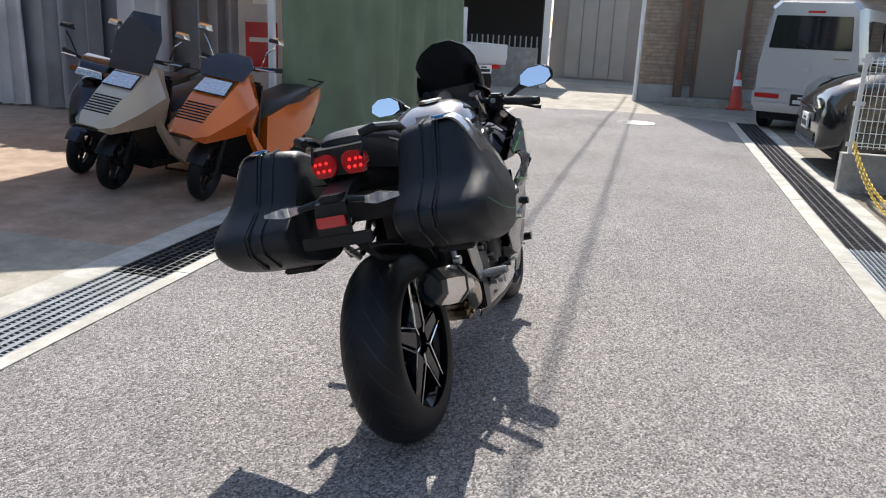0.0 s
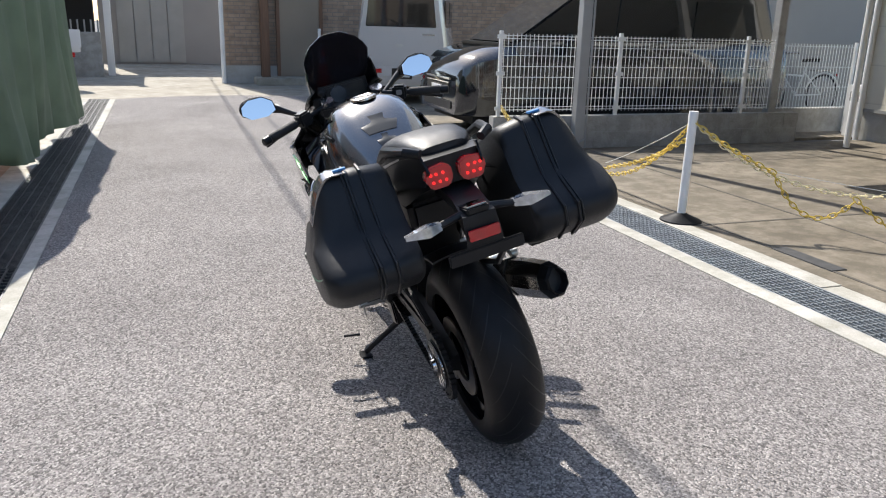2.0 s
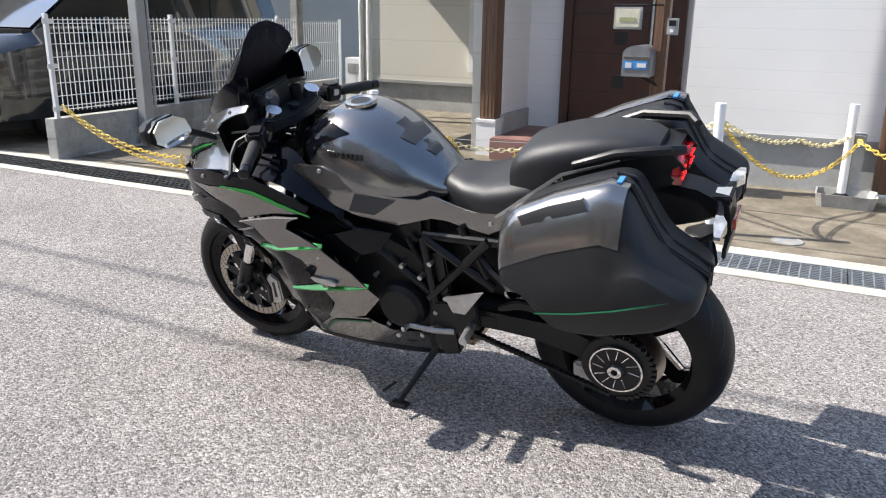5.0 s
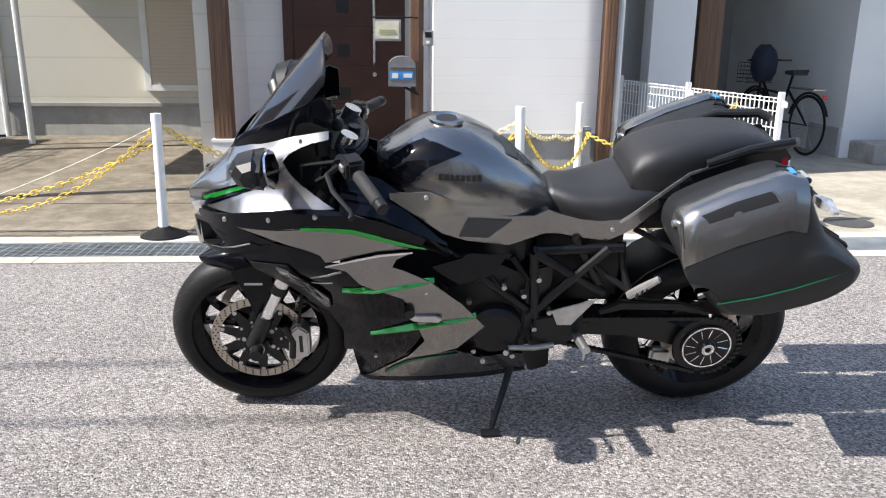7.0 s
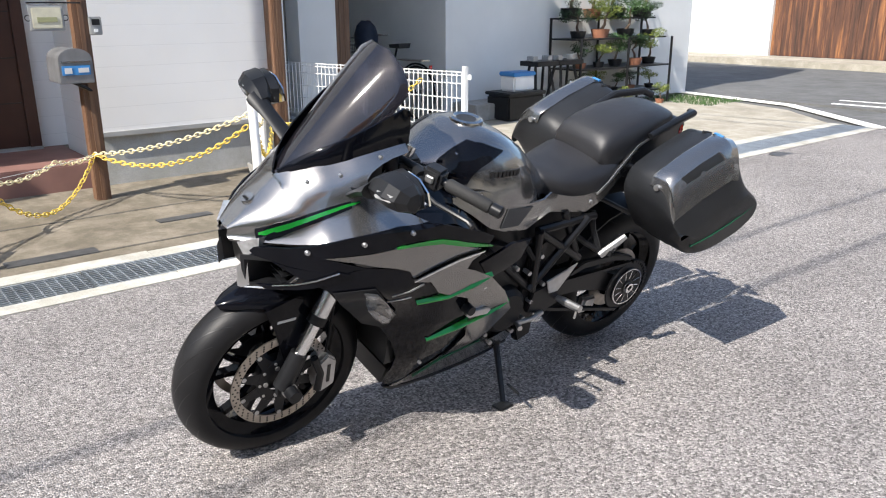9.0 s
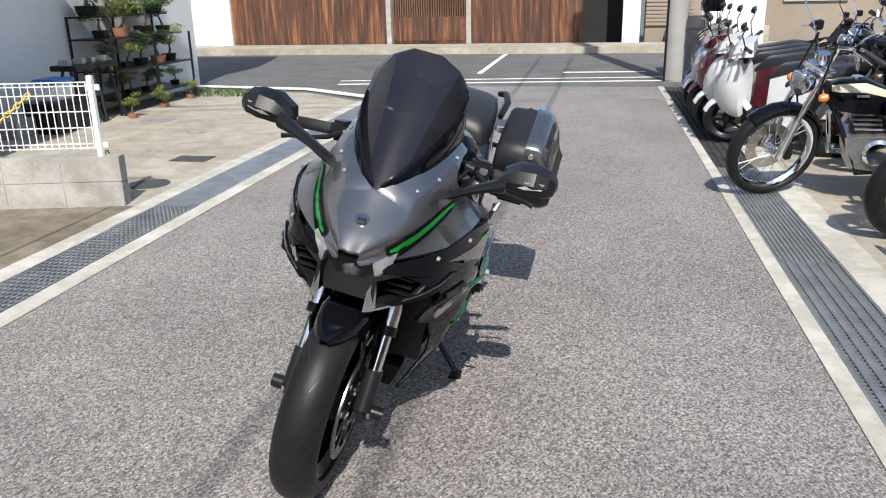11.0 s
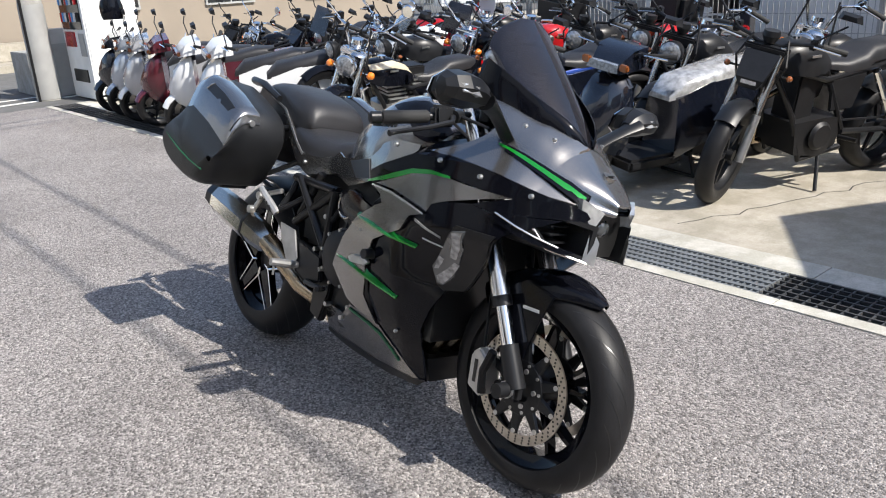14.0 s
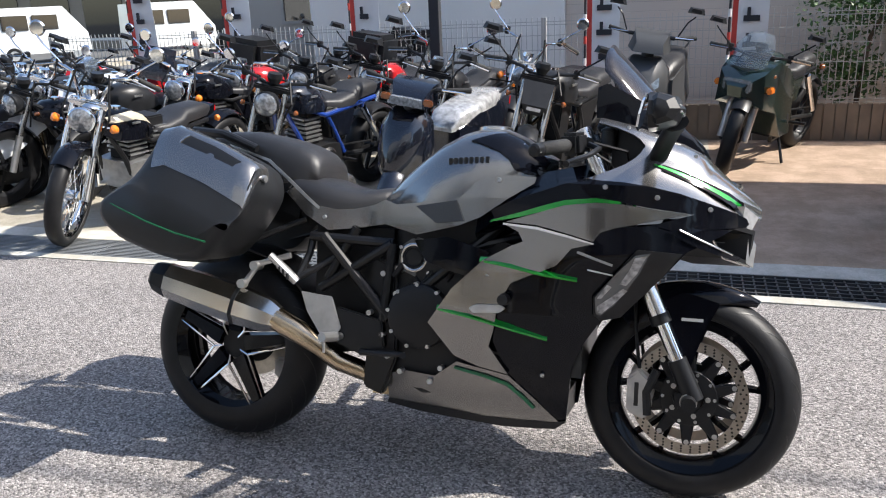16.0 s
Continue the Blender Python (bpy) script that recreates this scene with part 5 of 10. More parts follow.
# side fairings
both("upper_band", [(0.931, 0.766), (0.979, 0.790), (1.051, 0.816), (1.121, 0.840), (1.189, 0.851), (1.258, 0.848), (1.325, 0.839), (1.392, 0.825), (1.459, 0.805), (1.530, 0.782), (1.575, 0.762), (1.560, 0.745), (1.516, 0.742), (1.449, 0.735), (1.417, 0.722), (1.360, 0.738), (1.330, 0.742), (1.434, 0.774), (1.328, 0.786), (1.261, 0.797), (1.200, 0.803), (1.123, 0.795), (1.067, 0.778), (1.009, 0.757), (0.950, 0.737)], GLOSS_BLACK, moto, "gloss black fairing band")
for y, z in ((1.220, 0.834), (1.344, 0.812), (1.470, 0.787)):
    bolt(y, z, moto)
both("green_line", [(1.26, 0.799), (1.20, 0.806), (1.123, 0.799), (1.067, 0.783), (1.009, 0.764), (0.935, 0.742), (0.930, 0.736), (1.009, 0.752), (1.067, 0.768), (1.123, 0.786), (1.20, 0.795), (1.26, 0.793)], GREEN, moto, "green pinstripe", off=0.004, thick=0.003)
both("side_panel", [(0.972, 0.738), (1.067, 0.768), (1.123, 0.786), (1.180, 0.795), (1.261, 0.793), (1.328, 0.783), (1.434, 0.774), (1.369, 0.762), (1.303, 0.746), (1.250, 0.734), (1.213, 0.721), (1.197, 0.697), (1.127, 0.716), (1.054, 0.733)], GREY_MET, moto, "metallic grey side panel", off=0.001, fine=0.03)
both("fairing", [(1.53, 0.740), (1.449, 0.735), (1.417, 0.722), (1.33, 0.742), (1.25, 0.734), (1.213, 0.721), (1.197, 0.697), (1.10, 0.69), (1.03, 0.66), (0.985, 0.60), (0.955, 0.50), (0.94, 0.42), (0.975, 0.34), (1.11, 0.190), (1.128, 0.195), (1.138, 0.28), (1.146, 0.362), (1.173, 0.425), (1.216, 0.49), (1.265, 0.50), (1.364, 0.612), (1.42, 0.68), (1.46, 0.70)], GLOSS_BLACK, moto, "gloss black main fairing", fine=0.025)
both("lower_panel", [(0.968, 0.734), (1.055, 0.726), (1.127, 0.710), (1.200, 0.692), (1.145, 0.678), (1.109, 0.633), (1.044, 0.605), (0.993, 0.582), (0.958, 0.520), (0.945, 0.450), (0.931, 0.406), (0.982, 0.331), (0.904, 0.345), (0.832, 0.370), (0.758, 0.456), (0.830, 0.555), (0.918, 0.637), (0.990, 0.677), (1.022, 0.690), (1.010, 0.714)], GREY_MET, moto, "metallic grey lower fairing", off=0.012, fine=0.025)
# highlight on the panel's upper edge, laid on as a bright metal strip
both("panel_highlight", [(0.968, 0.736), (1.055, 0.729), (1.127, 0.713), (1.200, 0.694), (1.200, 0.690), (1.127, 0.707), (1.055, 0.722), (0.968, 0.731)], BRIGHT_ALU, moto, "bright strip painting the highlight on the panel's edge", off=0.0125, thick=0.003)
both("belly_side", [(0.607, 0.280), (0.667, 0.302), (0.766, 0.299), (0.836, 0.351), (0.981, 0.326), (1.050, 0.262), (1.113, 0.195), (1.035, 0.190), (0.905, 0.186), (0.806, 0.197), (0.700, 0.199), (0.607, 0.202)], GREY_MET, moto, "metallic grey belly pan", off=0.004)
both("belly_edge", [(0.607, 0.205), (0.700, 0.202), (0.806, 0.200), (0.905, 0.189), (1.035, 0.193), (1.113, 0.197), (1.132, 0.200), (1.100, 0.175), (0.950, 0.165), (0.700, 0.178), (0.600, 0.190)], SATIN_BLACK, moto, off=0.006)
both("belly_stripe", [(0.829, 0.337), (0.917, 0.322), (0.979, 0.305), (1.024, 0.267), (1.050, 0.237), (1.042, 0.232), (1.018, 0.258), (0.974, 0.295), (0.913, 0.313), (0.829, 0.329)], DEEP_GREEN, moto, "dark green belly stripe", off=0.008, thick=0.003)
for nm, pts, wide in (("upper_fin", [(0.908, 0.641), (0.950, 0.636), (0.992, 0.630), (1.073, 0.614), (1.160, 0.602)], 0.030), ("lower_fin", [(0.785, 0.503), (0.830, 0.497), (0.877, 0.490), (0.986, 0.466), (1.087, 0.443)], 0.030)):
    for s in (-1, 1):
        rings = []
        for k, (y, z) in enumerate(pts):
            w = wide * math.sin(math.pi * (0.12 + 0.80 * k / 4))
            x = skin(y, z) + 0.004
            rings.append([(s * (x - 0.004), y, z + w * 0.35), (s * (x + w * 0.55), y, z - 0.004), (s * (x + w * 0.5), y, z - 0.009), (s * (x - 0.004), y, z - w * 0.3)])
        part(nm, loft(rings), GREEN, moto, "bright green fairing fin")
for s in (-1, 1):
    part("slider_plate", prism([(0.881, 0.509), (0.901, 0.519), (0.967, 0.522), (0.981, 0.514), (0.963, 0.501), (0.893, 0.496)], s * 0.262, s * 0.272, "x", 0.002), ALU, moto, "silver frame slider plate")
    part("frame_slider", cyl((s * 0.245, 0.975, 0.537), (s * 0.288, 0.975, 0.537), 0.017, 0.014, 16), SATIN_BLACK, moto, "black crash bobbin")
    part("fairing_script", sheet([(1.158, 0.667), (1.160, 0.673), (1.246, 0.643), (1.244, 0.637)], s, off=0.0025, thick=0.002), SCRIPT_GREY, moto, "pale script decal as a plain bar")
    part("fairing_mark", sheet([(1.185, 0.624), (1.185, 0.628), (1.245, 0.616), (1.245, 0.612)], s, off=0.0025, thick=0.002), MARK_PALE, moto)
    # cornering lamp in its black bezel
    q = [(1.304, 0.683), (1.41, 0.676), (1.364, 0.612), (1.263, 0.499), (1.214, 0.490), (1.198, 0.505), (1.198, 0.556), (1.232, 0.595)]
    part("lamp_bezel", sheet(q, s, off=0.007, thick=0.004), SATIN_BLACK, moto)
    lamp = part("cornering_lamp", sheet([(1.300, 0.668), (1.335, 0.675), (1.310, 0.620), (1.250, 0.535), (1.216, 0.505), (1.203, 0.510), (1.202, 0.554), (1.245, 0.608)], s, off=0.012, thick=0.005, fine=0.02), DARK_LENS, moto, "dark cornering lamp with bright reflectors")
    for q in ([(1.300, 0.662), (1.328, 0.668), (1.305, 0.622), (1.278, 0.588), (1.262, 0.592), (1.286, 0.628)], [(1.270, 0.580), (1.282, 0.574), (1.248, 0.538), (1.218, 0.510), (1.207, 0.514), (1.207, 0.530), (1.240, 0.555)], [(1.232, 0.590), (1.244, 0.584), (1.218, 0.552), (1.208, 0.552)]):
        part("reflector", sheet(q, s, off=0.0135, thick=0.002, fine=0.02), LAMP, lamp, "bright lamp reflector")
    # black duct wall behind the gap in the fairing
    part("fairing_inner", sheet([(1.06, 0.66), (0.95, 0.62), (0.86, 0.48), (0.90, 0.38), (1.04, 0.34), (1.10, 0.45), (1.08, 0.58)], s, off=-0.05, thick=0.01), GLOSS_BLACK, moto)
    part("knee_duct", sheet([(0.925, 0.655), (0.80, 0.690), (0.70, 0.675), (0.74, 0.620), (0.80, 0.600), (0.87, 0.585)], s, off=-0.035, thick=0.01), GLOSS_BLACK, moto, "gloss black knee duct")
    part("inner_shoulder", loft([[(s * 0.225, 1.16, 0.825), (s * 0.10, 1.16, 0.90), (s * 0.08, 1.16, 0.80)], [(s * 0.235, 1.05, 0.81), (s * 0.13, 1.05, 0.875), (s * 0.10, 1.05, 0.76)], [(s * 0.225, 0.955, 0.757), (s * 0.165, 0.96, 0.82), (s * 0.12, 0.96, 0.70)], [(s * 0.19, 0.87, 0.70), (s * 0.17, 0.87, 0.74), (s * 0.14, 0.87, 0.66)]]), GLOSS_BLACK, moto, "gloss black inner fairing")
for y, z in ((1.074, 0.338), (0.93, 0.60)):
    bolt(y, z, moto, r=0.006, off=0.008)
part("radiator", box((-0.17, 1.14, 0.33), (0.17, 1.17, 0.66)), MARK_DARK, moto, "black radiator behind the fairing")
part("belly_floor", loft([[(-0.10, 0.66, 0.20), (0.10, 0.66, 0.20), (0.12, 0.66, 0.30), (-0.12, 0.66, 0.30)], [(-0.10, 1.12, 0.19), (0.10, 1.12, 0.19), (0.12, 1.12, 0.26), (-0.12, 1.12, 0.26)]]), SATIN_BLACK, moto)
for k in range(4):
    x = -0.09 + 0.06 * k
    part("exhaust_header", tube([(x, 1.06, 0.56), (x, 1.13, 0.48), (x, 1.145, 0.36), (x * 0.8, 1.08, 0.27), (x * 0.5, 0.90, 0.235)], 0.019, 10), BURNT, moto, "heat-tinted header pipe")


# tank
def dome(y, zb, zt, hw, n=20, e=0.62, b=0.0):
    row = []
    for k in range(n + 1):
        a = math.pi * k / n
        cx, sz = math.cos(a), math.sin(a)
        row.append((hw * (abs(cx) ** e) * (1 if cx >= 0 else -1), y, zb + (zt - zb) * sz ** 0.85))
    return row


TANK = [(1.065, 0.885, 0.915, 0.07), (1.03, 0.865, 0.935, 0.115), (0.98, 0.845, 0.972, 0.15), (0.92, 0.81, 0.998, 0.178), (0.86, 0.775, 1.0, 0.188), (0.8, 0.76, 0.985, 0.188), (0.74, 0.752, 0.955, 0.178), (0.68, 0.752, 0.91, 0.158), (0.63, 0.755, 0.87, 0.128), (0.585, 0.762, 0.825, 0.1), (0.555, 0.768, 0.792, 0.08)]
tank = part("fuel_tank", loft([dome(*t) for t in TANK]), SILVER_MET, moto, "metallic grey fuel tank", 50)


def tank_skin(y, z):
    zb = lerp_table([(t[0], t[1]) for t in TANK[::-1]], y)
    zt = lerp_table([(t[0], t[2]) for t in TANK[::-1]], y)
    hw = lerp_table([(t[0], t[3]) for t in TANK[::-1]], y)
    v = max(0.0, min(0.999, (z - zb) / max(0.01, zt - zb)))
    a = math.asin(v ** (1 / 0.85))
    return hw * math.cos(a) ** 0.62


cap = part("filler_cap", lathe([(0.030, 0.004), (0.040, 0.008), (0.049, 0.005), (0.050, -0.004), (0.030, -0.004)], (0, 0.870, 1.0), 36, "z"), STEEL, tank, "bright ring of the filler cap")
part("cap_disc", cyl((0, 0.870, 0.996), (0, 0.870, 1.004), 0.031, n=28), SATIN_BLACK, cap)
both("tank_shoulder", [(1.05, 0.902), (1.02, 0.932), (0.98, 0.962), (0.935, 0.982), (0.90, 0.978), (0.835, 0.957), (0.88, 0.943), (0.925, 0.925), (0.950, 0.905), (0.965, 0.880), (1.00, 0.866), (1.03, 0.866)], GLOSS_BLACK, tank, "gloss black tank shoulder", width=tank_skin, off=0.005, thick=0.004, fine=0.025)
for ya, yb, wa, wb in ((0.735, 0.668, 0.17, 0.09), (0.660, 0.618, 0.08, 0.04)):
    pad = []
    for k in range(7):
        y = ya + (yb - ya) * k / 6
        zb, zt, hw = (lerp_table([(t[0], t[n]) for t in TANK[::-1]], y) for n in (1, 2, 3))
        half = (wa + (wb - wa) * (k / 6) ** 0.7)
        row = []
        for q in range(13):
            u = -1 + q / 6
            a = math.pi / 2 - u * half * 1.9
            c = math.cos(a)
            row.append((hw * abs(c) ** 0.62 * (1 if c >= 0 else -1) * 1.01, y + (0.03 * abs(u) if k < 3 else 0.0), zb + (zt - zb) * math.sin(a) ** 0.85 + 0.003))
        pad.append(row)
    part("tank_pad", grid_mesh(pad, (0, 0.002, -0.002)), MATTE_GREY, tank, "dark grey rubber tank pad", 50)
for s in (-1, 1):
    for k in range(8):
        bm = bmesh.new()
        y0 = 0.897 - 0.015 * k
        z = 0.902 - 0.0008 * k
        x = tank_skin(y0, z) + 0.002
        box_into(bm, (min(s * (x - 0.004), s * (x + 0.002)), y0 - 0.0105, z - 0.009), (max(s * (x - 0.004), s * (x + 0.002)), y0, z + 0.009), 0.001)
        part("emblem_bar", bm, MARK_DARK, tank, "black bar of the tank emblem")

# seats
def seat_ring(y, zb, zt, hw, n=18, dip=0.0):
    row = []
    for k in range(n + 1):
        a = math.pi * k / n
        c, sn = math.cos(a), math.sin(a)
        x = hw * (abs(c) ** 0.55) * (1 if c >= 0 else -1)
        row.append((x, y, zb + (zt - zb) * sn ** 0.55 - dip * (1 - (x / hw) ** 2) * sn))
    return row


rider = part("rider_seat", loft([seat_ring(*s) for s in ((0.585, 0.760, 0.806, 0.070), (0.56, 0.748, 0.822, 0.085), (0.50, 0.735, 0.813, 0.115), (0.43, 0.735, 0.824, 0.142), (0.36, 0.750, 0.846, 0.150), (0.30, 0.775, 0.856, 0.142), (0.26, 0.80, 0.858, 0.128))]), LEATHER, moto, "black vinyl rider seat", 60)
pillion = part("pillion_seat", loft([seat_ring(*s) for s in ((0.356, 0.838, 0.880, 0.100), (0.350, 0.832, 0.905, 0.112), (0.325, 0.830, 0.930, 0.120), (0.28, 0.838, 0.950, 0.126), (0.21, 0.860, 0.970, 0.126), (0.12, 0.895, 0.986, 0.116), (0.04, 0.925, 0.986, 0.102), (-0.005, 0.940, 0.980, 0.085), (-0.035, 0.950, 0.968, 0.065))]), LEATHER, moto, "black vinyl pillion seat", 60)
bm = bmesh.new()
for sy in (-1, 1):
    tube_into(bm, [(sy * 0.106, 0.30, 0.905), (sy * 0.110, 0.20, 0.941), (sy * 0.099, 0.10, 0.959), (sy * 0.085, 0.02, 0.964)], 0.0025, 5)
part("seam", bm, MARK_DARK, pillion)


# frame covers, tail
def cover_skin(y, z):
    return lerp_table([(-0.1, 0.09), (0.1, 0.135), (0.35, 0.155), (0.55, 0.135), (0.75, 0.185), (0.9, 0.205), (1.05, 0.20)], y) * lerp_table([(0.64, 0.96), (0.72, 1.0), (0.80, 0.96), (0.9, 0.86)], z)


both("frame_cover", [(1.03, 0.858), (0.92, 0.862), (0.86, 0.840), (0.79, 0.805), (0.70, 0.780), (0.625, 0.772), (0.585, 0.785), (0.547, 0.768), (0.49, 0.755), (0.436, 0.752), (0.37, 0.762), (0.30, 0.820), (0.20, 0.893), (0.175, 0.880), (0.23, 0.830), (0.337, 0.735), (0.41, 0.690), (0.50, 0.700), (0.59, 0.715), (0.695, 0.690), (0.82, 0.720), (0.885, 0.746), (0.96, 0.800), (1.027, 0.842)], GREY_MET, moto, "metallic grey frame cover", width=cover_skin, fine=0.03)
both("cover_insert", [(0.814, 0.790), (0.69, 0.770), (0.757, 0.725), (0.839, 0.735)], MATTE_GREY, moto, "dark cover insert", width=cover_skin, off=0.004, thick=0.003)
bolt(0.930, 0.848, moto, cover_skin)
bolt(0.40, 0.728, moto, cover_skin)
both("tail_cowl", [(0.30, 0.818), (0.20, 0.890), (0.05, 0.935), (-0.07, 0.958), (-0.105, 0.918), (-0.07, 0.875), (0.10, 0.840), (0.24, 0.785)], SATIN_BLACK, moto, "black tail cowl", width=cover_skin, fine=0.03)
both("tail_line", [(0.385, 0.756), (0.30, 0.822), (0.20, 0.895), (0.05, 0.940), (0.05, 0.935), (0.195, 0.888), (0.295, 0.814), (0.38, 0.750)], ALU, moto, "thin silver tail line", width=cover_skin, off=0.005, thick=0.003, fine=0.03)
part("tail_body", loft([[(-0.10, 0.30, 0.83), (0.10, 0.30, 0.83), (0.12, 0.30, 0.72), (-0.12, 0.30, 0.72)], [(-0.10, 0.10, 0.905), (0.10, 0.10, 0.905), (0.105, 0.10, 0.79), (-0.105, 0.10, 0.79)], [(-0.088, -0.03, 0.952), (0.088, -0.03, 0.952), (0.085, -0.03, 0.85), (-0.085, -0.03, 0.85)], [(-0.08, -0.075, 0.945), (0.08, -0.075, 0.945), (0.07, -0.075, 0.868), (-0.07, -0.075, 0.868)]]), SATIN_BLACK, moto)
grab = part("grab_rail", tube([(-0.135, 0.16, 0.925), (-0.140, 0.05, 0.968), (-0.115, -0.075, 0.980), (-0.085, -0.100, 0.972)], [0.012, 0.014, 0.014, 0.012], 10), SATIN_BLACK, moto, "black grab rail")
share(grab, "grab_rail", Matrix.Diagonal((-1, 1, 1, 1)))
for s in (-1, 1):
    pts = [(s * 0.010, 0.905), (s * 0.030, 0.918), (s * 0.078, 0.912), (s * 0.088, 0.885), (s * 0.072, 0.852), (s * 0.022, 0.852), (s * 0.008, 0.875)]
    tl = part("tail_lamp", prism([(a, b + 0.015) for a, b in pts], -0.096, -0.070, "y", 0.004), RED_LENS, moto, "faceted red tail lamp")
    for x, z in ((0.030, 0.872), (0.048, 0.872), (0.066, 0.872), (0.036, 0.893), (0.055, 0.893), (0.070, 0.893)):
        part("led", cyl((s * x, -0.096, z + 0.015), (s * x, -0.0985, z + 0.015), 0.0045, n=8), RED_LED, tl, "red led, its sunlit brightness put in as glow")
hang = bmesh.new()
loft_into(hang, [[(-0.045, 0.03, 0.87), (0.045, 0.03, 0.87), (0.045, 0.03, 0.84), (-0.045, 0.03, 0.84)], [(-0.04, -0.13, 0.845), (0.04, -0.13, 0.845), (0.04, -0.13, 0.815), (-0.04, -0.13, 0.815)], [(-0.045, -0.210, 0.81), (0.045, -0.210, 0.81), (0.045, -0.205, 0.75), (-0.045, -0.205, 0.75)], [(-0.05, -0.220, 0.745), (0.05, -0.220, 0.745), (0.05, -0.205, 0.705), (-0.05, -0.205, 0.705)]])
bmesh.ops.recalc_face_normals(hang, faces=hang.faces)
hanger = part("plate_hanger", hang, SATIN_BLACK, moto, "black number-plate hanger")
part("plate_lamp", prism([(-0.042, -0.155), (0.042, -0.155), (0.030, -0.213), (-0.030, -0.213)], 0.812, 0.830, "z", 0.004), SATIN_BLACK, hanger)
part("lamp_chrome", prism([(-0.016, -0.170), (0.016, -0.170), (0.026, -0.205), (-0.026, -0.205)], 0.830, 0.833, "z"), CHROME, hanger)
part("rear_reflector", box((-0.043, -0.229, 0.747), (0.043, -0.221, 0.777), 0.002), RED_LENS, hanger, "red rear reflector")
part("plate_bracket", box((-0.105, -0.218, 0.690), (0.105, -0.208, 0.725), 0.004), SATIN_BLACK, hanger)
part("bracket_brace", tube([(0.05, -0.210, 0.70), (0.06, -0.10, 0.62), (0.05, 0.05, 0.58)], 0.009, 6), SATIN_BLACK, hanger)
for s in (-1, 1):
    st = part("rear_indicator", tube([(s * 0.04, -0.185, 0.812), (s * 0.105, -0.198, 0.805)], [0.011, 0.009], 10), SATIN_BLACK, moto, "rear indicator on a black stem")
    rings = []
    for x, y, ky, kz in ((0.10, -0.197, 0.010, 0.010), (0.14, -0.206, 0.017, 0.015), (0.20, -0.208, 0.008, 0.005)):
        rings.append([(s * x, y + a * ky, 0.804 + b * kz) for a, b in ((1, 1), (-0.8, 1), (-0.9, -0.9), (1, -0.9))])
    part("lens", loft(rings), LENS, st, "clear indicator lens")

# panniers: a loft across the machine, tumbling in towards the top
CASE_OUT = [(0.145, 0.592), (0.235, 0.695), (0.285, 0.785), (0.272, 0.866), (0.150, 0.925), (0.020, 0.972), (-0.025, 0.964), (-0.062, 0.890), (-0.105, 0.812), (-0.208, 0.752), (-0.206, 0.700), (-0.135, 0.643), (0.030, 0.594)]
CASE_X = [(0.160, 0.020, 0.93), (0.175, 0.012, 0.985), (0.25, 0.004, 1.0), (0.33, 0.0, 1.0), (0.345, 0, 1), (0.36, 0, 1), (0.373, 0, 1), (0.385, 0, 1), (0.395, 0, 1), (0.403, 0, 1), (0.410, 0, 1), (0.415, 0.20, 0.84)]


def case_ring(x, grow=0.0):
    drop, k = lerp_table([(a, b) for a, b, c in CASE_X], x), lerp_table([(a, c) for a, b, c in CASE_X], x)
    if x > 0.31:
        drop, k = 0.20 * ((x - 0.31) / 0.105) ** 2.2, 1 - 0.16 * (max(0.0, x - 0.33) / 0.085) ** 4
    out = []
    for n, (y, z) in enumerate(CASE_OUT):
        if 3 <= n <= 6:
            z -= drop
        elif n in (2, 7):
            z -= drop * 0.45
        y, z = 0.05 + (y - 0.05) * k, 0.75 + (z - 0.75) * k
        d = Vector((y - 0.05, z - 0.75)).normalized() * grow
        out.append((y + d.x, z + d.y))
    return out


def rounded(pts, cut=0.16):
    """The same outline with its corners taken off."""
    out = []
    for (y0, z0), (y1, z1) in zip(pts, pts[1:] + pts[:1]):
        out += [(y0 + (y1 - y0) * cut, z0 + (z1 - z0) * cut), (y0 + (y1 - y0) * (1 - cut), z0 + (z1 - z0) * (1 - cut))]
    return out


def case_top(x, s, grow):
    """The upper edge of one section from front to rear, densely."""
    r = case_ring(x, grow)
    front = (r[2][0] * 0.45 + r[3][0] * 0.55, r[2][1] * 0.45 + r[3][1] * 0.55)
    pts = [front, r[3], r[4], r[5], r[6]]
    out = []
    for a, b in zip(pts, pts[1:]):
        out += [(s * x, a[0] + (b[0] - a[0]) * k / 3, a[1] + (b[1] - a[1]) * k / 3) for k in range(3)]
    return out + [(s * x, *pts[-1])]


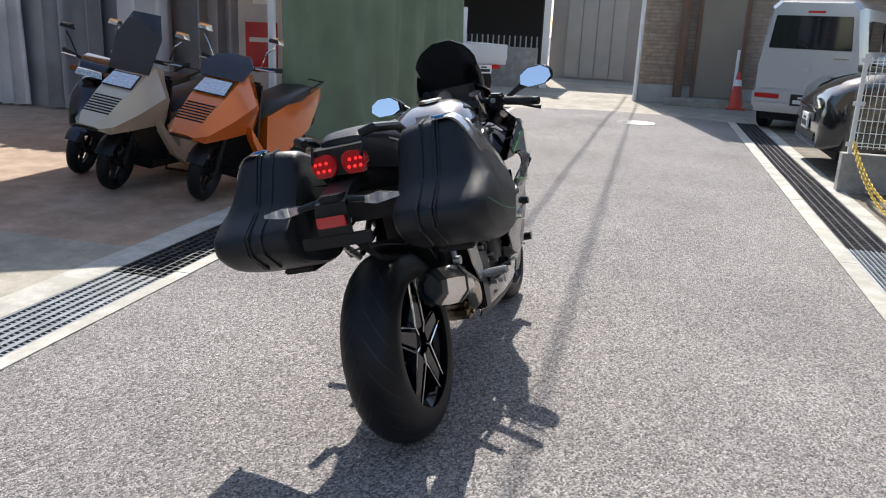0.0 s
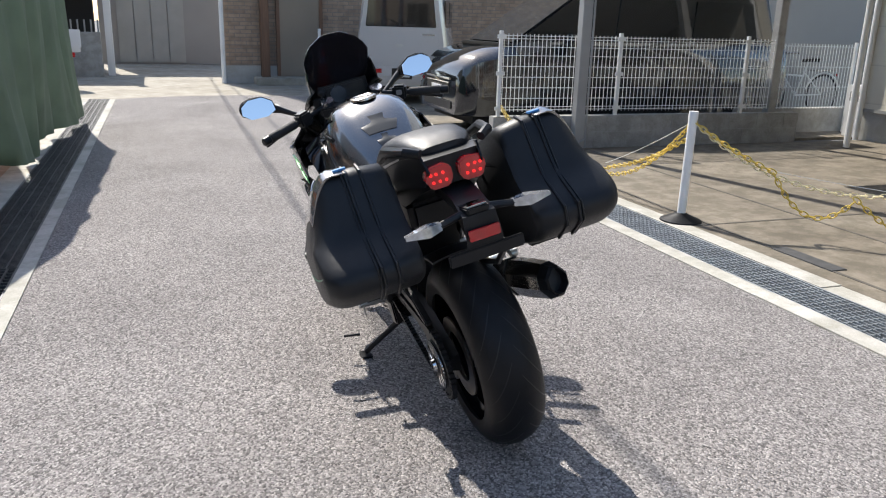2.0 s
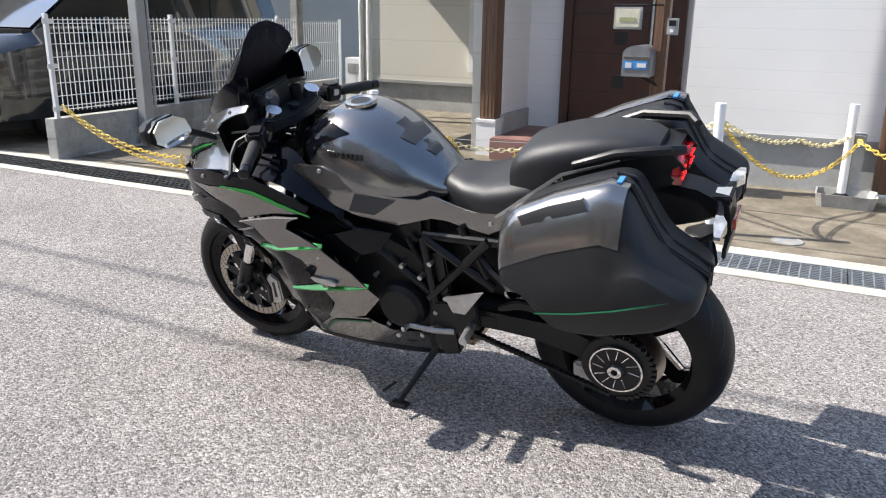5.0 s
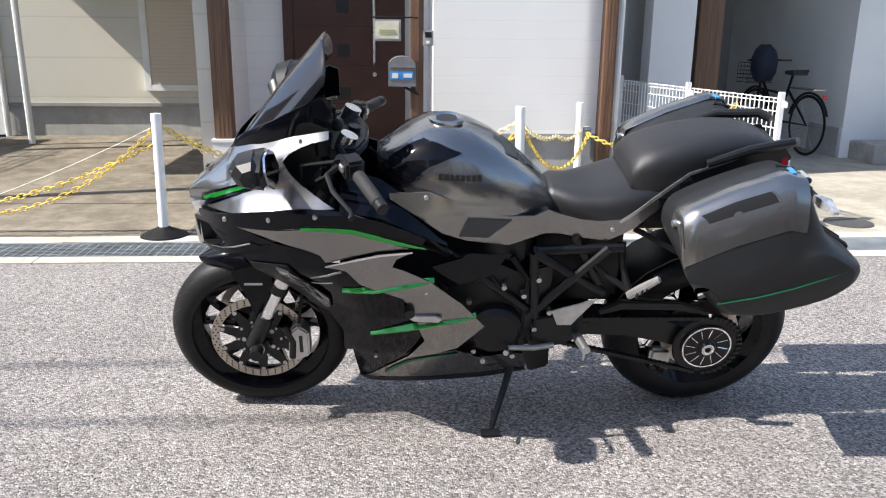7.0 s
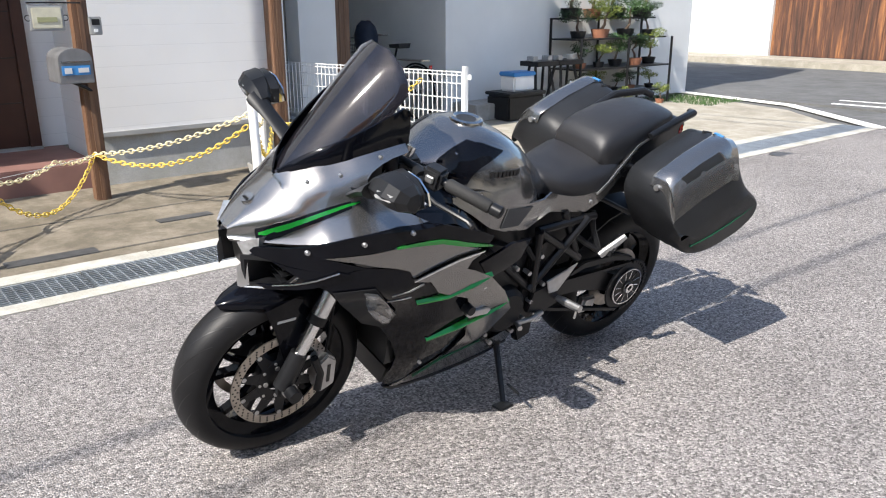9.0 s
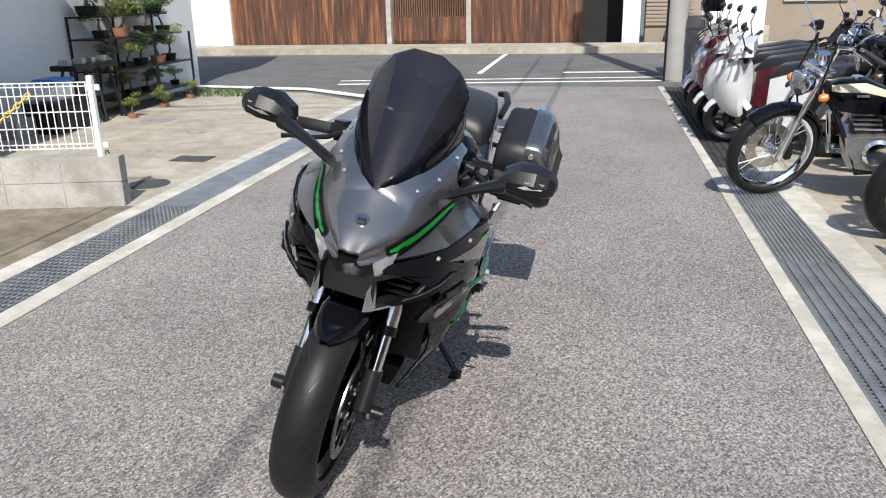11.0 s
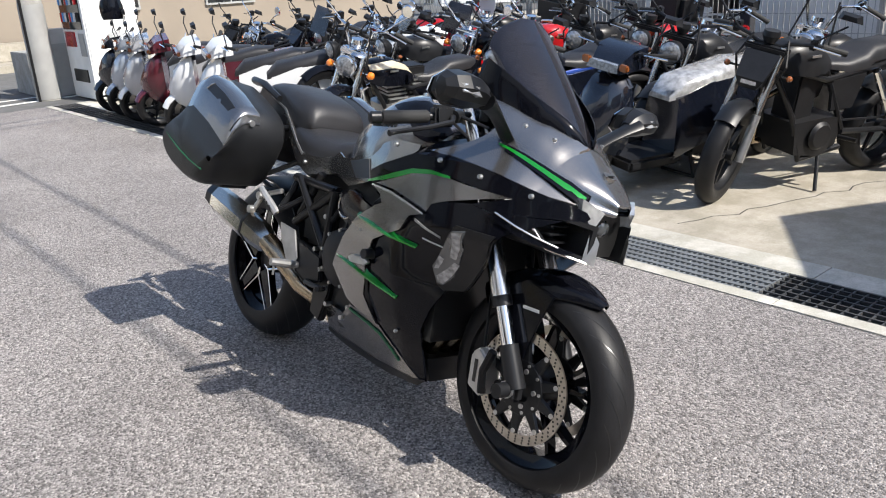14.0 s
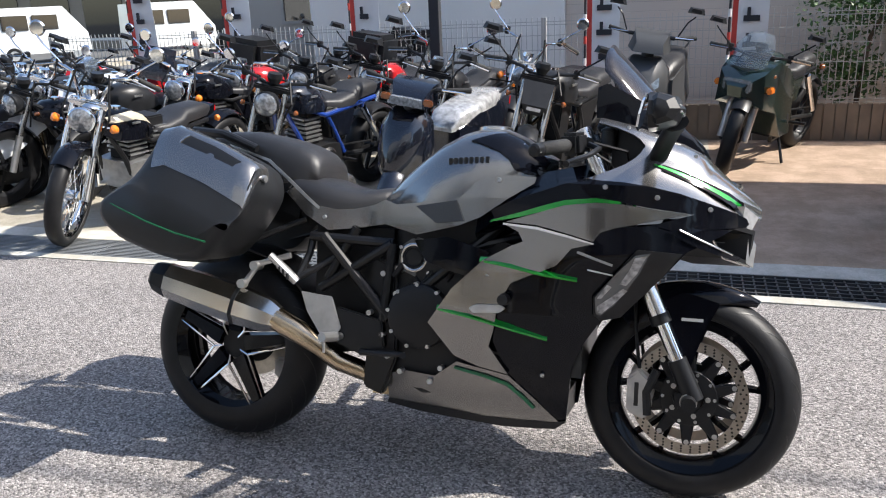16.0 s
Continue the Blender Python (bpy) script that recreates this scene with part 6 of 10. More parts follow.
for s in (-1, 1):
    cs = part("pannier", loft([[(s * x, y, z) for y, z in rounded(rounded(case_ring(x), 0.2), 0.25)] for x, _, _ in CASE_X]), PLASTIC, moto, "hard black pannier with a metallic grey lid panel", 50)
    rows = [case_top(x, s, 0.004) for x in (0.275, 0.30, 0.315, 0.328, 0.339, 0.349, 0.358, 0.366, 0.373, 0.380, 0.386, 0.391)]
    bm = grid_mesh(rows, None)
    if sum(f.normal.x * s * f.calc_area() for f in bm.faces) < 0:
        bmesh.ops.reverse_faces(bm, faces=bm.faces)
    thicken(bm, (-s * 0.006, 0, -0.003))
    part("lid_panel", bm, SILVER_MET, cs, "metallic grey lid panel", 75)
    hand = []
    for k in range(7):
        y = 0.235 - 0.165 * k / 6
        za = lerp_table([(p[1], p[2]) for p in reversed(case_top(0.334, s, 0.0065))], y)
        zb = lerp_table([(p[1], p[2]) for p in reversed(case_top(0.366, s, 0.0065))], y - 0.02)
        hand.append([(s * 0.343, y, za + (zb - za) * 0.22), (s * 0.352, y - 0.010, (za + zb) / 2 + 0.003), (s * 0.361, y - 0.02, za + (zb - za) * 0.80)])
    bm = grid_mesh(hand, None)
    thicken(bm, (-s * 0.004, 0, -0.003))
    part("carry_handle", bm, MARK_DARK, cs, "dark recessed carrying handle", 40)
    # glint across the handle's end, added as a thin steel bar
    part("handle_glint", tube([hand[-1][0], hand[-1][1], hand[-1][2]], 0.004, 6), STEEL, cs)
    part("lid_seam", tube([(p[0], p[1], p[2] + 0.001) for p in [r[2] for r in rows[4:9]]], 0.0022, 5), MARK_DARK, cs)
    part("pinstripe", tube([(s * 0.4140, 0.175, 0.652), (s * 0.4150, 0.075, 0.672), (s * 0.4150, -0.019, 0.700), (s * 0.4140, -0.099, 0.730), (s * 0.4125, -0.148, 0.750)], 0.0028, 5), DEEP_GREEN, cs, "thin green pinstripe")
    for x in (0.235, 0.275, 0.285):
        r = case_ring(x, 0.001)
        part("rib", tube([(s * x, *q) for q in r[5:12]], 0.005 if x != 0.285 else 0.003, 6), PLASTIC, cs, "raised rear rib")
    part("lock", cyl((s * 0.30, 0.279, 0.83), (s * 0.30, 0.290, 0.829), 0.010, n=14), ALU, cs, "round metal lock")
    part("sticker", box((min(s * 0.265, s * 0.300), -0.008, 0.969), (max(s * 0.265, s * 0.300), 0.004, 0.9745)), MARK_BLUE, cs, "small blue sticker")
    part("case_foot", box((min(s * 0.20, s * 0.31), 0.0, 0.585), (max(s * 0.20, s * 0.31), 0.12, 0.604), 0.006), SATIN_BLACK, cs)
    part("case_mount", tube([(s * 0.12, 0.25, 0.83), (s * 0.165, 0.20, 0.82), (s * 0.17, 0.02, 0.84)], 0.010, 8), SATIN_BLACK, moto)
    part("case_stay", tube([(s * 0.13, 0.33, 0.72), (s * 0.165, 0.20, 0.66), (s * 0.17, 0.08, 0.63)], 0.009, 8), SATIN_BLACK, moto)

# trellis frame and engine
fb = [((0.12, 1.10, 0.86), (0.17, 0.86, 0.66)), ((0.17, 0.86, 0.66), (0.15, 0.60, 0.44)), ((0.12, 1.08, 0.72), (0.17, 0.86, 0.66)), ((0.16, 0.405, 0.675), (0.165, 0.619, 0.448)), ((0.16, 0.62, 0.66), (0.165, 0.60, 0.44)), ((0.16, 0.62, 0.66), (0.16, 0.40, 0.52)), ((0.15, 0.62, 0.66), (0.15, 0.36, 0.67)), ((0.14, 0.50, 0.70), (0.155, 0.42, 0.55))]
for a, b in fb:
    for s in (-1, 1):
        part("frame_tube", tube([(s * a[0], *a[1:]), (s * b[0], *b[1:])], 0.0145, 10), FRAME_BLACK, moto, "black trellis frame tube")
part("engine", loft([[(-0.15, 1.08, 0.62), (0.15, 1.08, 0.62), (0.13, 1.06, 0.34), (-0.13, 1.06, 0.34)], [(-0.17, 0.95, 0.68), (0.17, 0.95, 0.68), (0.15, 0.92, 0.26), (-0.15, 0.92, 0.26)], [(-0.165, 0.75, 0.64), (0.165, 0.75, 0.64), (0.15, 0.72, 0.24), (-0.15, 0.72, 0.24)], [(-0.13, 0.58, 0.54), (0.13, 0.58, 0.54), (0.12, 0.57, 0.30), (-0.12, 0.57, 0.30)]]), ENGINE_BLACK, moto, "black four-cylinder engine", 20)
part("clutch_cover", lathe([(0.0001, 0.03), (0.07, 0.03), (0.09, 0.018), (0.094, 0.0), (0.094, -0.02), (0.0001, -0.02)], (0.165, 0.71, 0.462), 28, "x", False), ENGINE_BLACK, moto, "black clutch cover")
sc = part("supercharger_cover", prism([(0.628, 0.585), (0.640, 0.655), (0.680, 0.682), (0.722, 0.672), (0.738, 0.630), (0.732, 0.575), (0.690, 0.560)], 0.10, 0.152, "x", 0.008), CAST_GREY, moto, "grey cast impeller housing")
part("cover_ring", lathe([(0.033, 0.012), (0.037, 0.014), (0.041, 0.012), (0.041, -0.004), (0.033, -0.004)], (0.152, 0.686, 0.625), 30), STEEL, sc, "bright ring on the housing")
part("cover_disc", lathe([(0.0001, 0.010), (0.024, 0.010), (0.026, 0.013), (0.028, 0.010), (0.034, 0.008), (0.0001, -0.004)], (0.152, 0.686, 0.625), 30, "x", False), SATIN_BLACK, sc)
for y, z in ((0.634, 0.592), (0.646, 0.652), (0.727, 0.664), (0.730, 0.582)):
    part("cover_bolt", cyl((0.150, y, z), (0.160, y, z), 0.006, n=8), STEEL, sc)
for k in range(9):
    a = radians(40 * k + 12)
    part("cover_bolt", cyl((0.166, 0.71 + 0.089 * math.cos(a), 0.462 + 0.089 * math.sin(a)), (0.190, 0.71 + 0.089 * math.cos(a), 0.462 + 0.089 * math.sin(a)), 0.0058, n=8), ALU, moto)
part("stator_cover", lathe([(0.0001, -0.03), (0.065, -0.03), (0.08, -0.015), (0.084, 0.02), (0.0001, 0.02)], (-0.165, 0.72, 0.40), 28, "x", False), ENGINE_BLACK, moto, "black stator cover")
rnd = random.Random(4)
for s in (-1, 1):
    for y, z in ((0.60, 0.40), (0.62, 0.34), (0.66, 0.30), (0.78, 0.32), (0.80, 0.50), (0.64, 0.52), (0.56, 0.46), (0.70, 0.55), (0.60, 0.575), (0.75, 0.28)):
        part("bolt", cyl((s * 0.15, y, z), (s * 0.178, y, z), 0.008, n=8), ALU, moto)
    for k in range(4):
        y, z = 0.60 + 0.08 * k, 0.62 - 0.03 * (k % 2)
        part("hose", tube([(s * 0.13, y, z), (s * 0.165, y + 0.03, z - 0.05), (s * 0.15, y + 0.08, z + 0.02)], 0.010, 7), RUBBER, moto)
    part("swing_pivot", prism([(0.56, 0.62), (0.63, 0.60), (0.64, 0.33), (0.60, 0.22), (0.54, 0.24), (0.55, 0.45)], s * 0.125, s * 0.155, "x", 0.006), FRAME_BLACK, moto, "black swingarm pivot plate")
    part("heel_plate", prism([(0.348, 0.509), (0.448, 0.499), (0.478, 0.411), (0.461, 0.384), (0.416, 0.381), (0.368, 0.452)] if s > 0 else [(0.423, 0.518), (0.557, 0.475), (0.535, 0.423), (0.493, 0.423)], s * 0.182, s * 0.188, "x", 0.002), ALU, moto, "silver heel guard plate")
    part("peg_bracket", prism([(0.46, 0.47), (0.60, 0.44), (0.61, 0.36), (0.54, 0.335), (0.45, 0.37)], s * 0.158, s * 0.178, "x", 0.004), SATIN_BLACK, moto)
    part("foot_peg", tube([(s * 0.175, 0.475, 0.385), (s * 0.21, 0.47, 0.388), (s * 0.275, 0.462, 0.395)], [0.010, 0.015, 0.013], 10), ALU, moto, "silver foot peg")
    part("peg_feeler", cyl((s * 0.262, 0.463, 0.385), (s * 0.262, 0.463, 0.35), 0.004, n=6), ALU, moto)
    part("pedal", tube([(s * 0.18, 0.54, 0.345), (s * 0.20, 0.60, 0.350), (s * 0.205, 0.68, 0.355), (s * 0.235, 0.69, 0.358)], [0.010, 0.009, 0.008, 0.009], 8), ALU if s < 0 else SATIN_BLACK, moto, "gear or brake pedal")
    part("pillion_bracket", tube([(s * 0.135, 0.36, 0.68), (s * 0.16, 0.36, 0.62), (s * 0.19, 0.338, 0.548)], [0.012, 0.011, 0.011], 8), SATIN_BLACK, moto)
    part("pillion_bracket", tube([(s * 0.14, 0.46, 0.63), (s * 0.17, 0.40, 0.585), (s * 0.19, 0.338, 0.548)], 0.010, 8), SATIN_BLACK, moto)
    pp = part("pillion_peg", tube([(s * 0.20, 0.339, 0.537), (s * 0.215, 0.310, 0.570), (s * 0.23, 0.268, 0.613)], [0.013, 0.014, 0.010], 8), ALU, moto, "folded silver pillion peg")
    for k in range(5):
        part("ridge", box((s * 0.219 - 0.012, 0.272 + 0.012 * k, 0.592 - 0.012 * k), (s * 0.219 + 0.012, 0.277 + 0.012 * k, 0.610 - 0.012 * k)), SATIN_BLACK, pp)
part("swingarm", loft([[(-0.085, y, zt), (-xo, y, zt - 0.012), (-xo, y, zb + 0.012), (-0.085, y, zb)] for y, xo, zt, zb in ((0.60, 0.130, 0.430, 0.335), (0.45, 0.128, 0.432, 0.335), (0.30, 0.125, 0.425, 0.325), (0.18, 0.122, 0.400, 0.295), (0.08, 0.120, 0.360, 0.262), (0.01, 0.116, 0.335, 0.275))]), SATIN_BLACK, moto, "black single-sided swingarm", 25)
part("swingarm_bridge", box((-0.13, 0.40, 0.33), (0.13, 0.58, 0.41), 0.02), SATIN_BLACK, moto)
RY, RZ = REAR_C[1], REAR_C[2]
part("rear_caliper", box((-0.09, RY + 0.08, 0.18), (-0.055, RY + 0.15, 0.25), 0.01), ALU, rear)
part("rear_disc", lathe([(0.08, -0.003), (0.125, -0.003), (0.125, 0.003), (0.08, 0.003)], (-0.075, RY, RZ), 44), ROTOR, rear, "rear brake disc")
spr = part("rear_sprocket", lathe([(0.04, -0.004), (0.102, -0.004), (0.106, 0.0), (0.102, 0.004), (0.04, 0.004)], (-0.138, RY, RZ), 42), SATIN_BLACK, rear, "black rear sprocket")
hubc = part("hub_cover", lathe([(0.0001, -0.012), (0.025, -0.012), (0.03, -0.008), (0.074, -0.006), (0.078, 0.0), (0.0001, 0.0)], (-0.143, RY, RZ), 36, "x", False), SATIN_BLACK, rear, "round black hub cover")
part("hub_ring", lathe([(0.073, -0.009), (0.078, -0.009), (0.078, -0.005), (0.073, -0.005)], (-0.143, RY, RZ), 36), CHROME, hubc, "bright ring")
for k in range(12):
    a = k * 2 * math.pi / 12
    part("hub_line", tube([(-0.1505, RY + 0.036 * math.cos(a), RZ + 0.036 * math.sin(a)), (-0.1505, RY + 0.068 * math.cos(a + 0.10), RZ + 0.068 * math.sin(a + 0.10))], 0.0016, 5), CHROME, hubc)
part("hub_nut", lathe([(0.010, -0.022), (0.020, -0.022), (0.022, -0.012), (0.010, -0.012)], (-0.143, RY, RZ), 18), CHROME, hubc)
# chain: link plates round both runs
chain_ob = part("drive_chain", tube([(-0.138, 0.58, 0.345), (-0.138, RY + 0.02, RZ - 0.100)], 0.004, 6), SATIN_BLACK, moto, "black drive chain")
spots = []
for a, b in (((-0.138, 0.58, 0.415), (-0.138, RY + 0.01, RZ + 0.105)), ((-0.138, 0.58, 0.345), (-0.138, RY + 0.02, RZ - 0.103))):
    n = int((Vector(b) - Vector(a)).length / 0.016)
    spots += [Vector(a).lerp(Vector(b), (k + 0.5) / n) for k in range(n)]
spots += [Vector((-0.138, RY + 0.105 * math.cos(math.pi / 2 + (k + 0.5) * math.pi / 18), RZ + 0.105 * math.sin(math.pi / 2 + (k + 0.5) * math.pi / 18))) for k in range(18)]
link0 = part("chain_link", box((-0.008, -0.0083, -0.006), (0.008, 0.0070, 0.006)), SATIN_BLACK, chain_ob)
link0.matrix_basis = Matrix.Translation(spots[0])
for p in spots[1:]:
    lk = new("chain_link", link0.data)
    lk.parent = chain_ob
    lk.matrix_basis = Matrix.Translation(p)
rings = []
for deg in (20, 35, 50, 65, 80, 92):
    c, q = math.cos(radians(deg)), math.sin(radians(deg))
    rings.append([(-0.09 + 0.018 * k, RY + 0.322 * c, RZ + 0.322 * q - 0.010 * ((k - 5) / 5) ** 2) for k in range(11)] + [(0.09 - 0.018 * k, RY + 0.328 * c, RZ + 0.328 * q - 0.010 * ((k - 5) / 5) ** 2) for k in range(11)])
part("hugger", loft(rings), SATIN_BLACK, moto, "black rear hugger")
part("shock", cyl((0.0, 0.42, 0.40), (0.0, 0.50, 0.66), 0.03, n=14), SATIN_BLACK, moto)
part("battery_box", box((-0.095, 0.34, 0.44), (0.095, 0.62, 0.72), 0.02), ENGINE_BLACK, moto)
part("subframe_box", box((-0.11, 0.08, 0.70), (0.11, 0.42, 0.80), 0.02), SATIN_BLACK, moto)
part("airbox", box((-0.13, 0.62, 0.60), (0.13, 1.02, 0.78), 0.02), SATIN_BLACK, moto)
part("chain_guard", prism([(0.40, 0.450), (0.34, 0.480), (0.16, 0.475), (0.06, 0.440), (0.06, 0.425), (0.16, 0.445), (0.33, 0.450), (0.40, 0.430)], -0.150, -0.128, "x", 0.004), SATIN_BLACK, moto, "black chain guard")

# exhaust on the right
ax0, ax1 = Vector((0.175, 0.270, 0.418)), Vector((0.203, -0.142, 0.524))
d = (ax1 - ax0).normalized()
u = Vector((1, 0, 0)) - d * d.x
u.normalize()
w = u.cross(d).normalized()
if w.z < 0:
    w = -w


def can_ring(t, hu, hw, cut=0.35):
    c = ax0.lerp(ax1, t)
    base = [(-1, -cut), (-1, cut), (-cut, 1), (cut, 1), (1, cut), (1, -cut * 1.2), (cut * 0.8, -1), (-cut, -1)]
    return [c + u * a * hu + w * b * hw for a, b in base]


muf = part("muffler", loft([can_ring(0.0, 0.033, 0.036), can_ring(0.08, 0.037, 0.050), can_ring(0.30, 0.040, 0.058), can_ring(0.62, 0.040, 0.058), can_ring(0.90, 0.038, 0.052)]), MUFFLER, moto, "polished metal muffler", 25)
part("end_cap", loft([can_ring(0.895, 0.0390, 0.0530), can_ring(1.0, 0.034, 0.044), can_ring(1.02, 0.028, 0.037), can_ring(0.94, 0.025, 0.034)]), SATIN_BLACK, muf, "black muffler end cap", 25)
part("mid_strap", loft([can_ring(0.32, 0.0400, 0.0580), can_ring(0.345, 0.0400, 0.0580), can_ring(0.345, 0.0425, 0.0610), can_ring(0.32, 0.0425, 0.0610)]), SATIN_BLACK, muf, "black strap")
part("mid_pipe", tube([ax0 + d * 0.01, (0.170, 0.33, 0.388), (0.155, 0.40, 0.345), (0.14, 0.45, 0.305), (0.08, 0.58, 0.25)], [0.036, 0.035, 0.031, 0.029, 0.028], 16), BURNT, moto, "heat-tinted link pipe")
part("exhaust_hanger", tube([(0.195, 0.16, 0.515), (0.178, 0.20, 0.58), (0.165, 0.30, 0.61)], 0.009, 8), ALU, moto)
part("hanger_bolt", cyl((0.190, 0.160, 0.520), (0.212, 0.160, 0.520), 0.014, n=12), ALU, moto)
part("hanger_bolt", cyl((0.16, 0.195, 0.575), (0.20, 0.195, 0.575), 0.014, n=12), ALU, moto)
part("collector", box((-0.08, 0.52, 0.205), (0.10, 0.70, 0.265), 0.02), BURNT, moto, "heat-tinted exhaust collector")

# side stand
inv = BIKE.inverted()
foot = inv @ Vector((-0.300, 0.716, 0.054))
part("side_stand", tube([(-0.105, 0.645, 0.26), (-0.12, 0.655, 0.20), foot + Vector((0.004, -0.002, 0.012))], [0.014, 0.012, 0.009], 10), SATIN_BLACK, moto, "black steel side stand")
part("stand_foot", prism([(-0.02, -0.03), (0.02, -0.03), (0.022, 0.03), (-0.022, 0.03)], -0.004, 0.004, "z", 0.002), SATIN_BLACK, moto).matrix_basis = Matrix.Translation(foot) @ BIKE.inverted().to_3x3().to_4x4()
part("stand_tang", tube([foot + Vector((0.0, 0.0, 0.09)), foot + Vector((-0.06, 0.01, 0.10))], 0.005, 6), SATIN_BLACK, moto)


# ---- east side: fences, chains, small fittings ----
def mesh_panel(a, b, z0, z1, material, parent, step=0.05, rows=(), r=0.003, spikes=False, label="welded wire panel"):
    a, b = Vector((*a, 0)), Vector((*b, 0))
    n = max(2, int((b - a).length / step))
    d = (b - a).normalized()
    turn = Matrix.Rotation(math.atan2(d.y, d.x), 4, "Z")
    top = z1 + (0.03 if spikes else 0)
    first = part("upright_wire", box((-r, -r, z0), (r, r, top)), material, parent)
    first.matrix_basis = Matrix.Translation(a) @ turn
    for k in range(1, n + 1):
        share(first, "upright_wire", Matrix.Translation(a.lerp(b, k / n)) @ turn)
    cross = part("cross_wire", box((0, -r * 1.2, -r * 1.1), ((b - a).length, r * 1.2, r * 1.1)), material, parent)
    cross.matrix_basis = Matrix.Translation(a + Vector((0, 0, rows[0]))) @ turn
    for z in rows[1:]:
        share(cross, "cross_wire", Matrix.Translation(a + Vector((0, 0, z))) @ turn)
    return first


def fence_post(x, y, z0, z1, parent, material, clips):
    p = part("post", box((x - 0.018, y - 0.018, z0), (x + 0.018, y + 0.018, z1), 0.003), material, parent)
    for z in clips:
        part("clip", box((x - 0.05, y - 0.026, z - 0.02), (x + 0.05, y - 0.014, z + 0.02), 0.003), material, p)


f1 = thing("wire_fence", "white welded wire fence on a concrete block wall", "fence")
cuts = [2.34, 3.75, 5.44, 5.85]
for a, b in zip(cuts, cuts[1:]):
    mesh_panel((a, 5.65), (b, 5.65), 0.40, 1.20, WHITE_STEEL, f1, 0.048, [0.42, 0.45, 0.54, 0.65, 0.76, 0.87, 0.98, 1.07, 1.15, 1.18])
for x in cuts[:3]:
    fence_post(x, 5.62, 0.34, 1.23, f1, WHITE_STEEL, (0.44, 0.80, 1.17))
bw = thing("block_wall", "low grey concrete block wall under a wire fence", "wall")
bw["kind"] = "structure"
for r in range(2):
    x = 2.28 - (0.2 if r else 0)
    while x < 6.3:
        x1 = min(x + 0.396, 6.3)
        if x1 > 2.3:
            part("block", box((max(x, 2.28), 5.59, 0.0 + 0.18 * r), (x1, 5.71, 0.176 + 0.18 * r), 0.004), BLOCK, bw)
        x += 0.40
part("mortar", box((2.285, 5.595, 0.0), (6.3, 5.705, 0.352)), FOUNDATION, bw)
f1b = thing("wire_fence", "white welded wire fence before a parked bicycle", "fence")
mesh_panel((6.0, 6.3), (7.75, 6.3), 0.32, 1.15, WHITE_STEEL, f1b, 0.05, [0.34, 0.6, 0.86, 1.12])
for x in (6.0, 7.75):
    fence_post(x, 6.28, 0.0, 1.18, f1b, WHITE_STEEL, ())
structure("wall_garden_block", box((6.0, 6.35, 0.0), (8.6, 6.47, 0.32)), BLOCK, "low grey block wall behind the forecourt", "wall")
structure("wall_neighbour", box((7.2, 8.6, 0.0), (12, 8.9, 6.0)), RENDER_GREY, "grey neighbouring house wall", "wall")
for x, y, h in ((3.24, 5.52, 4.5), (5.93, 5.70, 4.5)):
    cp = thing("carport_post", "grey steel carport post", "post")
    part("shaft", box((x - 0.055, y - 0.055, 0.0), (x + 0.055, y + 0.055, h), 0.006), GREY_STEEL if x < 5 else BLOCK, cp)
    if x < 5:
        part("conduit", tube([(x + 0.07, y - 0.06, 0.02), (x + 0.07, y - 0.06, h)], 0.012, 8), GREY_STEEL, cp)
        part("kick_pipe", tube([(x + 0.07, y - 0.06, 0.12), (x - 0.1, y - 0.07, 0.04), (x - 0.75, y - 0.05, 0.035)], 0.012, 8), GREY_STEEL, cp)

f2 = thing("wire_fence", "white wire fence on a low block wall beside the drive", "fence")
p0, p1 = Vector((2.56, -1.55)), Vector((4.62, -1.08))
mesh_panel(p0, p1, 0.40, 0.86, WHITE_STEEL, f2, 0.048, [0.41, 0.44, 0.55, 0.66, 0.77, 0.83, 0.855])
for u in (0.0, 0.5, 1.0):
    q = p0.lerp(p1, u)
    fence_post(q.x, q.y + 0.02, 0.30, 0.90, f2, WHITE_STEEL, (0.43, 0.82))
bw2 = thing("block_wall", "low grey concrete block wall with a hanging rusty chain", "wall")
bw2["kind"] = "structure"
rot = Matrix.Translation((2.44, -1.575, 0)) @ Matrix.Rotation(math.atan2(p1.y - p0.y, p1.x - p0.x), 4, "Z")
for r in range(2):
    for k in range(6):
        o = part("block", box((0.40 * k, -0.06, 0.18 * r), (0.40 * k + 0.396, 0.06, 0.18 * r + 0.176), 0.004), BLOCK, bw2)
        o.matrix_basis = rot
o = part("mortar", box((0.005, -0.055, 0.0), (2.39, 0.055, 0.355)), FOUNDATION, bw2)
o.matrix_basis = rot


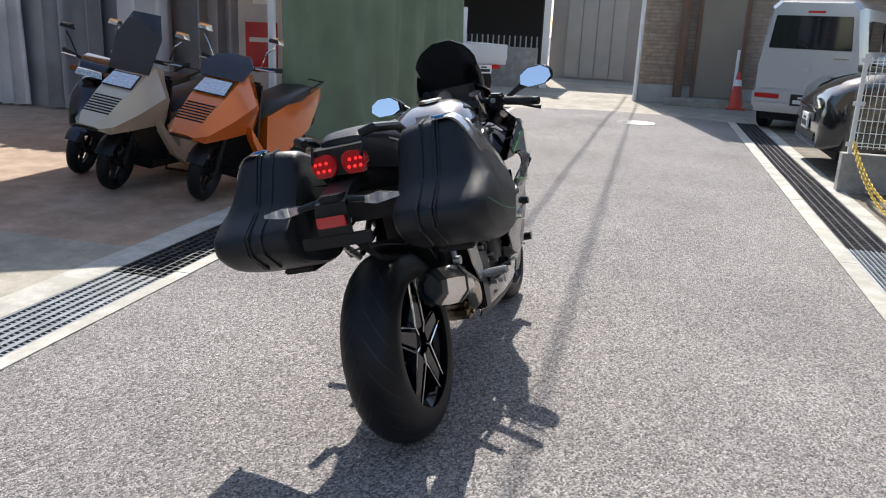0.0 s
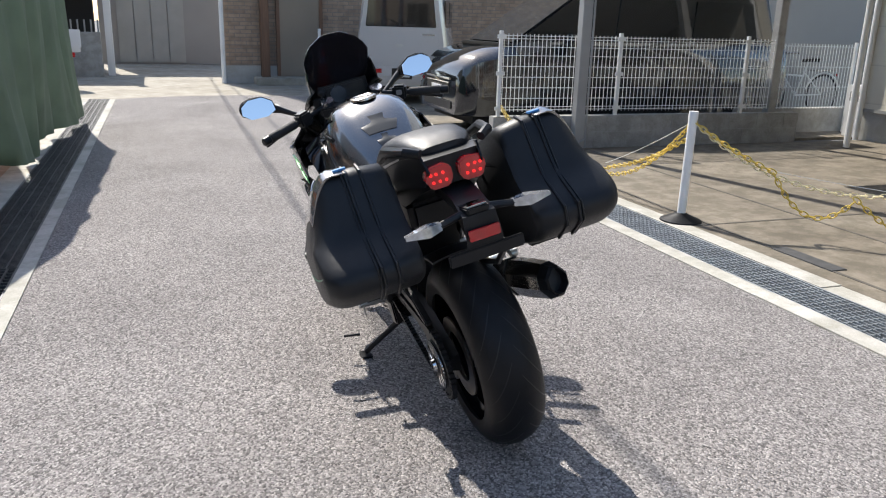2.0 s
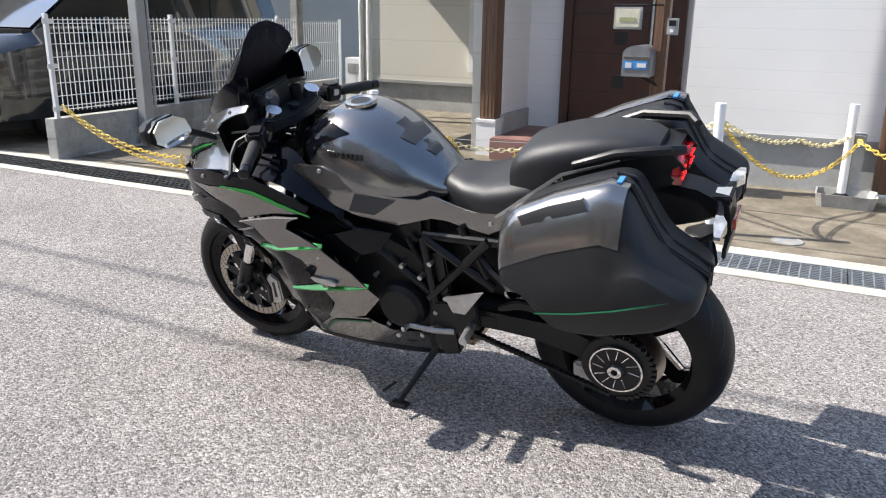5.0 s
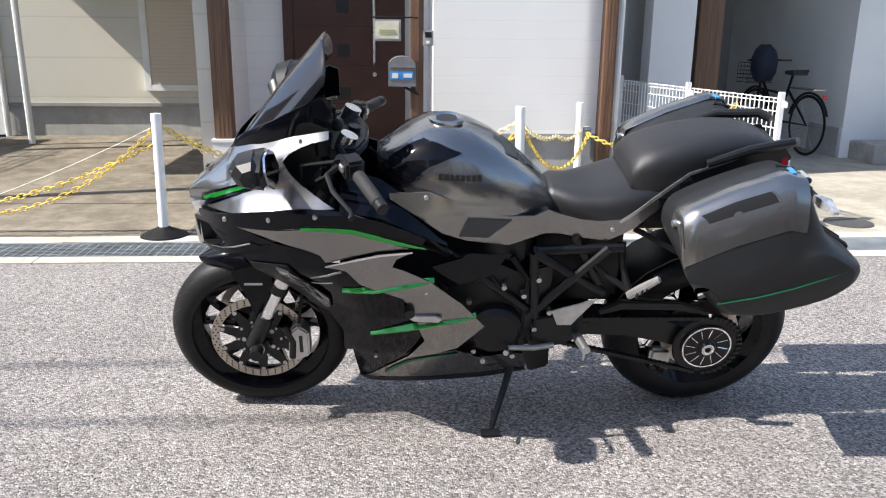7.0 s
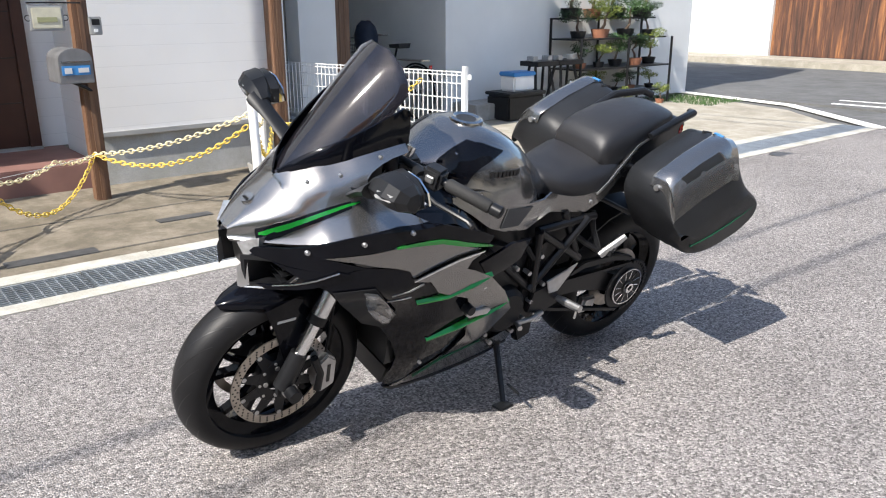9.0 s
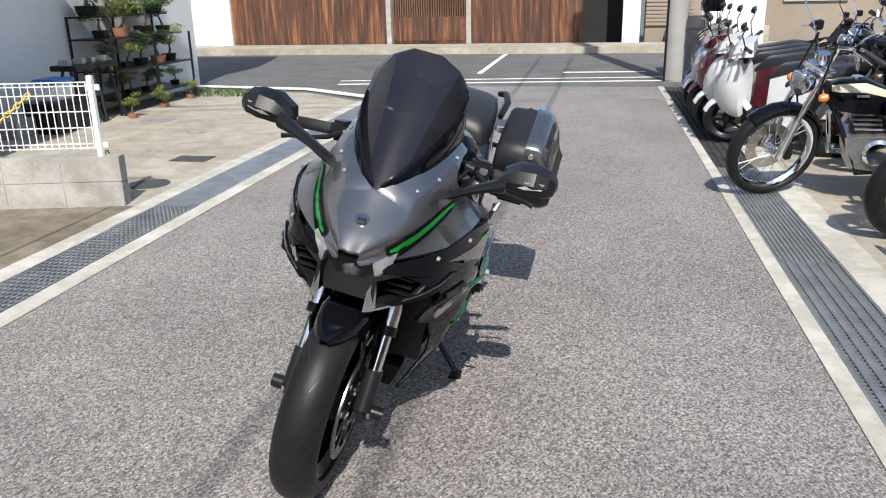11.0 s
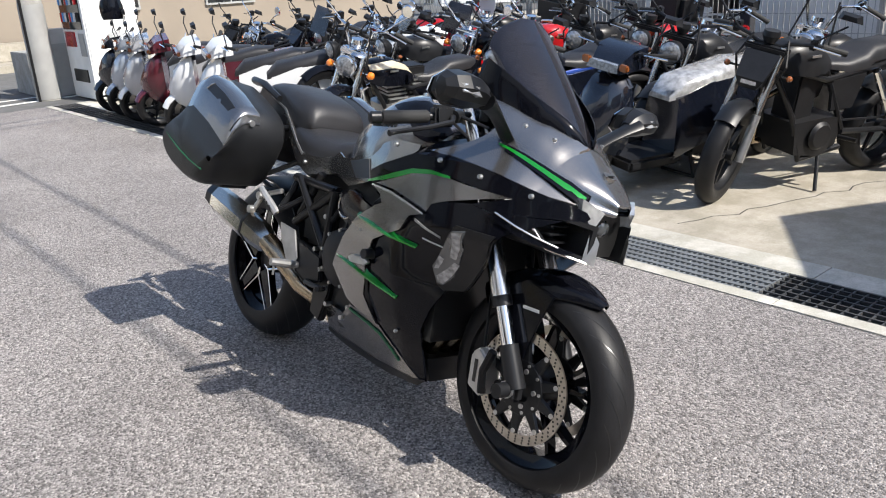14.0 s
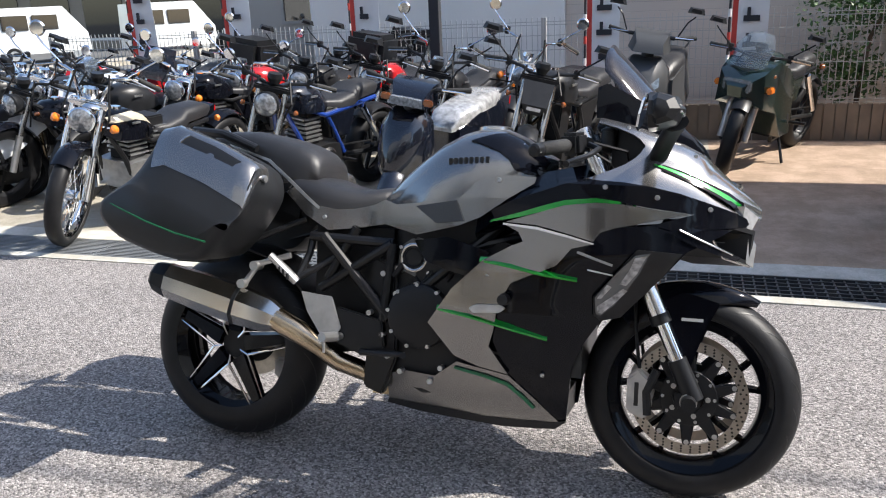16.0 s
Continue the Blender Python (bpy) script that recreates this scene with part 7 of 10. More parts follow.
def chain(name, pts, material, parent=None, link=0.05, r=0.0042, label="yellow plastic chain between posts"):
    """Oval links along a sagging line."""
    pts = [Vector(p) for p in pts]
    fine = []
    for a, b in zip(pts, pts[1:]):
        n = max(2, int((b - a).length / 0.02))
        fine += [a.lerp(b, k / n) for k in range(n)]
    fine.append(pts[-1])
    bm = bmesh.new()
    run, k, want = 0.0, 0, 0.0
    for a, b in zip(fine, fine[1:]):
        L = (b - a).length
        while want < run + L:
            p = a.lerp(b, (want - run) / L)
            d = (b - a).normalized()
            u, v = frame_of(d)
            w = u if k % 2 else v
            ring = [p + d * (math.cos(t) * link * 0.62) + w * (math.sin(t) * link * 0.30) for t in (i * 2 * math.pi / 10 for i in range(10))]
            tube_into(bm, ring, r, 5, closed=True)
            want += link * 0.86
            k += 1
        run += L
    ob = link_mesh(name, bm, material, parent)
    return tagged(ob, label, "chain") if parent is None else ob


def sag(a, b, drop, n=14, floor=None):
    a, b = Vector(a), Vector(b)
    out = []
    for k in range(n + 1):
        u = k / n
        p = a.lerp(b, u)
        p.z -= drop * 4 * u * (1 - u)
        if floor is not None:
            p.z = max(p.z, floor)
        out.append(p)
    return out


def bollard(x, y, lean, h=0.76):
    b = thing("chain_post", "white plastic chain post on a black rubber foot", "bollard", "chain posts", Matrix.Translation((x, y, 0.006)))
    part("foot", lathe([(0.0001, 0.06), (0.035, 0.06), (0.05, 0.05), (0.14, 0.012), (0.145, 0.0), (0.0001, 0.0)], (0, 0, 0), 28, "z", False), RUBBER, b, "black rubber foot")
    p = part("pole", tube([(0, 0, 0.05), (lean[0] * 0.5, lean[1] * 0.5, h * 0.5), (lean[0], lean[1], h - 0.05), (lean[0], lean[1], h - 0.01), (lean[0], lean[1], h)], [0.030, 0.030, 0.030, 0.028, 0.020], 18), WHITE_POST, b)
    part("cap", cyl((lean[0], lean[1], h - 0.05), (lean[0], lean[1], h - 0.001), 0.0325, 0.031, 18), WHITE_POST, p)


bollard(2.38, 2.44, (0.0, -0.01))
bollard(2.60, 0.165, (0.0, 0.015), 0.79)
bollard(4.0, -2.0 + 1.45, (0.0, 0.0), 0.70)
post_top1, post_top2, tie = (2.38, 2.42, 0.70), (2.60, 0.18, 0.70), (3.80, 0.84, 0.34)
chain("chain", sag((2.34, 5.52, 0.46), (2.43, 4.3, 0.12), 0.10, floor=0.025) + sag((2.43, 4.3, 0.06), (2.36, 3.6, 0.16), 0.06, floor=0.025) + sag((2.36, 3.6, 0.16), post_top1, 0.16), YELLOW_CHAIN)
chain("chain", sag((2.34, 5.52, 0.44), (2.46, 3.5, 0.20), 0.26, floor=0.025) + sag((2.46, 3.5, 0.20), (2.38, 2.46, 0.58), 0.04), YELLOW_CHAIN)
chain("chain", sag(post_top1, (2.72, 2.02, 0.40), 0.03) + sag((2.72, 2.02, 0.40), (3.20, 1.55, 0.33), 0.04) + sag((3.20, 1.55, 0.33), (3.55, 1.15, 0.36), 0.03) + sag((3.55, 1.15, 0.36), tie, 0.03), PALE_CHAIN, label="sun-bleached pale chain held by a cord")
chain("chain", sag(post_top1, (2.72, 2.0, 0.42), 0.02) + sag((2.72, 2.0, 0.42), (3.05, 1.62, 0.30), 0.20, floor=0.03) + sag((3.05, 1.62, 0.30), tie, 0.26, floor=0.03), YELLOW_CHAIN)
chain("chain", sag(tie, post_top2, 0.06), PALE_CHAIN, label="pale chain from a timber post to a plastic post")
chain("chain", sag(tie, (2.62, 0.2, 0.62), 0.16), YELLOW_CHAIN)
chain("chain", sag(post_top2, (3.45, -0.25, 0.50), 0.06) + sag((3.45, -0.25, 0.50), (3.98, -0.55, 0.48), 0.05), PALE_CHAIN, label="pale chain looped to a standpipe")
chain("chain", sag(post_top2, (3.95, -0.62, 0.45), 0.30), YELLOW_CHAIN)
chain("chain", sag((3.95, -0.62, 0.45), (2.95, -1.40, 0.78), 0.20), YELLOW_CHAIN)
chain("chain", [(2.60, -1.655, 0.34), (2.605, -1.66, 0.2), (2.60, -1.66, 0.03)], mat("rusty_chain", (0.10, 0.07, 0.055), 0.7, 0.6), label="rusty chain hanging on a block wall")
cordm = tube(sag((2.42, 3.55, 0.22), post_top1, 0.02), 0.002, 5)
tagged(link_mesh("cord", cordm, ROPE), "thin white cord tied between chain posts", "cord")
tagged(link_mesh("cord", tube(sag((2.74, 2.0, 0.42), tie, 0.02), 0.002, 5), ROPE), "thin white cord holding a chain", "cord")

# standpipe and basin by the wall
tap = thing("standpipe", "grey garden tap on a post over a basin", "tap")
part("post", box((4.02, -0.66, 0.0), (4.10, -0.58, 0.50), 0.006), FOUNDATION, tap)
part("tap", tube([(4.06, -0.62, 0.44), (3.98, -0.62, 0.45), (3.96, -0.62, 0.41)], 0.012, 8), STEEL, tap)
part("handle", tube([(4.0, -0.65, 0.49), (4.0, -0.59, 0.49)], 0.006, 6), STEEL, tap)
basin = thing("basin", "pale plastic basin on the forecourt", "basin")
bm = bmesh.new()
rings = []
for s, z in ((0.9, 0.006), (1.0, 0.10), (0.94, 0.10), (0.84, 0.03)):
    rings.append([(3.86 + sx * 0.15 * s, -0.58 + sy * 0.20 * s, z) for sx, sy in ((-1, -0.8), (-0.8, -1), (0.8, -1), (1, -0.8), (1, 0.8), (0.8, 1), (-0.8, 1), (-1, 0.8))])
loft_into(bm, rings)
bmesh.ops.recalc_face_normals(bm, faces=bm.faces)
part("bowl", bm, BLOCK, basin)

# mailbox, notice plate, intercom on the entrance post
mb = thing("mailbox", "grey arched metal mailbox with a blue number plate", "mailbox")
arch = [(0.93 + 0.105 * math.cos(math.pi * k / 12), 1.005 + 0.07 * math.sin(math.pi * k / 12)) for k in range(13)]
part("body", prism([(1.035, 0.85)] + arch + [(0.825, 0.85)], 3.60, 3.92, "x", 0.004), mat("zinc_grey_mailbox", (0.22, 0.22, 0.225), 0.45, 0.5, vary=0.15, scale=12), mb)
part("number_plate", box((3.594, 0.845, 0.905), (3.600, 1.02, 0.965)), MARK_BLUE, mb, "blue number plate with pale bars")
part("bar", box((3.590, 0.855, 0.92), (3.595, 0.92, 0.95)), MARK_PALE, mb)
part("bar", box((3.590, 0.96, 0.915), (3.595, 1.005, 0.952)), MARK_PALE, mb)
part("flap", box((3.592, 0.84, 0.985), (3.600, 1.02, 0.995)), STEEL, mb)
part("bracket", tube([(3.80, 0.80, 0.78), (3.76, 0.93, 0.85)], 0.012, 6), SATIN_BLACK, mb)
npl = thing("nameplate", "pale framed plate hung on two small rings", "sign")
part("plate", box((3.70, 0.95, 1.20), (3.715, 1.13, 1.33), 0.004), mat("cream_plate", (0.55, 0.52, 0.40), 0.4, vary=0.1, scale=20), npl)
part("frame", box((3.705, 0.935, 1.185), (3.72, 1.145, 1.345), 0.004), GREY_STEEL, npl)
part("bar", box((3.696, 0.98, 1.24), (3.701, 1.10, 1.27)), mat("plate_print", (0.30, 0.30, 0.16), 0.6), npl)
for y in (0.928, 1.152):
    part("ring", tube([(3.71, y + 0.018 * math.cos(a), 1.265 + 0.018 * math.sin(a)) for a in (k * math.pi / 6 for k in range(12))], 0.003, 5, True), SATIN_BLACK, npl)
part("arm", tube([(3.80, 0.80, 1.36), (3.71, 0.90, 1.36), (3.71, 1.15, 1.36)], 0.006, 6), SATIN_BLACK, npl)
ic = thing("intercom", "small grey intercom with a black screen", "intercom")
part("body", box((3.775, 0.685, 1.15), (3.81, 0.765, 1.27), 0.005), GREY_STEEL, ic)
part("screen", box((3.769, 0.70, 1.215), (3.776, 0.75, 1.255)), MARK_DARK, ic)
part("button", box((3.769, 0.715, 1.17), (3.776, 0.74, 1.19)), WHITE_STEEL, ic)
part("bracket", box((3.81, 0.70, 1.18), (3.84, 0.80, 1.24)), GREY_STEEL, ic)
ac = thing("heater_unit", "pale grey water heater box on the ground", "heater")
part("pipe", tube([(7.27, 5.60, 0.0), (7.27, 5.60, 3.3)], 0.035, 10), WHITE_STEEL, thing("downpipe", "white downpipe at the corner of a cream wall", "downpipe"))
part("body", box((7.42, 5.70, 0.0), (7.66, 5.98, 0.66), 0.008), WHITE_STEEL, ac)
part("grille", box((7.412, 5.75, 0.46), (7.421, 5.93, 0.58)), GREY_STEEL, ac)

# ---- plants and trestles by the white wall ----
def leaf_cloud(bm, c, r, n, size, rnd):
    for _ in range(n):
        d = Vector((rnd.gauss(0, 1), rnd.gauss(0, 1), rnd.gauss(0, 1))).normalized() * (rnd.random() ** 0.4)
        p = Vector(c) + Vector((d.x * r[0], d.y * r[1], d.z * r[2]))
        u = Vector((rnd.gauss(0, 1), rnd.gauss(0, 1), rnd.gauss(0, 0.6))).normalized()
        v = u.cross(Vector((rnd.gauss(0, 1), rnd.gauss(0, 1), rnd.gauss(0, 1)))).normalized()
        s = size * rnd.uniform(0.6, 1.3)
        a = [bm.verts.new(p - u * s), bm.verts.new(p + v * s * 0.45), bm.verts.new(p + u * s), bm.verts.new(p - v * s * 0.45)]
        bm.faces.new(a)


def bonsai(x, y, z, h, seed, pot, leaf, label):
    rnd = random.Random(seed)
    t = thing("potted_plant", label, "plant", "bonsai on the plant stand", Matrix.Translation((x, y, z)))
    ph = h * 0.22
    part("pot", lathe([(0.0001, 0.0), (h * 0.20, 0.0), (h * 0.26, ph), (h * 0.23, ph), (h * 0.22, ph * 0.8), (0.0001, ph * 0.8)], (0, 0, 0), 18, "z", False), pot, t, "round plant pot")
    pts = [Vector((0, 0, ph * 0.8))]
    for k in range(4):
        pts.append(pts[-1] + Vector((rnd.uniform(-0.1, 0.1) * h, rnd.uniform(-0.1, 0.1) * h, h * 0.16)))
    part("trunk", tube(pts, [h * 0.045, h * 0.038, h * 0.03, h * 0.022, h * 0.014], 7), BARK, t, "gnarled trunk")
    bm = bmesh.new()
    for k in range(8):
        a = rnd.uniform(0, 6.3)
        c = pts[2 + k % 3] + Vector((math.cos(a), math.sin(a), rnd.uniform(0.2, 1.0))) * h * rnd.uniform(0.22, 0.42)
        leaf_cloud(bm, c, (h * 0.26, h * 0.26, h * 0.12), 150, h * 0.032, rnd)
        tube_into(bm, [pts[2 + k % 3], c], h * 0.012, 5)
    part("crown", bm, leaf, t, "clumped needles and leaves")


stand = thing("plant_stand", "black steel three-tier plant stand", "shelf")
sx0, sx1, sy0, sy1 = 4.95, 5.5, -7.4, -5.5
for x in (sx0, sx1):
    for y in (sy0, (sy0 + sy1) / 2, sy1):
        part("leg", box((x - 0.012, y - 0.012, 0.0), (x + 0.012, y + 0.012, 1.18 if x > 5.2 else 0.92)), SATIN_BLACK, stand)
for z, d0, d1 in ((0.18, sx0, sx1), (0.52, sx0, sx1), (0.90, 5.05, sx1), (1.16, 5.25, sx1)):
    part("shelf", box((d0, sy0, z), (d1, sy1, z + 0.02)), SATIN_BLACK, stand)
rnd = random.Random(11)
for z, x, n, h in ((0.20, 5.15, 5, 0.26), (0.54, 5.18, 5, 0.36), (0.92, 5.25, 4, 0.48), (1.18, 5.38, 4, 0.52)):
    for k in range(n):
        bonsai(x + rnd.uniform(-0.05, 0.05), sy0 + 0.2 + (sy1 - sy0 - 0.4) * k / (n - 1), z, h * rnd.uniform(0.85, 1.15), rnd.randint(0, 999), TERRACOTTA if (k + n) % 3 == 0 else SATIN_BLACK, (LEAF_DARK, LEAF, LEAF_LIGHT)[(k + int(z * 10)) % 3], "small bonsai in a pot on a black stand")
for k in range(3):
    bonsai(4.7 + 0.1 * k, -5.35 - 0.9 * k, 0.006, 0.24, 70 + k, TERRACOTTA, LEAF_LIGHT, "small potted shrub on the ground")
grass = bmesh.new()
rnd = random.Random(5)
for _ in range(1400):
    x, y = rnd.uniform(4.2, 5.4), rnd.uniform(-8.2, -7.3)
    h = rnd.uniform(0.02, 0.06)
    a = rnd.uniform(0, 6.3)
    d = Vector((math.cos(a), math.sin(a), 0)) * 0.006
    p = Vector((x, y, 0.004))
    grass.faces.new([grass.verts.new(p - d), grass.verts.new(p + d), grass.verts.new(p + Vector((rnd.uniform(-0.02, 0.02), rnd.uniform(-0.02, 0.02), h)))])
tagged(link_mesh("grass", grass, LEAF), "small patch of green grass by the forecourt", "grass", kind="stuff")
for k in range(2):
    tr = thing("trestle", "folded black workshop trestle", "trestle", "trestles", Matrix.Translation((5.05, -4.85 - 0.45 * k, 0)))
    part("beam", box((-0.16, -0.19, 0.62), (0.16, 0.19, 0.68), 0.006), SATIN_BLACK, tr)
    for sx in (-1, 1):
        for sy in (-1, 1):
            part("leg", tube([(sx * 0.05, sy * 0.12, 0.62), (sx * 0.16, sy * 0.2, 0.0)], 0.018, 6), SATIN_BLACK, tr)
    part("clamp", box((-0.06, -0.17, 0.68), (0.06, -0.09, 0.74), 0.006), ALU, tr)
    part("clamp", box((-0.06, 0.09, 0.68), (0.06, 0.17, 0.74), 0.006), ALU, tr)
crate = thing("storage_crate", "black plastic tool crate on the ground", "crate")
part("body", box((4.85, -4.75, 0.006), (5.25, -4.15, 0.30), 0.02), SATIN_BLACK, crate)
part("lid", box((4.83, -4.77, 0.30), (5.27, -4.13, 0.34), 0.012), PLASTIC, crate)
cool = thing("cool_box", "white and blue cool box on a crate", "cool box")
part("body", box((4.92, -4.65, 0.341), (5.18, -4.3, 0.52), 0.02), WHITE_STEEL, cool)
part("lid", box((4.91, -4.66, 0.52), (5.19, -4.29, 0.57), 0.012), MARK_BLUE, cool, "blue lid")


def bicycle(x, y, head, frame_mat, label, seat_cover=None):
    m = Matrix.Translation((x, y, 0.004)) @ Matrix.Rotation(radians(head), 4, "Z")
    b = thing("bicycle", label, "bicycle", m=m)
    for yy in (0.0, -1.05):
        part("wheel", lathe([(0.30, -0.012), (0.325, 0.0), (0.30, 0.012), (0.292, 0.0)], (0, yy, 0.325), 40), RUBBER, b, "thin bicycle tyre")
        bm = bmesh.new()
        for k in range(18):
            a = k * math.pi / 9
            tube_into(bm, [(0, yy, 0.325), (0, yy + 0.29 * math.cos(a), 0.325 + 0.29 * math.sin(a))], 0.0015, 4)
        part("spokes", bm, STEEL, b)
        part("mudguard", tube([(0, yy + 0.345 * math.cos(a), 0.325 + 0.345 * math.sin(a)) for a in (radians(v) for v in range(15, 171, 12))], 0.014, 6), frame_mat, b)
    for pts in ([(0, -0.10, 0.85), (0, 0.0, 0.325)], [(0, -0.12, 0.75), (0, -0.52, 0.32), (0, -0.70, 0.85)], [(0, -0.14, 0.65), (0, -0.64, 0.62)], [(0, -0.52, 0.32), (0, -1.05, 0.325), (0, -0.66, 0.66)]):
        part("frame_tube", tube(pts, 0.015, 7), frame_mat, b)
    part("saddle", loft([[(-0.03, -0.58, 0.88), (0.03, -0.58, 0.88), (0.02, -0.58, 0.84), (-0.02, -0.58, 0.84)], [(-0.10, -0.84, 0.90), (0.10, -0.84, 0.90), (0.08, -0.84, 0.84), (-0.08, -0.84, 0.84)]]), LEATHER, b, "black saddle")
    part("handlebar", tube([(-0.28, -0.22, 0.98), (-0.15, -0.08, 0.98), (0, -0.10, 0.92), (0.15, -0.08, 0.98), (0.28, -0.22, 0.98)], 0.012, 7), STEEL, b)
    part("basket", mesh_basket(), SATIN_BLACK, b, "wire basket")
    part("carrier", box((-0.07, -1.20, 0.70), (0.07, -0.78, 0.715)), STEEL, b)
    part("rear_reflector", box((-0.02, -1.30, 0.62), (0.02, -1.29, 0.66)), RED_LENS, b)
    if seat_cover:
        rings = []
        for z, hw, y0, y1 in ((0.74, 0.09, 0.00, -0.20), (0.84, 0.14, 0.05, -0.26), (0.98, 0.15, 0.05, -0.27), (1.09, 0.12, 0.01, -0.24), (1.15, 0.06, -0.05, -0.18)):
            rings.append([(hw * math.cos(a), (y0 + y1) / 2 + (y0 - y1) / 2 * math.sin(a), z + 0.012 * math.sin(3 * a)) for a in (k * math.pi / 8 for k in range(16))])
        part("child_seat_cover", loft(rings), seat_cover, b, "dark blue rain cover", 60)
    return b


def mesh_basket():
    bm = bmesh.new()
    for k in range(6):
        z = 0.72 + 0.045 * k
        tube_into(bm, [(-0.16, 0.18, z), (0.16, 0.18, z), (0.16, -0.06, z), (-0.16, -0.06, z)], 0.003, 4, True)
    for k in range(9):
        x = -0.16 + 0.04 * k
        tube_into(bm, [(x, 0.18, 0.72), (x, 0.18, 0.95)], 0.002, 4)
        tube_into(bm, [(x, -0.06, 0.72), (x, -0.06, 0.95)], 0.002, 4)
    return bm


bicycle(6.78, -3.34, -84, SATIN_BLACK, "black city bicycle with a covered child seat in a carport", mat("navy_rain_cover", (0.02, 0.028, 0.05), 0.6, vary=0.2, scale=8, bump=0.5, bump_scale=30))
bicycle(8.05, 8.1, 90, WHITE_STEEL, "white city bicycle parked behind a wire fence")

# ---- across the street ----
wood = thing("timber_wall", "weathered dark red-brown vertical board wall", "wall")
wood["kind"] = "structure"
rnd = random.Random(8)
for x0, x1, zt in ((4.42, 8.6, 2.6), (-0.4, 2.34, 2.9)):
    x = x0
    while x < x1 - 0.02:
        w = rnd.uniform(0.17, 0.24)
        e = min(x + w, x1)
        part("plank", box((x + 0.003, -16.75 + rnd.uniform(0, 0.02), 0.14), (e - 0.003, -16.6, zt)), OLD_WOOD, wood)
        x = e
gate = thing("sliding_gate", "old wooden sliding gate with a lattice top", "gate")
part("frame", box((2.40, -16.85, 0.14), (4.36, -16.78, 0.22)), OLD_WOOD, gate)
for k in range(2):
    g0 = 2.42 + 0.97 * k
    for i in range(6):
        part("plank", box((g0 + 0.16 * i, -16.80, 0.20), (g0 + 0.155 + 0.16 * i, -16.76, 0.72)), mat("gate_board", (0.16, 0.06, 0.04), 0.8, vary=0.3, scale=5) if i == 0 and k == 0 else OLD_WOOD, gate)
    for i in range(16):
        part("slat", box((g0 + 0.06 * i, -16.80, 0.76), (g0 + 0.028 + 0.06 * i, -16.77, 2.3)), WOOD_POST, gate)
    part("rail", box((g0, -16.82, 0.72), (g0 + 0.96, -16.76, 0.78)), OLD_WOOD, gate)
    part("rail", box((g0, -16.82, 1.40), (g0 + 0.96, -16.76, 1.44)), OLD_WOOD, gate)
for x in (2.36, 4.39):
    structure("gate_post", box((x - 0.06, -16.9, 0.0), (x + 0.06, -16.55, 3.0)), BLOCK, "grey weathered gate post", "post")
structure("wall_gate_shade", box((2.2, -17.6, 0.0), (4.6, -17.2, 3.2)), DARK_IN, "black box painting the shade of the yard behind the gate", "wall")
structure("roof_street", box((-0.6, -17.6, 2.9), (30, -16.0, 3.1), 0.02), GREY_STEEL, "low grey tiled eaves over the timber wall", "roof")
structure("wall_street_pier", box((-1.75, -16.9, 0.0), (-1.35, -16.5, 4.0)), RENDER_WHITE, "white rendered pier", "wall")
structure("wall_street_gap", box((-1.4, -18.2, 0.0), (-0.3, -18.0, 4.0)), DARK_IN, "black box painting the shade of a passage between houses", "wall")
structure("step_street", box((-4.6, -16.9, 0.14), (-2.4, -16.2, 0.5), 0.01), CONCRETE, "pale concrete entrance steps across the street", "step")
lourve = thing("meter_panel", "beige louvred panel on a house wall", "panel")
for k in range(14):
    part("slat", box((-3.0, -16.98, 0.5 + 0.09 * k), (-1.9, -16.94, 0.57 + 0.09 * k)), RENDER_BEIGE, lourve)
for x0 in (-6.4, -9.5, -12.5):
    wn = thing("window_2", "dark window in a beige house wall", "window")
    wn["kind"] = "structure"
    part("window_frame", box((x0, -17.0, 1.0), (x0 + 1.4, -16.93, 2.3), 0.005), GREY_STEEL, wn)
    for k in range(2):
        part("pane", box((x0 + 0.05 + 0.67 * k, -16.93, 1.06), (x0 + 0.68 + 0.67 * k, -16.92, 2.24)), GLASS_DARK, wn)
pole = thing("utility_pole", "grey concrete utility pole at the corner", "pole")
part("shaft", cyl((-1.95, -9.5, 0.0), (-1.95, -9.5, 8.0), 0.16, 0.13, 20), BLOCK, pole)
part("sleeve", cyl((-1.95, -9.5, 0.02), (-1.95, -9.5, 1.3), 0.166, 0.163, 20), GREY_STEEL, pole)
part("cable", tube([(-1.80, -9.42, 0.0), (-1.80, -9.42, 8.0)], 0.02, 6), RUBBER, pole)
vm = thing("vending_machine", "white drinks vending machine with a red sign panel", "vending machine")
part("cabinet", box((-3.0, -9.4, 0.02), (-2.28, -8.45, 1.83), 0.02), WHITE_STEEL, vm)
part("display", box((-2.29, -9.32, 0.95), (-2.268, -8.55, 1.72), 0.004), GLASS_DARK, vm, "dark display window")
for r in range(3):
    for k in range(8):
        part("can", cyl((-2.268, -9.25 + 0.09 * k, 1.05 + 0.22 * r), (-2.268, -9.25 + 0.09 * k, 1.17 + 0.22 * r), 0.03, n=10), (RED_PAINT, MARK_BLUE, WHITE_PAINT, SATIN_BLACK)[(r + k) % 4], vm)
part("sign", box((-2.285, -9.3, 0.72), (-2.268, -8.9, 0.92), 0.003), RED_PAINT, vm, "red sign panel")
part("hatch", box((-2.285, -9.2, 0.25), (-2.266, -8.65, 0.42), 0.004), SATIN_BLACK, vm, "black delivery hatch")
part("coin_panel", box((-2.285, -8.75, 0.6), (-2.266, -8.55, 0.9), 0.003), GREY_STEEL, vm)
bn = thing("can_bin", "grey plastic recycling bin with round holes", "bin")
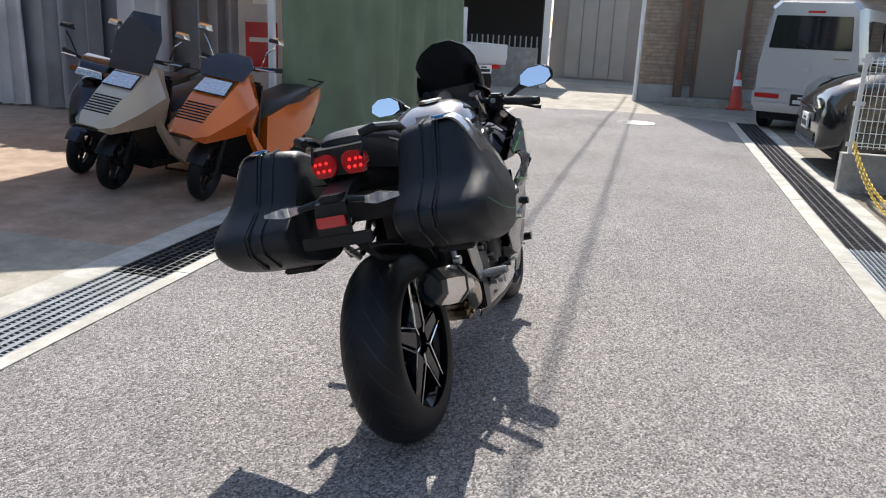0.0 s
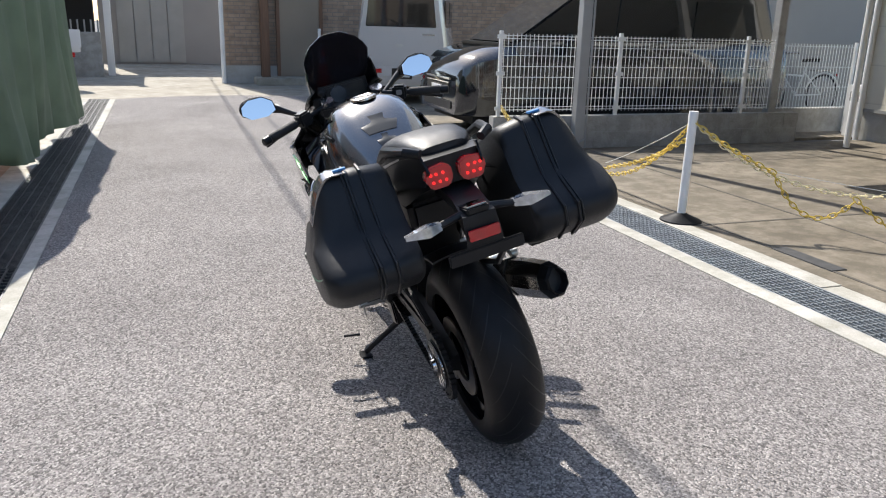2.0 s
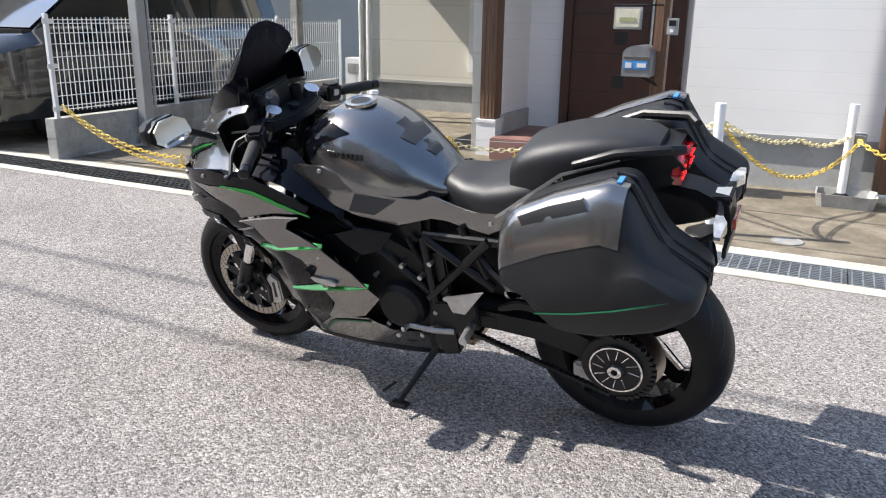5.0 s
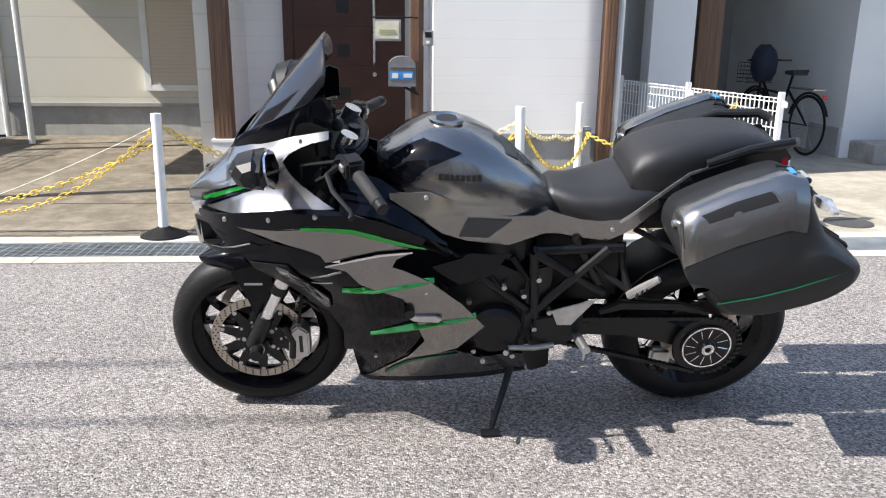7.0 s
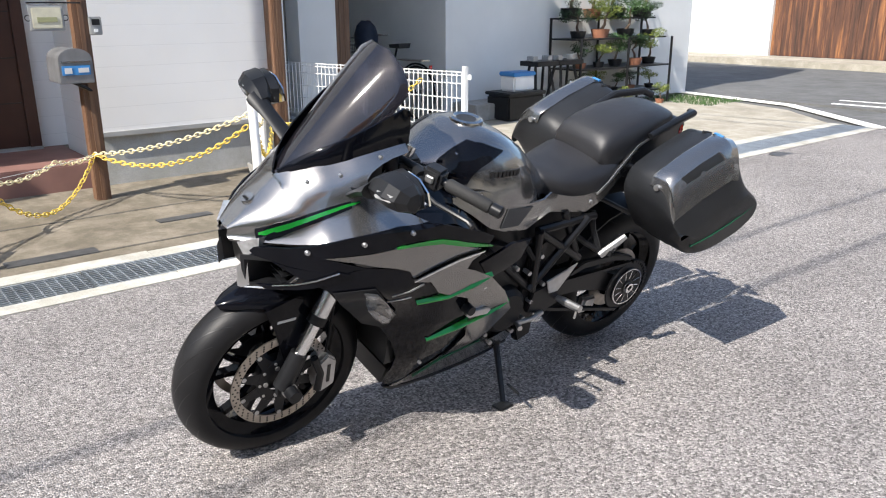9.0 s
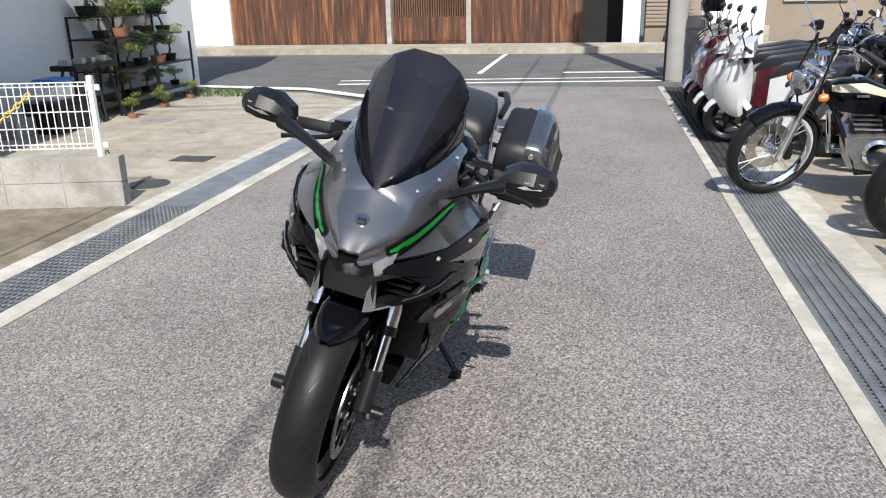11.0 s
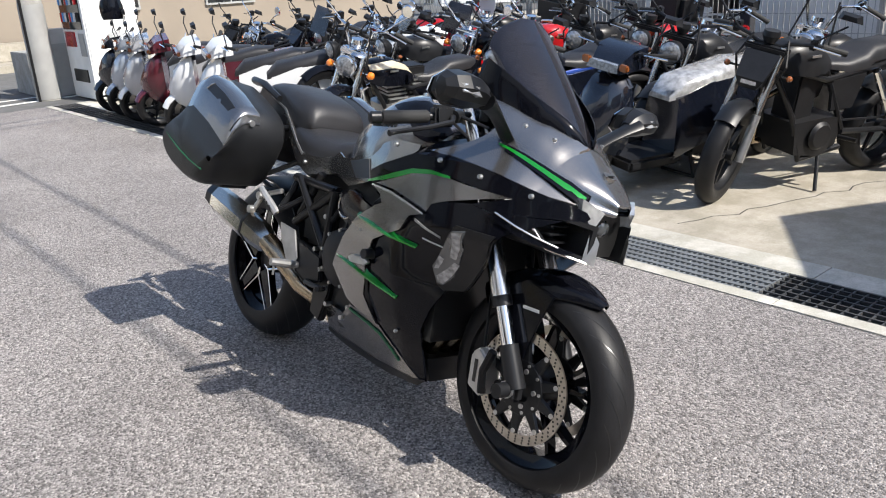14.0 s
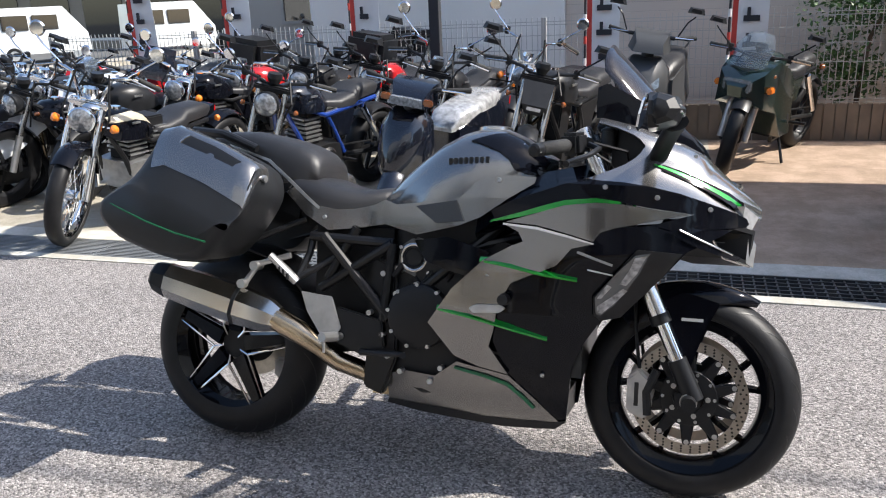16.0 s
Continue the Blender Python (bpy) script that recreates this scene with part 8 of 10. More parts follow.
part("body", loft([[(-2.50, -10.05, 0.01), (-2.12, -10.05, 0.01), (-2.12, -9.68, 0.01), (-2.50, -9.68, 0.01)], [(-2.53, -10.08, 0.75), (-2.10, -10.08, 0.75), (-2.10, -9.65, 0.75), (-2.53, -9.65, 0.75)]]), GREY_STEEL, bn)
part("lid", box((-2.55, -10.1, 0.75), (-2.08, -9.63, 0.95), 0.03), FENCE_GREY, bn)
for k in range(2):
    part("hole", cyl((-2.078, -9.96 + 0.18 * k, 0.85), (-2.074, -9.96 + 0.18 * k, 0.85), 0.06, n=18), MARK_DARK, bn)
bx = thing("planter_box", "grey slab box beside the bins", "box")
part("body", box((-2.5, -11.1, 0.0), (-1.95, -10.2, 0.62), 0.01), BLOCK, bx)

# ---- the lot's rear fence, banners and hedge ----
lf = thing("wire_fence", "grey welded wire fence along the parking lot", "fence")
yy = -6.0
while yy < 4.0:
    mesh_panel((-6.0, yy), (-6.0, yy + 2.0), 0.34, 1.17, FENCE_GREY, lf, 0.055, [0.36, 0.39, 0.55, 0.72, 0.89, 1.03, 1.13, 1.16], 0.0032, True)
    part("post", box((-6.05, yy - 0.025, 0.0), (-6.005, yy + 0.025, 1.2)), FENCE_GREY, lf)
    yy += 2.0
fw = thing("fence_wall", "low brown-grey ribbed wall under a wire fence", "wall")
fw["kind"] = "structure"
y = -6.0
rnd = random.Random(3)
WALL_BROWN = mat("brown_ribbed_wall", (0.20, 0.165, 0.13), 0.85, vary=0.2, scale=4, bump=0.3)
part("core", box((-6.12, -6.0, 0.0), (-6.02, 4.0, 0.33)), WALL_BROWN, fw)
while y < 3.95:
    part("rib", box((-6.02, y, 0.0), (-6.005 + rnd.uniform(0, 0.006), y + 0.09, 0.345)), WALL_BROWN, fw)
    y += 0.10
hedge = bmesh.new()
rnd = random.Random(21)
for k in range(44):
    leaf_cloud(hedge, (-6.45 + rnd.uniform(-0.2, 0.15), 2.55 + rnd.random() ** 1.2 * 1.9, rnd.uniform(0.45, 1.55)), (0.28, 0.32, 0.25), 130, 0.032, rnd)
hg = thing("hedge", "green leafy hedge behind the wire fence", "hedge")
part("leaves", hedge, LEAF, hg)
part("stem", tube([(-6.4, 2.9, 0.0), (-6.45, 3.0, 0.9), (-6.4, 3.2, 1.4)], [0.03, 0.02, 0.01], 6), BARK, hg)
part("stem", tube([(-6.4, 3.8, 0.0), (-6.45, 3.7, 0.9), (-6.4, 3.6, 1.4)], [0.03, 0.02, 0.01], 6), BARK, hg)


def banner(y, x=-5.75, zlo=0.75, lean=0.02, seed=0):
    b = thing("banner", "white and red advertising flag on a striped pole", "banner", "flags along the fence")
    part("pole", tube([(x, y - 0.02, 0.0), (x, y - 0.02, 3.0)], 0.012, 8), BANNER_BLACK, b)
    for k in range(9):
        part("pole_band", cyl((x, y - 0.02, 0.55 + 0.2 * k), (x, y - 0.02, 0.62 + 0.2 * k), 0.0145, n=8), WHITE_POST if k % 2 else BANNER_RED, b)
    rnd = random.Random(seed)
    bm = bmesh.new()
    rows = []
    for i in range(11):
        z = zlo + (2.9 - zlo) * i / 10
        rows.append([(x + 0.02 + 0.03 * math.sin(i * 0.7 + seed) * (j / 5), y + 0.30 * j / 5, z) for j in range(6)])
    vs = [[bm.verts.new(p) for p in r] for r in rows]
    for a, c in zip(vs, vs[1:]):
        for j in range(5):
            bm.faces.new((a[j], a[j + 1], c[j + 1], c[j]))
    thicken(bm, (-0.002, 0, 0))
    cl = part("cloth", bm, BANNER_WHITE, b, "white cloth with a red edge", 80)
    part("edge", box((x + 0.018, y + 0.0, zlo + 0.05), (x + 0.026, y + 0.045, 2.9)), BANNER_RED, cl, "red side stripe")
    for k in range(9):
        z = zlo + 0.16 + 0.22 * k
        wd = rnd.uniform(0.09, 0.15)
        part("print_bar", box((x + 0.040, y + 0.16 - wd / 2, z), (x + 0.055, y + 0.16 + wd / 2, z + 0.05)), BANNER_BLACK if k % 4 != 3 else BANNER_RED, cl, "bar of unreadable print")
        part("print_bar", box((x + 0.040, y + 0.12, z + 0.05), (x + 0.055, y + 0.15, z + 0.12)), BANNER_BLACK if k % 4 != 3 else BANNER_RED, cl)
    return b


for k, (y, zlo) in enumerate(((1.74, 0.73), (0.46, 0.65), (-1.93, 0.66), (-3.40, 0.93), (-4.60, 0.92))):
    banner(y, zlo=zlo, seed=k)
bp = thing("sign_pole", "black steel sign pole in the lot", "pole")
part("shaft", box((-5.72, -1.06, 0.0), (-5.62, -0.96, 4.0), 0.004), BANNER_BLACK, bp)

# ---- west side, north end: canopy, tarpaulin ----
cpole = thing("canopy_pole", "white steel canopy pole", "post")
part("shaft", box((-2.50, 3.86, 0.0), (-2.45, 3.91, 2.6), 0.003), WHITE_STEEL, cpole)
part("foot_rail", tube([(-2.47, 3.95, 0.12), (-2.5, 5.4, 0.14)], 0.022, 8), GREY_STEEL, cpole)
bm = bmesh.new()
rows = []
NU, NV = 60, 16
for i in range(NU + 1):
    u = i / NU
    y = 3.93 + (8.55 - 3.93) * u
    x0 = lerp_table([(0, -2.46), (0.12, -2.30), (0.3, -2.06), (1, -2.0)], u)
    zb = lerp_table([(0, 0.42), (0.08, 0.30), (0.18, 0.13), (0.35, 0.05), (0.6, 0.10), (1, 0.08)], u)
    row = []
    for j in range(NV + 1):
        v = j / NV
        z = zb + (2.45 - zb) * v
        fold = (0.055 * math.sin(u * 34 + 1.3 * math.sin(v * 3)) + 0.03 * math.sin(u * 71 + v * 4)) * (1 - 0.6 * v)
        row.append((x0 + fold + 0.10 * (1 - v) ** 3 * math.sin(u * 9), y, z))
    rows.append(row)
vs = [[bm.verts.new(p) for p in r] for r in rows]
for a, b in zip(vs, vs[1:]):
    for j in range(NV):
        bm.faces.new((a[j], a[j + 1], b[j + 1], b[j]))
thicken(bm, (-0.004, 0, 0))
tarp = thing("tarpaulin", "dark green tarpaulin curtain hanging under a canopy", "tarpaulin")
part("sheet", bm, TARP, tarp, "", 80)
part("top_rail", tube([(-2.47, 3.9, 2.45), (-2.1, 5.2, 2.45), (-2.0, 8.6, 2.45)], 0.02, 8), GREY_STEEL, tarp)
for k in range(5):
    cu = thing("curtain", "grey vinyl strip curtain in the workshop doorway", "curtain", "workshop curtains")
    bm = bmesh.new()
    x0 = -8.4 + 1.15 * k
    rows = [[(x0 + (0.80 + 0.12 * (k % 2)) * i / 24, 6.80 + (0.075 * math.sin(i * 1.15 + k) + 0.04 * math.sin(i * 2.9 + 2 * k)) * (1.15 - 0.2 * z), z) for z in (0.03, 1.2, 2.85)] for i in range(25)]
    vs = [[bm.verts.new(p) for p in r] for r in rows]
    for a, b in zip(vs, vs[1:]):
        for j in range(2):
            bm.faces.new((a[j], a[j + 1], b[j + 1], b[j]))
    thicken(bm, (0, 0.01, 0))
    part("sheet", bm, CURTAIN_GREY if k % 2 == 0 else CURTAIN_DARK, cu, "", 80)
cab = thing("tool_cabinet", "grey steel cabinet with a red sign sheet", "cabinet")
part("body", box((-4.15, 6.35, 0.0), (-3.45, 6.8, 2.0), 0.01), FENCE_GREY, cab)
part("poster", box((-4.05, 6.338, 0.75), (-3.65, 6.350, 1.25)), RED_PAINT, cab, "red sign sheet with a pale bar")
part("bar", box((-4.0, 6.333, 1.03), (-3.72, 6.339, 1.08)), MARK_PALE, cab)
part("notice", box((-3.95, 6.338, 1.45), (-3.7, 6.350, 1.75)), WHITE_STEEL, cab, "white notice sheet")

# ---- the lane's north end ----
cone = thing("traffic_cone", "red and white traffic cone with a pole", "traffic cone", m=Matrix.Translation((2.12, 14.0, 0.004)))
part("base", box((-0.19, -0.19, 0.0), (0.19, 0.19, 0.03), 0.01), CONE_RED, cone)
part("body", lathe([(0.0001, 0.70), (0.03, 0.70), (0.14, 0.03), (0.0001, 0.03)], (0, 0, 0), 24, "z", False), CONE_RED, cone)
part("sleeve", lathe([(0.055, 0.56), (0.075, 0.44), (0.078, 0.44), (0.058, 0.56)], (0, 0, 0), 24, "z"), WHITE_POST, cone, "white reflective sleeve")
part("pole", cyl((-0.05, 0.1, 0.0), (-0.05, 0.1, 1.1), 0.03, n=12), WHITE_POST, cone)
dpp = thing("downpipe", "white downpipe at the corner of a brick house", "downpipe")
part("pipe", tube([(0.22, 14.5, 0.0), (0.22, 14.5, 6.0)], 0.045, 10), WHITE_STEEL, dpp)
entry = thing("door_2", "brown door in a recessed brick entrance", "door")
entry["kind"] = "structure"
part("leaf", box((1.35, 14.52, 0.15), (2.15, 14.60, 2.2), 0.004), RENDER_BEIGE, entry)
part("frame", box((1.28, 14.50, 0.15), (1.35, 14.60, 2.3)), WOOD_POST, entry)
part("frame", box((2.15, 14.50, 0.15), (2.22, 14.60, 2.3)), WOOD_POST, entry)
part("post_cover", box((0.95, 14.35, 0.0), (1.12, 14.52, 2.4), 0.01), WOOD_POST, entry)
part("step", box((0.8, 13.95, 0.0), (2.5, 14.5, 0.14), 0.01), CONCRETE, entry)
gd = thing("garage_door", "pale grey panelled garage door at the lane's end", "garage door")
for k in range(4):
    part("panel", box((-1.95 + 0.42 * k, 20.95, 0.05), (-1.55 + 0.42 * k, 21.0, 2.3), 0.006), mat("pale_garage", (0.42, 0.42, 0.39), 0.6, vary=0.08, scale=2) if k == 0 else bpy.data.materials["pale_garage"], gd)
ag = thing("accordion_gate", "dark steel accordion gate across a carport", "gate")
for k in range(22):
    x = -4.9 + 0.13 * k
    part("bar", box((x, 16.6, 0.0), (x + 0.03, 16.63, 1.15)), GREY_STEEL, ag)
    if k < 21:
        part("brace", tube([(x + 0.02, 16.615, 0.25), (x + 0.14, 16.615, 0.55), (x + 0.02, 16.615, 0.85)], 0.008, 5), GREY_STEEL, ag)
structure("post_carport_north", box((-2.02, 16.5, 0.0), (-1.88, 16.65, 3.0)), RENDER_WHITE, "pale carport post", "post")
structure("ceiling_carport_north", box((-9, 16.5, 2.5), (-1.9, 19.2, 2.7)), GREY_STEEL, "grey carport roof", "ceiling")
# overhead cables, whose thin shadows cross the lane
for k, (a, b) in enumerate((((-14, -4.2, 6.4), (16, 2.6, 6.6)), ((-14, -3.2, 6.9), (16, 3.5, 7.1)), ((-1.84, -7.2, 7.0), (-1.44, 28.8, 7.0)), ((-1.17, -7.2, 7.0), (-1.26, 28.8, 7.0)))):
    tagged(link_mesh("overhead_cable", tube(sag(a, b, 0.35), 0.015, 6), RUBBER), "black overhead power cable above the lane", "cable", "overhead cables")


# ---- parked cars ----
def car_wheel(parent, c, r, w, axis="y"):
    wl = part("wheel", lathe([(r * 0.62, -w / 2), (r * 0.94, -w / 2), (r, -w * 0.35), (r, w * 0.35), (r * 0.94, w / 2), (r * 0.62, w / 2)], c, 32, axis), RUBBER, parent, "black tyre")
    part("rim", lathe([(0.0001, -w * 0.42), (r * 0.6, -w * 0.42), (r * 0.64, -w * 0.5), (r * 0.64, w * 0.5), (r * 0.6, w * 0.42), (0.0001, w * 0.42)], c, 28, axis, False), ALU, wl, "silver rim")


def plate(parent, lo, hi, axis, face, dark=False):
    p = part("number_plate", box(lo, hi, 0.003), WHITE_POST if not dark else MARK_DARK, parent, "number plate with plain bars")
    m = MARK_DARK if not dark else MARK_PALE
    if axis == "y":
        part("bar", box((lo[0] + 0.04, face - 0.004, lo[2] + 0.03), (hi[0] - 0.04, face + 0.001, lo[2] + 0.085)), m, p)
        part("bar", box((lo[0] + 0.1, face - 0.004, lo[2] + 0.105), (hi[0] - 0.1, face + 0.001, lo[2] + 0.13)), m, p)
    else:
        part("bar", box((face - 0.004, lo[1] + 0.04, lo[2] + 0.03), (face + 0.001, hi[1] - 0.04, lo[2] + 0.085)), m, p)
        part("bar", box((face - 0.004, lo[1] + 0.1, lo[2] + 0.105), (face + 0.001, hi[1] - 0.1, lo[2] + 0.13)), m, p)


van = thing("van", "silver-white box van parked with its tailgate to the lane", "van", m=Matrix.Translation((2.0, 10.6, 0.004)) @ Matrix.Rotation(radians(-23), 4, "Z"))
W, L = 1.42, 3.3


def van_ring(y, inset, zt, zb=0.28):
    return [(inset, y, zb), (W - inset, y, zb), (W - inset * 0.6, y, 0.95), (W - inset - 0.10, y, zt - 0.10), (W - inset - 0.20, y, zt), (inset + 0.20, y, zt), (inset + 0.10, y, zt - 0.10), (inset * 0.6, y, 0.95)]


part("body", loft([van_ring(0.02, 0.05, 1.84), van_ring(0.10, 0.0, 1.88), van_ring(2.5, 0.0, 1.88), van_ring(2.95, 0.03, 1.70), van_ring(3.25, 0.06, 1.05), van_ring(3.3, 0.10, 0.9)]), CAR_SILVER, van, "", 30)
part("tailgate", prism([(0.10, 0.62), (W - 0.10, 0.62), (W - 0.10, 1.10), (W - 0.17, 1.76), (0.17, 1.76), (0.10, 1.10)], -0.005, 0.03, "y", 0.01), CAR_SILVER, van)
part("rear_window", prism([(0.15, 1.20), (W - 0.15, 1.20), (W - 0.20, 1.66), (0.20, 1.66)], -0.016, 0.0, "y", 0.01), GLASS_DARK, van, "dark rear window")
part("wiper", tube([(0.75, -0.02, 1.20), (0.55, -0.025, 1.30)], 0.008, 5), SATIN_BLACK, van)
part("high_lamp", box((0.62, -0.012, 1.70), (0.85, 0.0, 1.73)), RED_LENS, van)
part("bumper", box((0.02, -0.07, 0.34), (W - 0.02, 0.08, 0.60), 0.03), CAR_SILVER, van, "silver bumper")
part("bumper_strip", box((0.05, -0.075, 0.42), (W - 0.05, -0.06, 0.44)), GREY_STEEL, van)
for x in (0.06, W - 0.42):
    part("tail_lamp", box((x, -0.08, 0.48), (x + 0.36, -0.06, 0.56), 0.01), RED_LENS, van, "red bumper lamp")
part("handle_panel", box((0.58, -0.015, 0.86), (0.78, 0.0, 1.05), 0.006), CAR_SILVER, van)
part("handle", box((0.62, -0.022, 0.90), (0.74, -0.01, 0.94), 0.004), GREY_STEEL, van)
part("badge", box((1.05, -0.012, 1.08), (1.25, -0.004, 1.10)), STEEL, van)
plate(van, (0.58, -0.085, 0.40), (0.91, -0.07, 0.565), "y", -0.085, True)
for y in (0.45, 1.5):
    part("side_window", box((W - 0.06, y, 1.12), (W - 0.03, y + 0.9, 1.62), 0.01), GLASS_DARK, van)
    part("side_window", box((0.03, y, 1.12), (0.06, y + 0.9, 1.62), 0.01), GLASS_DARK, van)
part("underbody", box((0.12, 0.15, 0.16), (W - 0.12, 3.1, 0.34)), DARK_IN, van)
for x in (0.10, W - 0.10):
    for y in (0.55, 2.75):
        car_wheel(van, (x, y, 0.272), 0.272, 0.15, "x")

mini = thing("minivan", "black people carrier parked nose to the lane", "car", m=Matrix.Translation((2.24, 6.42, 0.004)))
MW = 1.70


def mini_ring(x, z_side, zt, inset, top_in, zb=0.25):
    return [(x, inset, zb), (x, MW - inset, zb), (x, MW - inset * 0.4, (zb + z_side) / 2), (x, MW - inset, z_side), (x, MW - inset - top_in, zt), (x, inset + top_in, zt), (x, inset, z_side), (x, inset * 0.4, (zb + z_side) / 2)]


part("body", loft([mini_ring(0.0, 0.62, 0.66, 0.26, 0.02), mini_ring(0.06, 0.78, 0.82, 0.12, 0.06), mini_ring(0.22, 0.86, 0.94, 0.04, 0.10), mini_ring(0.45, 0.91, 1.01, 0.0, 0.12), mini_ring(0.66, 0.94, 1.06, 0.0, 0.12), mini_ring(0.75, 0.95, 1.10, 0.0, 0.10), mini_ring(4.5, 0.98, 1.12, 0.0, 0.08), mini_ring(4.6, 0.9, 1.0, 0.1, 0.08)]), CAR_BLACK, mini, "", 40)
part("cabin", loft([[(0.62, 0.10, 1.03), (0.62, MW - 0.10, 1.03), (0.64, MW - 0.12, 1.05), (0.64, 0.12, 1.05)], [(1.45, 0.14, 1.05), (1.45, MW - 0.14, 1.05), (1.50, MW - 0.22, 1.62), (1.50, 0.22, 1.62)], [(2.1, 0.10, 1.05), (2.1, MW - 0.10, 1.05), (2.1, MW - 0.26, 1.78), (2.1, 0.26, 1.78)], [(4.4, 0.10, 1.05), (4.4, MW - 0.10, 1.05), (4.3, MW - 0.26, 1.76), (4.3, 0.26, 1.76)]]), CAR_BLACK, mini, "", 40)
part("windscreen", loft([[(0.66, 0.17, 1.09), (0.66, MW - 0.17, 1.09), (0.70, MW - 0.19, 1.09), (0.70, 0.19, 1.09)], [(1.45, 0.23, 1.62), (1.45, MW - 0.23, 1.62), (1.50, MW - 0.25, 1.62), (1.50, 0.25, 1.62)]]), SCREEN_GLASS, mini, "raked windscreen reflecting the sky")
part("wiper_panel", box((0.56, 0.14, 1.03), (0.68, MW - 0.14, 1.075), 0.01), MARK_DARK, mini)
for y in (0.13, MW - 0.13):
    for x in (2.0, 3.1):
        part("side_window", loft([[(x, y - 0.02, 1.14), (x + 1.0, y - 0.02, 1.14), (x + 1.0, y + 0.02, 1.14), (x, y + 0.02, 1.14)], [(x + 0.1, y + (0.1 if y < 1 else -0.1) - 0.02, 1.62), (x + 0.95, y + (0.1 if y < 1 else -0.1) - 0.02, 1.62), (x + 0.95, y + (0.1 if y < 1 else -0.1) + 0.02, 1.62), (x + 0.1, y + (0.1 if y < 1 else -0.1) + 0.02, 1.62)]]), GLASS_DARK, mini)
for y0, s in ((0.05, 1), (MW - 0.05, -1)):
    part("headlamp", loft([[(0.10, y0 + s * 0.30, 0.66), (0.10, y0 + s * 0.30, 0.72), (0.14, y0 + s * 0.28, 0.72)], [(0.16, y0 + s * 0.10, 0.70), (0.20, y0 + s * 0.09, 0.80), (0.26, y0 + s * 0.08, 0.80)], [(0.55, y0 - s * 0.03, 0.82), (0.56, y0 - s * 0.03, 0.90), (0.60, y0 + s * 0.02, 0.92)]]), LENS, mini, "swept clear headlamp")
    part("fog_lamp", cyl((0.03, y0 + s * 0.25, 0.40), (0.012, y0 + s * 0.25, 0.40), 0.04, n=14), LENS, mini)
    part("mirror", box((1.25, y0 - s * 0.22 if s > 0 else y0 + 0.02, 1.05), (1.37, y0 - 0.02 if s > 0 else y0 + 0.22, 1.2), 0.03), CAR_BLACK, mini)
part("grille", box((-0.01, 0.45, 0.50), (0.03, MW - 0.45, 0.60), 0.01), MARK_DARK, mini)
part("grille_bar", box((-0.018, 0.42, 0.64), (0.04, MW - 0.42, 0.665), 0.006), CHROME, mini, "chrome grille bar")
part("grille_bar", box((-0.014, 0.45, 0.60), (0.02, MW - 0.45, 0.612), 0.004), CHROME, mini, "chrome grille bar")
part("lower_intake", box((-0.012, 0.35, 0.30), (0.03, MW - 0.35, 0.40), 0.01), MARK_DARK, mini)
plate(mini, (-0.03, MW / 2 - 0.165, 0.40), (-0.01, MW / 2 + 0.165, 0.565), "x", -0.03)
part("underbody", box((0.2, 0.15, 0.15), (4.4, MW - 0.15, 0.3)), DARK_IN, mini)
for x in (0.82, 3.6):
    for y in (0.10, MW - 0.10):
        car_wheel(mini, (x, y, 0.31), 0.31, 0.19, "y")

truck = thing("pickup_truck", "small white flatbed truck parked beyond the tarpaulin", "truck", m=Matrix.Translation((-2.25, 13.3, 0.004)) @ Matrix.Rotation(radians(36), 4, "Z") @ Matrix.Translation((-1.4, 0, 0)))
part("bed", box((0.0, 0.0, 0.62), (1.40, 1.95, 0.70), 0.01), WHITE_PAINT, truck)
part("tail_board", box((0.0, -0.03, 0.70), (1.40, 0.0, 1.00), 0.008), WHITE_PAINT, truck)
for x in (0.0, 1.37):
    part("side_board", box((x, 0.0, 0.70), (x + 0.03, 1.95, 1.00), 0.006), WHITE_PAINT, truck)
part("cab", loft([[(0.03, 1.98, 0.5), (1.37, 1.98, 0.5), (1.37, 1.98, 1.7), (0.03, 1.98, 1.7)], [(0.03, 2.8, 0.5), (1.37, 2.8, 0.5), (1.34, 2.7, 1.75), (0.06, 2.7, 1.75)], [(0.05, 3.2, 0.5), (1.35, 3.2, 0.5), (1.35, 3.15, 1.0), (0.05, 3.15, 1.0)]]), WHITE_PAINT, truck)
part("cab_window", box((0.2, 1.965, 1.1), (1.2, 1.982, 1.6), 0.01), GLASS_DARK, truck)
part("chassis", box((0.3, 0.05, 0.35), (1.1, 3.1, 0.62)), DARK_IN, truck)
plate(truck, (0.75, -0.05, 0.45), (1.08, -0.035, 0.615), "y", -0.05)
for x in (0.1, 1.0):
    part("tail_lamp", box((x, -0.045, 0.54), (x + 0.26, -0.03, 0.62), 0.006), RED_LENS, truck)
for x in (0.12, 1.28):
    for y in (0.75, 2.8):
        car_wheel(truck, (x, y, 0.25), 0.25, 0.14, "x")
